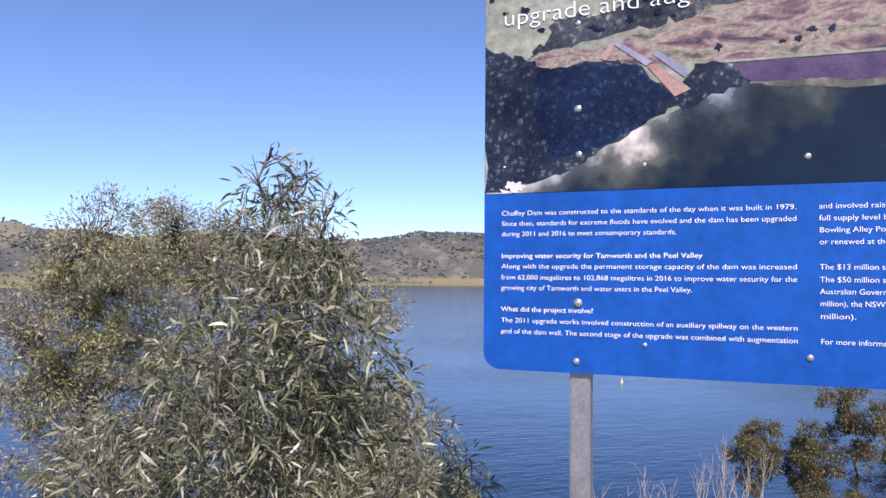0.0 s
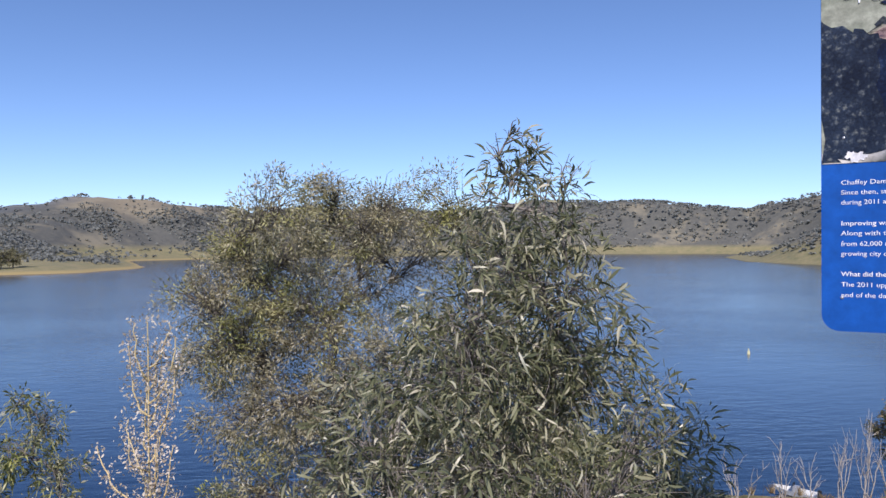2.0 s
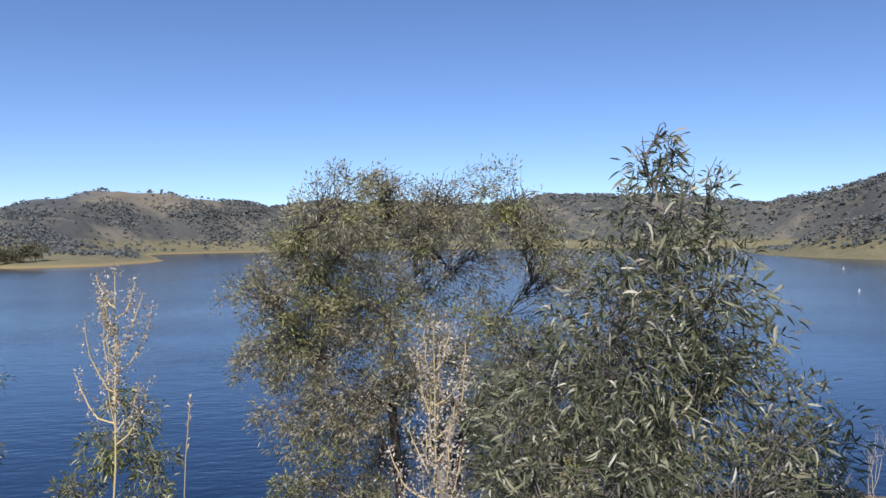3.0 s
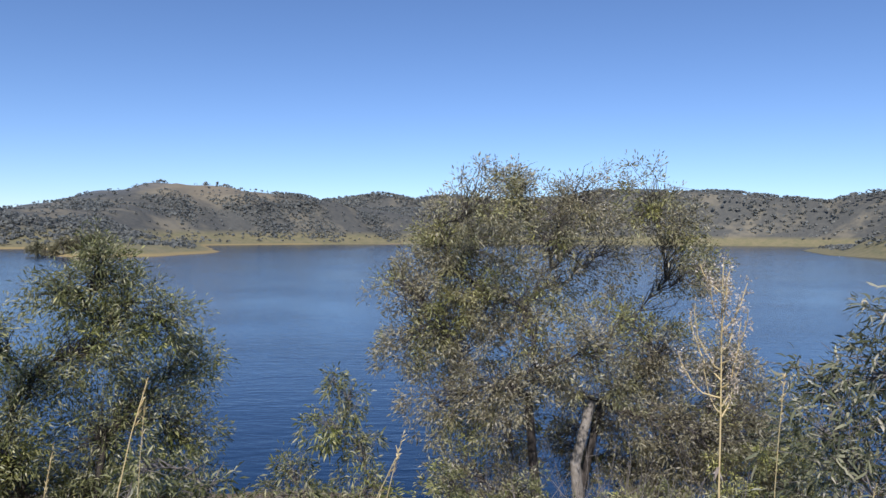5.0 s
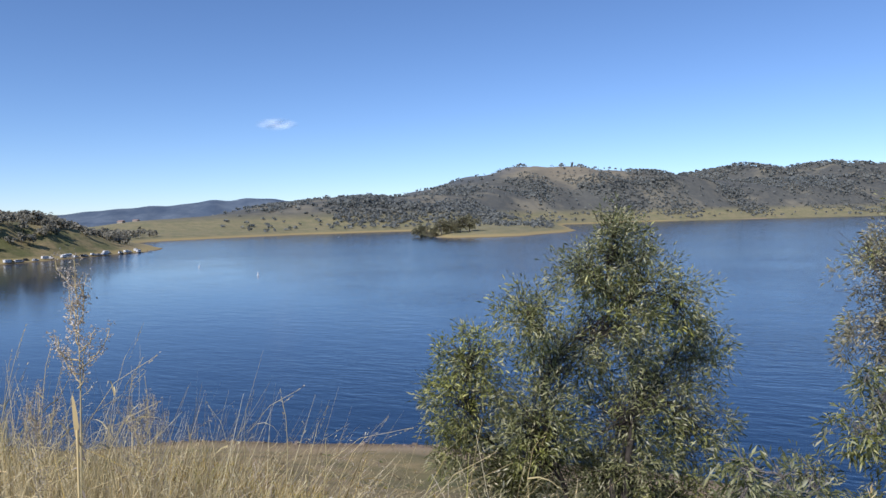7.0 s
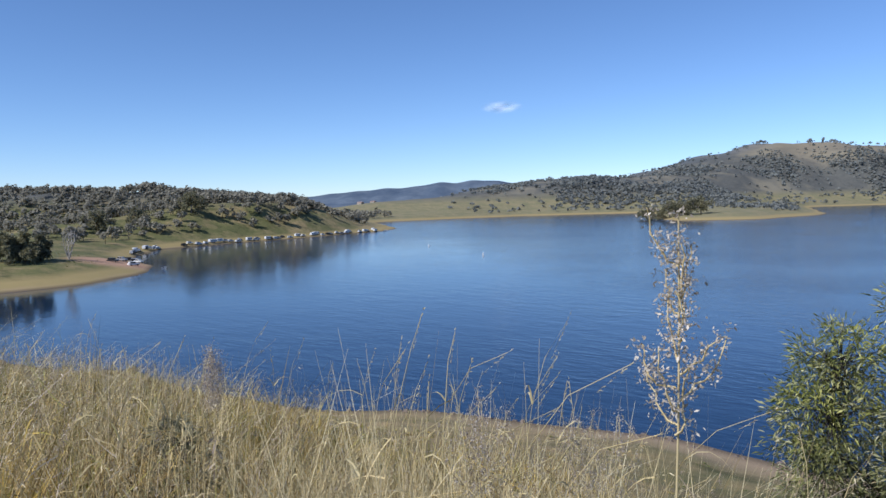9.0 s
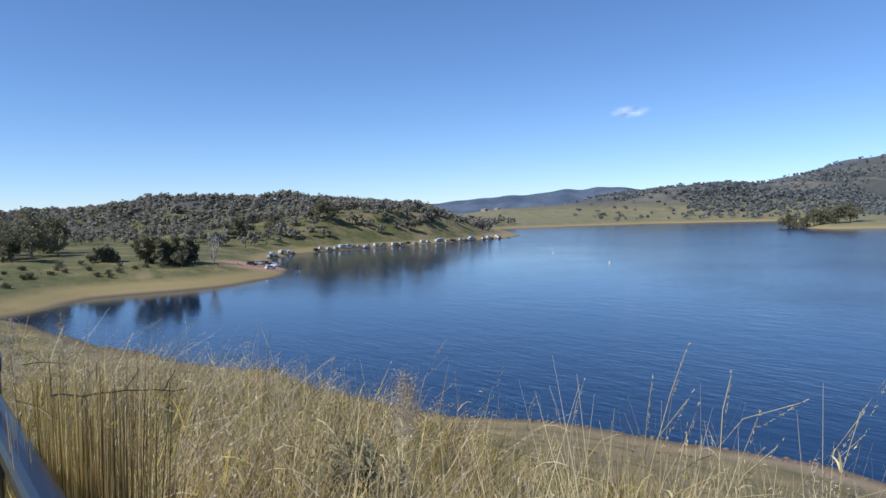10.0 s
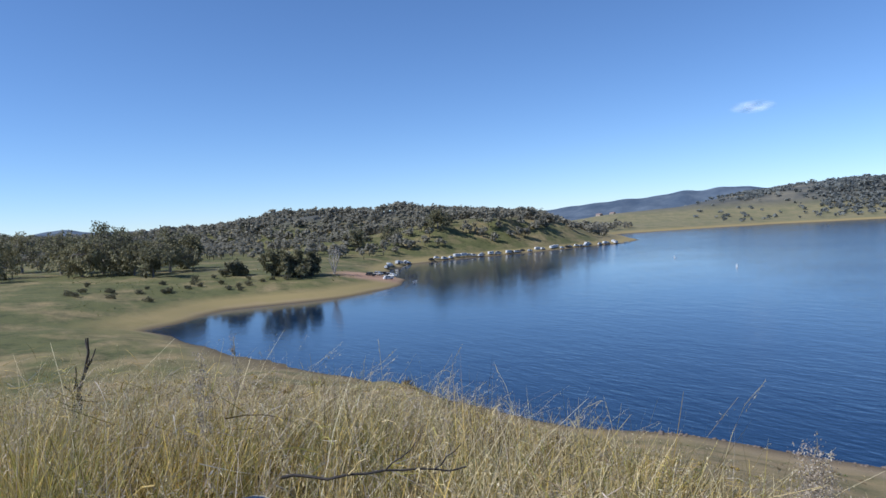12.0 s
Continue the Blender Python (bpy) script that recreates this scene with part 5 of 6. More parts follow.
for zr in (12.24, 12.70, 13.2):
    bm = bmesh.new()
    a, b = sign_frame @ Vector((0.06, zr, -0.0085)), sign_frame @ Vector((SIGN_W - 0.06, zr, -0.0085))
    m = Matrix.Translation((a + b) / 2) @ Matrix.Rotation(math.atan2(U.y, U.x), 4, "Z") @ Matrix.Diagonal((SIGN_W - 0.12, 0.005, 0.04, 1))
    bmesh.ops.create_cube(bm, size=1, matrix=m)
    part("rail", bm, sign, "flat galvanised rail", M_STEEL)
for u, z, r in [(0.246, 12.152, 0.009), (0.25, 12.30, 0.0115), (0.252, 12.679, 0.009), (0.25, 12.797, 0.010), (0.25, 13.02, 0.007), (0.779, 12.648, 0.008), (0.779, 12.185, 0.008), (0.414, 12.645, 0.006), (0.414, 12.20, 0.006), (1.30, 12.152, 0.009), (1.30, 12.70, 0.009), (0.055, 12.655, 0.004), (0.05, 12.215, 0.004)]:
    bm = bmesh.new()
    bmesh.ops.create_uvsphere(bm, u_segments=14, v_segments=8, radius=r, matrix=sign_frame @ Matrix.Translation((u, z, 0.0015)) @ Matrix.Diagonal((1, 1, 0.55, 1)))
    bolt = part("bolt", bm, sign, "domed zinc bolt head", M_BOLT)

# ---- black steel fence beside the path ----
fence = thing("steel_fence", (0, 0, 0), "glossy black steel fence with chamfered post caps", "fence")


def fence_post(x, y, top, w, turn):
    gz = ground_z(x, y)
    m = Matrix.Translation((x, y, 0)) @ Matrix.Rotation(turn, 4, "Z")
    h = w / 2
    bm = box(bmesh.new(), -h * 0.93, h * 0.93, -h * 0.93, h * 0.93, gz - 0.3, top - 0.035, 0.003)
    bmesh.ops.transform(bm, matrix=m, verts=bm.verts)
    p = part("post", bm, fence, "", M_BLACK)
    bm = bmesh.new()
    ring = []
    for s, z in ((h, top - 0.045), (h, top - 0.013), (h * 0.66, top - 0.0015), (h * 0.55, top)):
        ring.append([bm.verts.new((sx * s, sy * s, z)) for sx, sy in ((-1, -1), (1, -1), (1, 1), (-1, 1))])
    for a, b in zip(ring, ring[1:]):
        for i in range(4):
            bm.faces.new((a[i], a[(i + 1) % 4], b[(i + 1) % 4], b[i]))
    bm.faces.new(ring[-1])
    bm.faces.new(ring[0][::-1])
    bmesh.ops.bevel(bm, geom=list(bm.edges), offset=0.002, segments=2, affect="EDGES", clamp_overlap=True)
    bmesh.ops.transform(bm, matrix=m, verts=bm.verts)
    part("cap", bm, p, "chamfered glossy black cap", M_BLACK)


TOP = 12.07
fence_post(-5.828, 1.326, TOP, 0.078, -0.16)
fence_post(-5.909, 1.284, TOP + 0.001, 0.078, -0.16)
fence_post(-4.15, 1.27, TOP - 0.03, 0.082, -0.04)
for z in (0.095, 0.85):
    part("rail", cylinder(bmesh.new(), (-5.79, 1.333, TOP - z), (-4.18, 1.272, TOP - z), 0.024, 0.024, 16), fence, "", M_BLACK)

# ---- weeds and grass ----


def seed_heads(rng, spots, size, count, spread):
    c = np.repeat(spots, count, 0) + rng.normal(0, spread, (len(spots) * count, 3))
    n = len(c)
    return strips(rng, c, rng.normal(0, 1, (n, 3)) + (0, 0, 0.3), size * rng.uniform(0.5, 1.4, n), size * 0.55 * rng.uniform(0.6, 1.3, n), np.zeros(n), levels=3)


def dead_weed(x, y, top, fork, arms, seed, label, fluff=0.011, heads=14, spread=0.012, lean=(0.0, 0.0), reach=0.10, r=0.004, name="dead_thistle", mat=None):
    """A tall dead thistle: straight stem with withered leaf scraps, arms that bow out and sweep up on alternate sides, fuzzy seed heads along their outer half."""
    rng = np.random.default_rng(seed)
    gz = ground_z(x, y) - 0.03
    root = thing(name, (x, y, gz), label, "weed", "dead weeds by the path")
    tall = top - gz
    stem = bent(rng, (0, 0, 0), (lean[0], lean[1], tall), 12, 0.012)
    v, f = tubes([(stem, np.linspace(r * 1.25, r * 0.35, 12))], 7)
    part("stem", mesh_of("stem", v, f, M_STALK, True), root)
    spots = [stem[-1], stem[-2]]
    turn = rng.uniform(0, 6.28)
    s = np.linspace(0, 1, 9)
    for k in range(arms):
        z = fork - gz + (tall - (fork - gz)) * (k / arms) ** 1.15 * 0.85
        p = np.array([np.interp(z, stem[:, 2], stem[:, 0]), np.interp(z, stem[:, 2], stem[:, 1]), z])
        a = turn + 2.4 * k + rng.normal(0, 0.6)
        out = reach * (1 - 0.55 * k / arms) * rng.uniform(0.45, 1.25)
        rise = min((tall - z) * rng.uniform(0.5, 0.95), reach * rng.uniform(0.8, 1.9)) + 0.02
        line = p + np.stack([math.cos(a) * out * 1.15 * (1 - (1 - s) ** 1.8), math.sin(a) * out * (1 - (1 - s) ** 1.8), rise * s ** 1.45], 1) + rng.normal(0, 0.0032, (9, 3)).cumsum(0)
        v, f = tubes([(line, np.linspace(r * 0.62, r * 0.28, 9))], 5)
        part("arm", mesh_of("arm", v, f, M_STALK, True), root)
        for q in np.linspace(0.3, 1, 9):
            m = int(q * 8)
            spots.append(line[m] + rng.normal(0, 0.005, 3))
    for z in np.linspace(fork - gz, tall, 14)[5:]:
        spots.append(np.array([lean[0] * z / tall, lean[1] * z / tall, z]) + rng.normal(0, 0.008, 3))
    v, f = seed_heads(rng, np.array(spots), fluff, heads, spread)
    tagged(part("seed_head", mesh_of("seed_head", v, f, mat or M_FLUFF), root, "pale papery seed heads"), kind="stuff")
    n = 26
    z = rng.uniform(0.25 * tall, 0.9 * (fork - gz), n)
    base = np.stack([np.interp(z, stem[:, 2], stem[:, 0]), np.interp(z, stem[:, 2], stem[:, 1]), z], 1)
    v, f = strips(rng, base, rng.normal(0, 1, (n, 3)) + (0, 0, 0.2), rng.uniform(0.012, 0.045, n), rng.uniform(0.005, 0.011, n), rng.uniform(0.2, 1.2, n), levels=4)
    tagged(part("withered_leaf", mesh_of("withered_leaf", v, f, M_PLUME), root, "curled brown leaf scraps"), kind="stuff")


dead_weed(0.618, 2.522, 12.17, 11.62, 17, 81, "tall dead thistle covered in pale fluff", 0.0095, 16, 0.012, reach=0.105, r=0.0045)
dead_weed(-0.215, 2.605, 12.33, 11.86, 15, 82, "bleached dead thistle with upswept bare arms", 0.0085, 13, 0.008, reach=0.1, r=0.0042)
dead_weed(-4.035, 2.07, 12.285, 11.98, 13, 83, "dry brown thistle with a branching head", 0.006, 14, 0.007, reach=0.045, r=0.003)
dead_weed(-6.33, 2.75, 11.72, 11.45, 10, 84, "short dry weed with a dense fluffy head", 0.006, 40, 0.014, reach=0.05, r=0.0022, mat=M_PLUME)
dead_weed(-1.0, 2.9, 11.45, 11.2, 6, 85, "low dead weed among the grass stalks", 0.009, 8, 0.009, reach=0.06)
dead_weed(-10.15, 2.35, 11.63, 11.2, 6, 86, "dark dry dock weed in the grass", 0.009, 12, 0.009, reach=0.03, name="dock_weed", mat=M_PLUME)
dead_weed(0.15, 2.6, 11.55, 11.25, 8, 87, "pale dead thistle leaning in the scrub", 0.011, 12, 0.012, reach=0.1)


def blades(name, label, seed, n, area, tall, width, mat, lean=0.25, droop=0.35, keep=None, taper=None, levels=4, wave=0.3, per=45, tight=0.06, fan_out=4.0):
    """Grass in tussocks: per blades to a tussock, fanning out from its foot and arching over."""
    rng = np.random.default_rng(seed)
    x, y = rng.uniform(area[0], area[1], n), rng.uniform(area[2], area[3], n)
    many = max(1, n // per)
    k = rng.integers(0, many, n)
    tuft = rng.uniform(0, 1, (many, 2)) * (area[1] - area[0], area[3] - area[2]) + (area[0], area[2])
    mixed = rng.uniform(0, 1, n) < 0.85
    ox, oy = rng.normal(0, tight, n), rng.normal(0, tight, n)
    x, y = np.where(mixed, tuft[k, 0] + ox, x), np.where(mixed, tuft[k, 1] + oy, y)
    size = rng.uniform(0.5, 1.2, many)[k]
    fan = np.stack([np.where(mixed, ox, 0), np.where(mixed, oy, 0)], 1) * fan_out + rng.normal(0, 0.2, (many, 2))[k]
    if keep is not None:
        sel = keep(x, y, rng)
        x, y, size, fan = x[sel], y[sel], size[sel], fan[sel]
    z = height(x, y)
    n = len(x)
    h = tall * size * rng.uniform(0.45, 1.15, n) * (0.85 + wave * np.sin(x * 2.1) * np.sin(y * 1.7 + 1))
    if taper is not None:
        h = h * taper(x, y)
    h = np.minimum(h, tall * rng.uniform(0.62, 0.88, n))
    way = np.stack([rng.normal(0, lean * 0.6, n) + fan[:, 0], rng.normal(0, lean * 0.6, n) + fan[:, 1], np.ones(n)], 1)
    v, f = strips(rng, np.stack([x, y, z - 0.03], 1), way, h, width * rng.uniform(0.6, 1.4, n), droop * rng.uniform(0, 1.3, n), normal=1, levels=levels)
    tagged(new(name, mesh_of(name, v, f, mat)), label, "grass", kind="stuff")


def left_verge(x, y, rng):
    edge = np.interp(x, [-20, -9, -6.6, -5.4, -4.4, -3.4, -3.2, 2], [0.2, 0.4, 1.55, 1.8, 2.05, 2.35, 2.9, 3.0]) + 0.2 * np.sin(x * 1.3)
    fade = np.clip((-0.6 - x) / 2.2, 0.15, 1) * np.clip((y - edge) / 0.15, 0, 1)
    return rng.uniform(0, 1, len(x)) < fade


def verge_height(x, y):
    """Tall at the path's edge, shorter down the bank."""
    west = np.interp(y, [0, 1.3, 1.9, 2.4, 3.0, 4, 5, 6], [1.25, 1.25, 1.12, 0.95, 0.78, 0.6, 0.45, 0.35])
    east = np.interp(y, [2, 3.3, 4.2, 6], [0.86, 0.84, 0.45, 0.28])
    k = np.clip((x + 6.6) / 1.2, 0, 1)
    dip = 1 - 0.3 * np.exp(-((x + 6.1) / 0.45) ** 2) * np.clip((y - 2.2) / 0.4, 0, 1)
    return (west * (1 - k) + east * k) * dip


blades("dry_grass_verge", "tall dry golden grass along the edge of the path", 91, 72000, (-17, 1.5, 0.4, 6.0), 1.3, 0.0072, M_GRASS_DRY, 0.42, 0.5, left_verge, verge_height, per=95, tight=0.06, fan_out=5.5)
blades("dry_grass_clump", "clump of pale dry grass at the lip of the bank", 90, 21000, (-5.75, -4.3, 2.15, 3.2), 1.42, 0.005, M_STALK, 0.42, 0.6, wave=0.0, per=70, tight=0.055, fan_out=6.0)
blades("straw_grass_lip", "bleached straw grass along the lip of the bank", 78, 9000, (-8.5, -5.4, 1.9, 3.4), 1.15, 0.0055, M_STALK, 0.42, 0.55, left_verge, per=60, tight=0.06, fan_out=6.0)
blades("broad_grass_verge", "broad green and straw blades near the path", 88, 11000, (-10, -3.8, 0.8, 3.0), 0.95, 0.012, M_GRASS_DRY, 0.4, 0.5, left_verge, verge_height)
blades("bleached_tufts", "bleached tufts along the edge of the slope", 86, 8000, (-3.4, 1.6, 2.5, 3.5), 1.0, 0.0045, M_STALK, 0.5, 0.5)
blades("pale_grass_fringe", "pale upright dry stems at the edge of the slope", 80, 2600, (-2.7, -1.1, 2.45, 3.2), 1.2, 0.006, M_STALK, 0.4, 0.4, wave=0.0)
blades("weedy_undergrowth", "dry weeds and green stems under the trees", 85, 14000, (-3.0, 3.0, 3.0, 6.4), 0.75, 0.008, M_GRASS_GREEN, 0.5, 0.4)
blades("dry_undergrowth", "dry brown stems under the trees", 84, 11000, (-3.0, 2.4, 2.8, 5.6), 0.85, 0.005, M_GRASS_DRY, 0.5, 0.4)
blades("meadow_tussocks", "olive tussocks in the meadow by the inlet", 83, 46000, (-348, -174, 15, 131), 0.5, 0.17, M_GRASS_GREEN, 0.6, 0.3, lambda x, y, rng: (np.sin(x * 0.11 + 1.3 * np.sin(y * 0.17)) * np.sin(y * 0.19 + x * 0.05) > 0.1) & (height(x, y) > WATER_Z + 3.2), levels=3)
blades("bleached_grass_verge", "bleached straw-coloured stems among the grass", 89, 5500, (-12, 1.2, 0.5, 3.6), 1.2, 0.0065, M_GRASS_DRY, 0.5, 0.55, left_verge, verge_height)
blades("green_grass_verge", "green blades among the dry grass", 92, 30000, (-14, 0.5, 0.6, 4.5), 0.92, 0.006, M_GRASS_GREEN, 0.4, 0.4, left_verge, verge_height)


def tall_tuft(x, y, top, count, spread, seed):
    rng = np.random.default_rng(seed)
    bx, by = x + rng.normal(0, spread, count), y + rng.normal(0, spread, count)
    z = height(bx, by) - 0.03
    way = np.stack([rng.normal(0, 0.035, count), rng.normal(0, 0.03, count), np.ones(count)], 1)
    v, f = strips(rng, np.stack([bx, by, z], 1), way, (top - z) * rng.uniform(0.8, 1.0, count) ** 0.6, rng.uniform(0.003, 0.008, count), rng.uniform(0, 0.03, count), normal=1, levels=5)
    tagged(new("tall_grass_tuft", mesh_of("tall_grass_tuft", v, f, M_GRASS_DRY)), "tall tuft of dry grass beside the fence post", "grass", kind="stuff")


# Placed for the camera's view, to screen the fence post.
tall_tuft(-5.31, 1.398, 12.14, 600, 0.032, 187)


def tangle(name, label, seed, n, area, top, mat):
    """Broken, crossing straws caught in the standing grass."""
    rng = np.random.default_rng(seed)
    x, y = rng.uniform(area[0], area[1], n), rng.uniform(area[2], area[3], n)
    sel = left_verge(x, y, rng)
    x, y = x[sel], y[sel]
    n = len(x)
    z = height(x, y) + top * verge_height(x, y) * rng.uniform(0.1, 1.0, n)
    way = np.stack([rng.normal(0, 1, n), rng.normal(0, 1, n), rng.normal(0.15, 0.6, n)], 1)
    v, f = strips(rng, np.stack([x, y, z], 1), way, rng.uniform(0.06, 0.3, n), rng.uniform(0.002, 0.005, n), rng.uniform(-0.4, 0.9, n), normal=1, levels=5)
    tagged(new(name, mesh_of(name, v, f, mat)), label, "grass", kind="stuff")


tangle("straw_tangle", "broken pale straws tangled in the dry grass", 97, 9000, (-15, 1.0, 0.6, 5.0), 0.85, M_GRASS_DRY)
tangle("grey_weed_tangle", "grey dead weed stems among the grass", 98, 3500, (-15, 1.0, 0.6, 5.0), 0.8, M_FLUFF)
blades("grass_understorey", "short brown and olive grass under the tall stems", 82, 30000, (-13, -3.2, 0.8, 5.0), 0.42, 0.009, M_GRASS_BANK, 0.5, 0.5, left_verge, levels=3, per=30)
blades("slope_scrub", "low grey-brown scrub in patches down the bank", 81, 16000, (-60, 8, 9.0, 58.0), 0.5, 0.03, M_GRASS_BANK, 0.6, 0.3, lambda x, y, rng: (np.sin(x * 0.21 + 1.2 * np.sin(y * 0.17)) * np.sin(y * 0.26 + 0.4 * x) > 0.05) & (height(x, y) > WATER_Z + 2.5), levels=3)
blades("inlet_scrub", "brown and grey-green scrub on the low bank by the inlet", 79, 22000, (-95, -10, 0.0, 34.0), 0.42, 0.035, M_GRASS_BANK, 0.6, 0.3, lambda x, y, rng: (np.sin(x * 0.16 + 1.4 * np.sin(y * 0.21)) * np.sin(y * 0.31 + 0.2 * x) > -0.25) & (height(x, y) > WATER_Z + 1.6), levels=3)
blades("dry_grass_slope", "short dry grass down the bank", 93, 42000, (-34, 20, 5.0, 52.0), 0.26, 0.016, M_GRASS_DRY, 0.35, 0.4, lambda x, y, rng: (rng.uniform(0, 1, len(x)) < 0.75 * np.clip((60 - y) / 22, 0.2, 1)) & (height(x, y) > WATER_Z + 1.0), levels=3)
blades("dry_grass_bank", "dry tussock grass on the bank past the sign", 94, 34000, (16.0, 78, 20.0, 61.0), 1.1, 0.05, M_GRASS_BANK, 0.35, 0.4, lambda x, y, rng: height(x, y) > WATER_Z + 1.0, levels=3)
blades("green_grass_slope", "patches of low green herbs on the bank", 95, 16000, (-78, 14, 12.0, 62.0), 0.3, 0.035, M_GRASS_GREEN, 0.5, 0.3, lambda x, y, rng: (np.sin(x * 0.3) * np.sin(y * 0.36 + 1) > 0.1) & (height(x, y) > WATER_Z + 1.0), levels=3)
blades("dry_grass_left_bank", "dry grass falling away towards the inlet", 96, 24000, (-118, -15, -9.0, 44.0), 0.45, 0.04, M_GRASS_DRY, 0.35, 0.4, lambda x, y, rng: height(x, y) > WATER_Z + 0.8, levels=3)


def seeding_stems(name, label, seed, n, area, tall, mat, keep=None, taper=None):
    """Thin arching stems with loose drooping spikelets along the upper part."""
    rng = np.random.default_rng(seed)
    x, y = rng.uniform(area[0], area[1], n), rng.uniform(area[2], area[3], n)
    if keep is not None:
        sel = keep(x, y, rng)
        x, y = x[sel], y[sel]
    n = len(x)
    h = tall * rng.uniform(0.7, 1.15, n) * (1.0 if taper is None else np.clip(taper(x, y), 0.3, 1.0))
    side = rng.normal(0.12, 0.3, (n, 2))
    foot = np.stack([x, y, height(x, y) - 0.03], 1)
    s = np.linspace(0, 1, 6)
    arch = rng.uniform(0.02, 0.16, n)
    mid = foot[:, None] + np.stack([side[:, :1] * h[:, None] * s ** 2.5, side[:, 1:] * h[:, None] * s ** 2.5, h[:, None] * (s - arch[:, None] * s ** 5)], -1)
    across = rng.normal(0, 1, (n, 3)) * (1, 1, 0.1)
    across /= np.linalg.norm(across, axis=1, keepdims=True)
    off = across[:, None] * np.linspace(0.0016, 0.0008, 6)[None, :, None]
    v = np.stack([mid - off, mid + off], 2).reshape(-1, 3)
    i = np.arange(n)[:, None] * 12 + np.arange(5)[None] * 2
    f = np.stack([i, i + 1, i + 3, i + 2], -1).reshape(-1, 4)
    many = 15
    t = rng.uniform(0.72, 1.0, (n, many))
    lo = np.clip((t * 5).astype(int), 0, 4)
    rows = np.arange(n)[:, None]
    spot = mid[rows, lo] + (mid[rows, lo + 1] - mid[rows, lo]) * (t * 5 - lo)[..., None]
    spot = spot.reshape(-1, 3) + rng.normal(0, 0.011, (n * many, 3))
    w, g = strips(rng, spot, rng.normal(0, 0.6, (n * many, 3)) + (0, 0, 0.25), rng.uniform(0.008, 0.024, n * many), rng.uniform(0.0022, 0.0045, n * many), rng.uniform(0.1, 0.8, n * many), levels=2)
    tagged(new(name, mesh_of(name, np.concatenate([v, w]), np.concatenate([f, g + len(v)]), mat)), label, "grass", kind="stuff")


seeding_stems("seeding_grass", "thin dry grass stems with loose pale seed heads", 99, 3600, (-14, -3.0, 0.8, 4.6), 0.98, M_STALK, left_verge, verge_height)
seeding_stems("brown_seeding_grass", "thin stems with brown seed heads among the grass", 100, 1500, (-13, -3.4, 0.9, 4.2), 0.9, M_PLUME, left_verge, verge_height)


def stalk(x, y, top, seed, lean, straight=False):
    """A single tall bleached grass stalk, bent over at the tip, with a thin feathery head."""
    rng = np.random.default_rng(seed)
    gz = ground_z(x, y) - 0.03
    root = thing("grass_stalk", (x, y, gz), "tall bleached grass stalk with a feathery head", "grass stalk", "tall grass stalks")
    r = rng.uniform(0.0013, 0.0023) * (1.35 if straight else 1.0)
    s = np.linspace(0, 1, 10)
    bend = rng.uniform(0.3, 1.0)
    nod = 0.0 if straight else rng.uniform(-0.5, 1.0) * 0.28 * bend
    line = np.stack([lean[0] * s ** 2.2 + nod * s ** 7, lean[1] * s ** 2, (top - gz) * (s - (0.03 if straight else 0.10) * bend * s ** 8)], 1) + rng.normal(0, 0.004, (10, 3)).cumsum(0) * 0.6
    v, f = tubes([(line, np.linspace(r, r * 0.4, 10))], 5)
    part("stem", mesh_of("stem", v, f, M_STALK, True), root)
    d = line[-1] - line[-3]
    d /= np.linalg.norm(d)
    n = 34
    c = line[-1] + d * rng.uniform(-0.13, 0.02, n)[:, None]
    v, f = strips(rng, c, d + rng.normal(0, 0.3, (n, 3)), rng.uniform(0.006, 0.015, n) * (1.9 if straight else 1.0), np.full(n, 0.0026 if straight else 0.0017), np.full(n, 0.2), levels=3)
    tagged(part("seed_head", mesh_of("seed_head", v, f, M_STALK), root), kind="stuff")
    m = rng.integers(3, 8, 3)
    for i in m:
        leaf = strips(rng, line[i:i + 1], rng.normal(0, 0.6, (1, 3)) + (0, 0, 0.8), rng.uniform(0.10, 0.26, 1), np.full(1, 0.006), np.full(1, 0.8), normal=1, levels=5)
        part("leaf_blade", mesh_of("leaf_blade", *leaf, M_STALK), root)


SINGLES = [(-2.12, 2.19, 12.19, 0.01), (-1.95, 2.42, 12.05, 0.17), (-1.85, 2.42, 12.0, 0.05), (-0.06, 2.6, 12.0, 0.02), (-1.28, 2.9, 11.75, 0.14), (-2.3, 2.8, 11.75, 0.1), (-2.45, 2.6, 11.78, 0.06), (0.25, 2.75, 11.6, 0.1), (-1.4, 2.35, 11.85, 0.24)]
rng = np.random.default_rng(8)
for k, (x, y, top, lx) in enumerate(SINGLES):
    stalk(x, y, top, 200 + k, (lx, 0.0), True)
for k in range(70):
    x, y = rng.uniform(-9.5, -3.0), rng.uniform(2.3, 3.6)
    stalk(x, y, ground_z(x, y) + rng.uniform(0.75, 1.12), 300 + k, (rng.normal(0.08, 0.14), rng.normal(0, 0.08)))

for k in range(46):
    x, y = rng.uniform(-5.4, -4.6), rng.uniform(2.35, 2.9)
    stalk(x, y, ground_z(x, y) + rng.uniform(0.85, 1.32), 400 + k, (rng.uniform(-0.08, 0.2), rng.normal(0.08, 0.08)))
for k in range(22):
    x, y = rng.uniform(-6.5, -5.85), rng.uniform(1.95, 2.5)
    stalk(x, y, ground_z(x, y) + rng.uniform(0.85, 1.2), 450 + k, (rng.normal(0.05, 0.1), rng.normal(0.05, 0.08)))
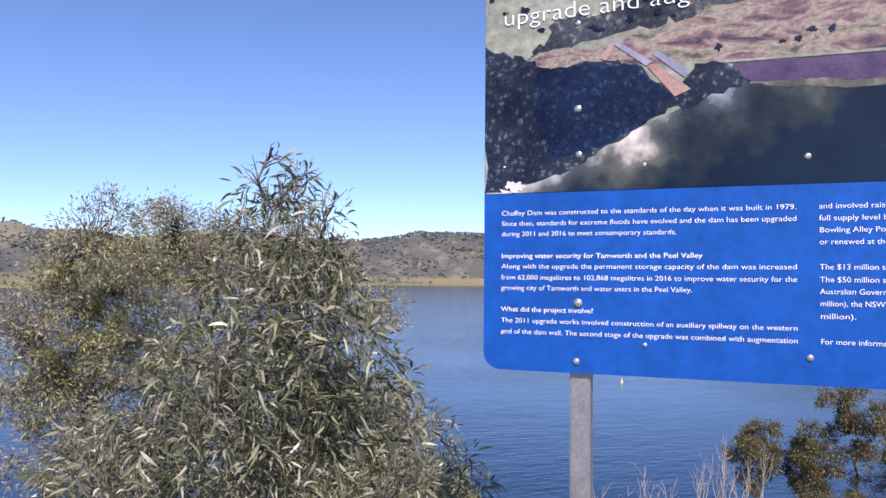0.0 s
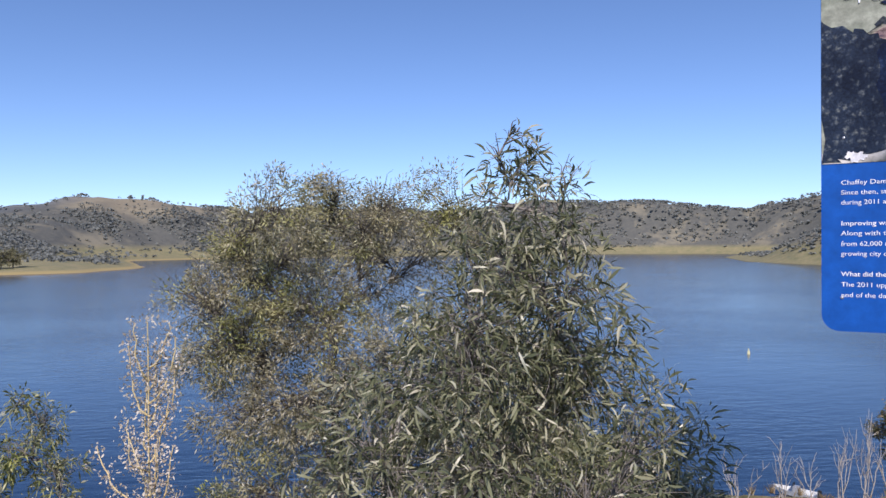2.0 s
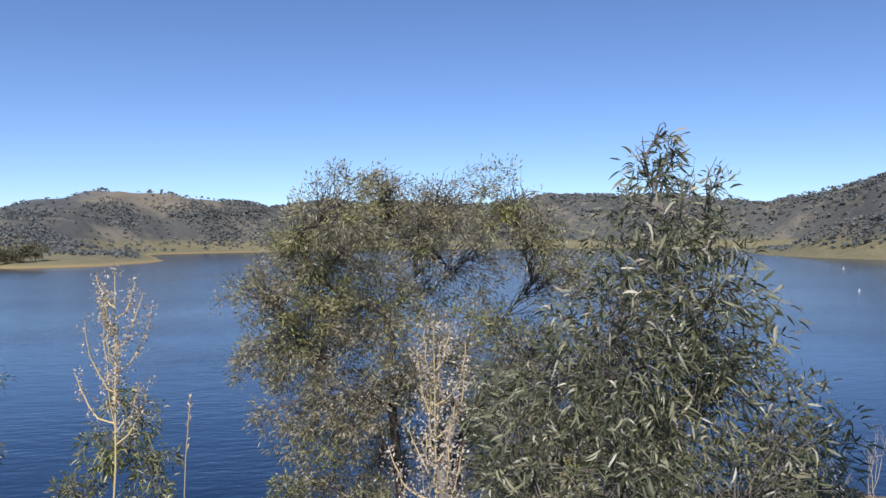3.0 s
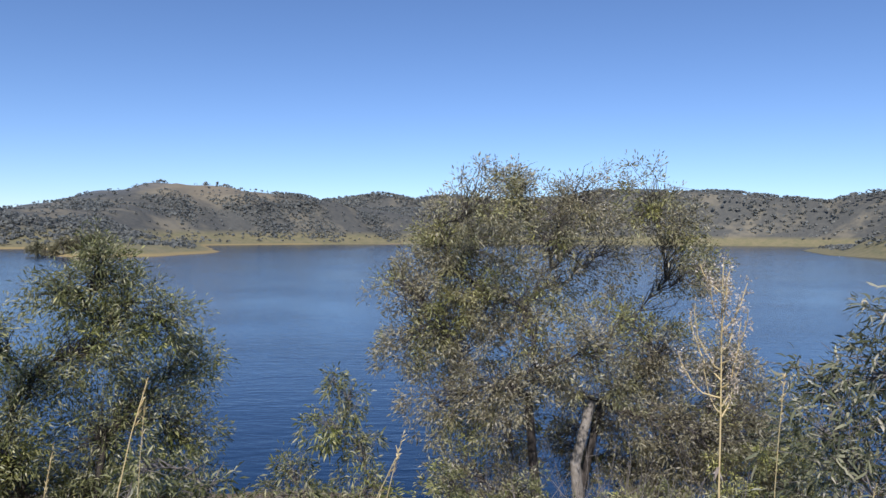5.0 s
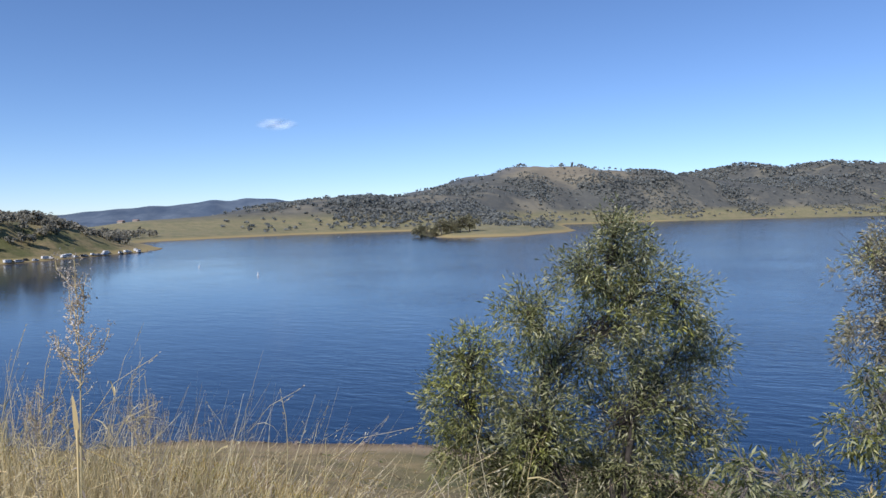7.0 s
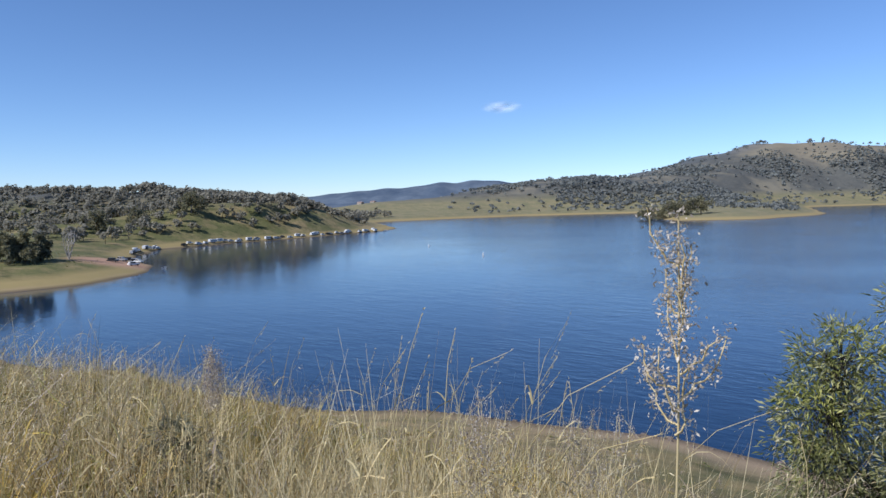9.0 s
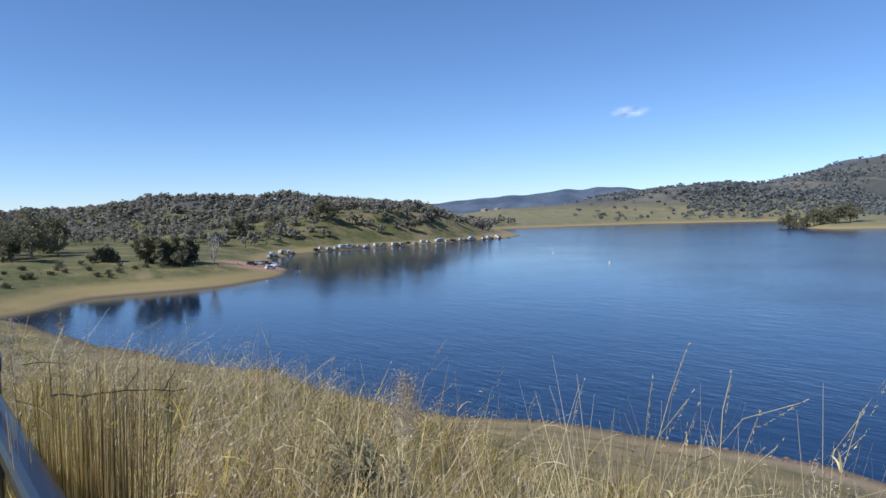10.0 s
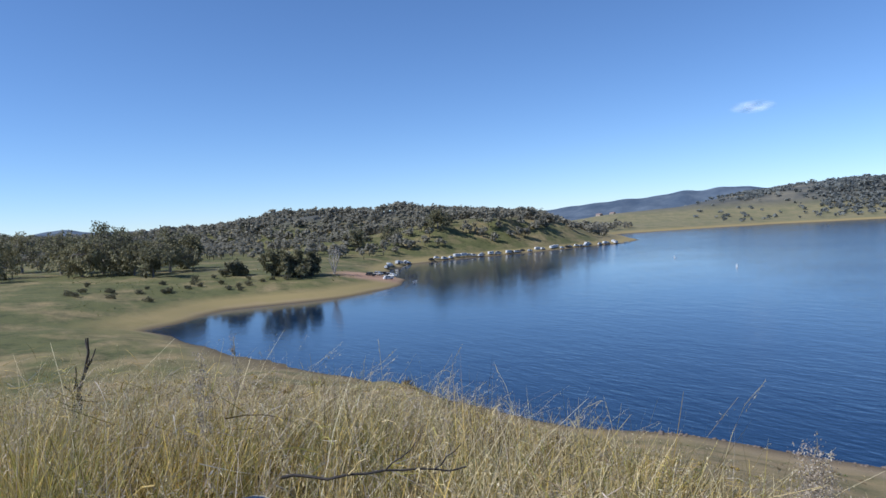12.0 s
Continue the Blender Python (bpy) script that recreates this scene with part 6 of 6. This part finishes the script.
for k in range(48):
    x, y = rng.uniform(-3.0, 1.2), rng.uniform(2.5, 3.4)
    stalk(x, y, ground_z(x, y) + rng.uniform(0.55, 0.95), 500 + k, (rng.normal(0.1, 0.15), rng.normal(0, 0.08)))
dead_weed(-4.62, 2.8, 11.72, 11.42, 16, 88, "pinkish-grey dead weed bush at the lip of the bank", 0.005, 15, 0.007, reach=0.09, r=0.0022, mat=M_PLUME)
dead_weed(-4.66, 2.43, 11.84, 11.5, 18, 90, "reddish-grey seeding weed at the lip of the bank", 0.005, 15, 0.007, reach=0.1, r=0.0022, mat=M_PLUME)
dead_weed(-4.43, 2.65, 11.8, 11.5, 10, 91, "thin reddish-grey weed with small seed heads", 0.0045, 12, 0.006, reach=0.08, r=0.002, mat=M_PLUME)
dead_weed(-8.3, 1.75, 11.82, 11.45, 8, 89, "grey seeding weed in the dry grass", 0.008, 12, 0.010, reach=0.06, mat=M_PLUME)


def dry_leaf(x, y, top, seed):
    """A broad bleached grass leaf, folded lengthwise, on a thin stem."""
    rng = np.random.default_rng(seed)
    gz = ground_z(x, y) - 0.03
    root = thing("grass_stalk", (x, y, gz), "bleached folded grass leaf on a thin upright stem", "grass stalk", "tall grass stalks")
    tall = top - gz
    v, f = tubes([(bent(rng, (0.01, 0.0, 0), (0.006, 0, tall - 0.04), 7, 0.01), np.linspace(0.0022, 0.0014, 7))], 5)
    part("stem", mesh_of("stem", v, f, M_STALK, True), root)
    bm = bmesh.new()
    rows = [[bm.verts.new((0.004 * (1 - k) + dx * w, dy * w, tall - 0.05 + 0.05 * k)) for dx, dy in ((-1, 0.3), (0, -0.35), (1, 0.3))] for k, w in ((0, 0.0026), (0.3, 0.0045), (0.65, 0.0038), (0.9, 0.0022), (1.0, 0.0009))]
    for a, b in zip(rows, rows[1:]):
        for i in range(2):
            bm.faces.new((a[i], a[i + 1], b[i + 1], b[i]))
    part("leaf_blade", bm, root, "broad bleached leaf", M_STALK)


dry_leaf(-3.332, 1.48, 12.162, 92)
P = ground_place(-6.75, 2.8)
make_tree("low_shrub", "low dark green shrub at the edge of the grass", P, [(0.0, 0, 0.55, 0.13, 1), (-0.22, 0.05, 0.45, 0.14, 1), (0.2, 0, 0.42, 0.14, 1), (0.05, -0.1, 0.3, 0.16, 1)], M_LEAF_FLAT, [M_BARK_DARK], 0.035, 0.016, 900, 0.008, ((0, 0, 0.25),), 151, 0.2, 0.002, 0.2, category="shrub", per_twig=10, tuft=0.04)

rng = np.random.default_rng(61)
branch = thing("fallen_branch", (-7.085, 1.685, 11.68), "thin dark fallen branch caught in the dry grass", "branch")
line = bent(rng, (0, 0, 0), (0.20, 0.43, -0.01), 12, 0.05)
v, f = tubes([(line, np.linspace(0.0045, 0.002, 12))], 7)
part("stem", mesh_of("stem", v, f, M_BARK_DARK, True), branch)
for k in (4, 6, 8, 9):
    v, f = tubes([(bent(rng, line[k], line[k] + (rng.uniform(0.05, 0.18), rng.normal(0, 0.06), rng.uniform(0.02, 0.12)), 5, 0.08), np.linspace(0.0025, 0.0012, 5))], 5)
    part("twig", mesh_of("twig", v, f, M_BARK_DARK if k % 4 else M_STALK, True), branch)

# ---- caravans, cars and boats on the far shore ----


def wheel(bm, x, y, r, w):
    return cylinder(bm, (x, y - w / 2, r), (x, y + w / 2, r), r, r, 12)


def caravan():
    ob = thing("caravan", (0, 0, -50), "white touring caravan parked on the shore", "caravan", "camp vehicles on the shore")
    body = part("body", box(bmesh.new(), -2.3, 2.3, -1.05, 1.05, 0.45, 2.35, 0.25), ob, "", M_VAN)
    for x0, x1 in ((-1.8, -1.0), (-0.4, 0.4), (1.0, 1.8)):
        for s in (-1, 1):
            part("window", box(bmesh.new(), x0, x1, s * 1.06 - 0.012, s * 1.06 + 0.012, 1.3, 1.85, 0.005), body, "", M_GLASS_DARK)
    part("drawbar", box(bmesh.new(), 2.2, 3.3, -0.08, 0.08, 0.45, 0.55, 0.02), ob, "", M_STEEL)
    for s in (-1, 1):
        part("wheel", wheel(bmesh.new(), -0.3, s * 1.0, 0.34, 0.22), ob, "", M_RUBBER)
    return ob


def car(mat, label):
    ob = thing("parked_car", (0, 0, -50), label, "car", "camp vehicles on the shore")
    bm = box(bmesh.new(), -2.3, 2.3, -0.9, 0.9, 0.4, 1.05, 0.12)
    body = part("body", bm, ob, "", mat)
    bm = box(bmesh.new(), -2.0, 0.9, -0.8, 0.8, 1.0, 1.75, 0.22)
    part("cabin", bm, body, "", mat)
    for s in (-1, 1):
        part("window", box(bmesh.new(), -1.75, 0.6, s * 0.8 - 0.01, s * 0.8 + 0.01, 1.15, 1.6, 0.004), body, "", M_GLASS_DARK)
        for x in (-1.4, 1.4):
            part("wheel", wheel(bmesh.new(), x, s * 0.82, 0.36, 0.22), ob, "", M_RUBBER)
    return ob


def boat():
    ob = thing("small_boat", (0, 0, -50), "small white motor boat at the water's edge", "boat", "boats on the shore")
    bm = bmesh.new()
    rows = []
    for x, w, k in ((-2.0, 0.75, 0.0), (-0.6, 0.85, 0.0), (0.8, 0.75, 0.05), (1.7, 0.4, 0.2), (2.2, 0.03, 0.4)):
        rows.append([bm.verts.new(p) for p in ((x, -w, 0.65 + k * 0.3), (x, -w * 0.7, 0.1 + k), (x, 0, k), (x, w * 0.7, 0.1 + k), (x, w, 0.65 + k * 0.3))])
    for a, b in zip(rows, rows[1:]):
        for i in range(4):
            bm.faces.new((a[i], a[i + 1], b[i + 1], b[i]))
    bm.faces.new(rows[0][::-1])
    out = bmesh.ops.solidify(bm, geom=list(bm.faces), thickness=0.04)
    bmesh.ops.recalc_face_normals(bm, faces=bm.faces)
    hull = part("hull", bm, ob, "", M_VAN)
    part("console", box(bmesh.new(), -0.3, 0.3, -0.35, 0.35, 0.15, 1.05, 0.06), hull, "", M_CAR_GREY)
    part("windscreen", box(bmesh.new(), 0.2, 0.24, -0.35, 0.35, 1.04, 1.4, 0.01), hull, "", M_GLASS_DARK)
    part("outboard_motor", box(bmesh.new(), -2.35, -2.0, -0.18, 0.18, 0.3, 1.15, 0.08), ob, "", M_CAR_DARK)
    return ob


protos = [caravan(), car(M_CAR_DARK, "dark parked car on the shore"), car(M_CAR_GREY, "silver parked car on the shore"), car(M_VAN, "white parked car on the shore"), boat()]
SHORE_ROAD = [(-184, 95), (-196, 102.5), (-207, 113), (-212, 130), (-216, 150), (-221, 172), (-225.5, 190), (-229, 208), (-231.5, 224)]
rng = np.random.default_rng(77)
used = set()


def park(kind, x, y, turn):
    m = Matrix.Translation((x, y, ground_z(x, y) - 0.03)) @ Matrix.Rotation(turn, 4, "Z")
    if kind in used:
        copy_thing(protos[kind], m)
    else:
        used.add(kind)
        protos[kind].matrix_basis = m


seg = np.stack(to_world(*np.array(SHORE_ROAD, float).T)[:2], 1)
along = np.concatenate([[0], np.cumsum(np.hypot(*np.diff(seg, axis=0).T))])
stops = np.arange(4, along[-1], 4.4)
stops = stops + rng.normal(0, 1.6, len(stops))
for s in stops:
    if rng.uniform() < 0.14 + 0.16 * math.sin(s * 0.11) or 0.67 < s / along[-1] < 0.70:
        continue
    x, y = np.interp(s, along, seg[:, 0]), np.interp(s, along, seg[:, 1])
    k = int(np.searchsorted(along, s)) - 1
    k = min(max(k, 0), len(seg) - 2)
    dx, dy = seg[k + 1] - seg[k]
    l = math.hypot(dx, dy)
    inland = rng.uniform(4.5, 8.5)
    kind = rng.choice([0, 1, 2, 3], p=[0.26, 0.10, 0.14, 0.50] if s > along[-1] * 0.35 else [0.10, 0.24, 0.26, 0.40])
    x, y = x - dy / l * inland, y + dx / l * inland
    if ground_z(x, y) < WATER_Z + 0.4:
        x, y = x - dy / l * 4.0, y + dx / l * 4.0
    park(int(kind), float(x), float(y), math.atan2(dy, dx) + rng.normal(0, 0.25))
for x, y, kind, turn in [(-152, 71, 2, 0.4), (-155, 74, 1, 1.0), (-158, 77.5, 3, 0.2), (-149.5, 68, 1, 0.7), (-161, 78, 2, 0.9), (-146, 70.5, 3, 1.6)]:
    park(kind, *to_world(x, y)[:2], turn)
for x, y, turn in [(-236.5, 231, 0.9), (-143, 75.5, 2.4), (22.4, 33.6, 2.2), (-254, 408, 1.9), (336, 532, 0.6)]:
    x, y, _ = to_world(x, y)
    m = Matrix.Translation((x, y, max(WATER_Z, ground_z(x, y)) - 0.05)) @ Matrix.Rotation(turn, 4, "Z")
    if 4 in used:
        copy_thing(protos[4], m)
    else:
        used.add(4)
        protos[4].matrix_basis = m

# ---- buoys ----


def buoy(x, y, tall, mat, label):
    x, y, z = to_world(x, y, 0.0)
    ob = thing("buoy", (x, y, z), label, "buoy", "marker buoys")
    part("float", cylinder(bmesh.new(), (0, 0, -0.25), (0, 0, tall * 0.45), tall * 0.26, tall * 0.24, 16), ob, "", mat)
    part("mast", cylinder(bmesh.new(), (0, 0, tall * 0.4), (0, 0, tall), tall * 0.12, tall * 0.07, 12), ob, "", mat)


buoy(47.4, 78.2, 1.3, M_YELLOW, "small pale yellow marker buoy floating on the lake")
buoy(-105.1, 132.8, 1.6, M_VAN, "white marker buoy floating on the lake")
buoy(-140.7, 153.7, 1.5, M_VAN, "white marker buoy floating further out on the lake")
buoy(214.6, 291.9, 2.2, M_VAN, "white marker buoy floating before the wooded point")
buoy(122.9, 162.3, 1.6, M_VAN, "white marker buoy floating on the open lake")

# ---- far farm buildings ----
for az, dist in ((47.4, 640), (46.4, 700)):
    x, y = seen(az, dist)
    gz = ground_z(x, y)
    ob = thing("farm_shed", (x, y, gz), "low farm shed with a red tin roof across the lake", "shed", "far sheds")
    part("wall", box(bmesh.new(), -5, 5, -3, 3, -0.5, 2.4), ob, "", M_SHED)
    bm = bmesh.new()
    vs = [bm.verts.new(p) for p in ((-5.4, -3.4, 2.3), (5.4, -3.4, 2.3), (5.4, 3.4, 2.3), (-5.4, 3.4, 2.3), (-5.4, 0, 3.8), (5.4, 0, 3.8))]
    for q in ((0, 1, 5, 4), (2, 3, 4, 5), (0, 4, 3), (1, 2, 5), (0, 3, 2, 1)):
        bm.faces.new([vs[i] for i in q])
    part("roof", bm, ob, "", M_ROOF)
    ob.scale = (1.1, 1.1, 1.2)

# ---- snag, stones at the waterline, the small cloud ----
bare_shrub(ground_place(-14.2, 1.55), 1.6, 2, 71, "blackened dead snag standing in the grass", "dead_snag", 0.42, 0.034, M_BARK_DARK)
rng = np.random.default_rng(15)
vs, fs, k = [], [], 0
for _ in range(260):
    i = rng.integers(1, 11)
    t = rng.uniform()
    x, y = SHORE[i] * (1 - t) + SHORE[i + 1] * t + rng.normal(0, 0.5, 2)
    x, y, _ = to_world(x, y)
    if ground_z(x, y) < WATER_Z - 0.06:
        continue
    bmx = bmesh.new()
    bmesh.ops.create_icosphere(bmx, subdivisions=1, radius=1)
    p = np.array([v.co[:] for v in bmx.verts]) * (1 + rng.normal(0, 0.15, (12 if len(bmx.verts) == 12 else len(bmx.verts), 1))) * rng.uniform(0.08, 0.32) * (1.3, 1.0, 0.6)
    vs.append(p + (x, y, max(WATER_Z, ground_z(x, y))))
    fs.append(np.array([[v.index for v in f.verts] for f in bmx.faces]) + k)
    k += len(p)
    bmx.free()
tagged(new("shore_stones", mesh_of("shore_stones", np.concatenate(vs), np.concatenate(fs), M_ROCK)), "small brown stones along the waterline", "stones", kind="stuff")


def cloud():
    """A thin puff of vapour far off: a rippled sheet that thins out towards its ragged rim."""
    m, n, l, b = material("thin_cloud")
    b.inputs["Base Color"].default_value, b.inputs["Roughness"].default_value = (0.95, 0.95, 0.95, 1), 1.0
    tc = n.new("ShaderNodeTexCoord").outputs["Object"]
    nz = noise_node(n, l, 0.035, 5, 0.6, tc, stretch=(0.5, 1, 1.4))
    ln, fade, mul = n.new("ShaderNodeVectorMath"), n.new("ShaderNodeMapRange"), n.new("ShaderNodeMath")
    mp = n.new("ShaderNodeMapping")
    mp.inputs["Scale"].default_value = (1 / 105, 0, 1 / 32)
    l.new(tc, mp.inputs["Vector"])
    ln.operation = "LENGTH"
    l.new(mp.outputs[0], ln.inputs[0])
    fade.inputs["From Min"].default_value, fade.inputs["From Max"].default_value, fade.inputs["To Min"].default_value, fade.inputs["To Max"].default_value = 0.1, 1.0, 0.5, 0.0
    l.new(ln.outputs["Value"], fade.inputs["Value"])
    r = ramp(n, [(0.2, (0, 0, 0)), (0.55, (1, 1, 1))])
    l.new(nz.outputs["Fac"], r.inputs[0])
    mul.operation = "MULTIPLY"
    l.new(r.outputs[0], mul.inputs[0])
    l.new(fade.outputs[0], mul.inputs[1])
    l.new(mul.outputs[0], b.inputs["Alpha"])
    az, el, dist = 36.2, 7.25, 3600
    x, y = seen(az, dist / PLAN)
    ob = thing("cloud", (x, y, 12.3 + dist * math.tan(radians(el))), "small thin white cloud low in the blue sky", "cloud", turn=radians(az))
    u, w = np.meshgrid(np.linspace(-120, 120, 41), np.linspace(-36, 36, 15))
    v = np.stack([u, 6 * np.sin(u * 0.05) * np.cos(w * 0.1), w + 0.03 * u], -1).reshape(-1, 3)
    i, j = np.meshgrid(np.arange(14) * 41, np.arange(40), indexing="ij")
    f = np.stack([i + j, i + j + 1, i + j + 42, i + j + 41], -1).reshape(-1, 4)
    part("vapour", mesh_of("vapour", v, f, m, True), ob)


cloud()
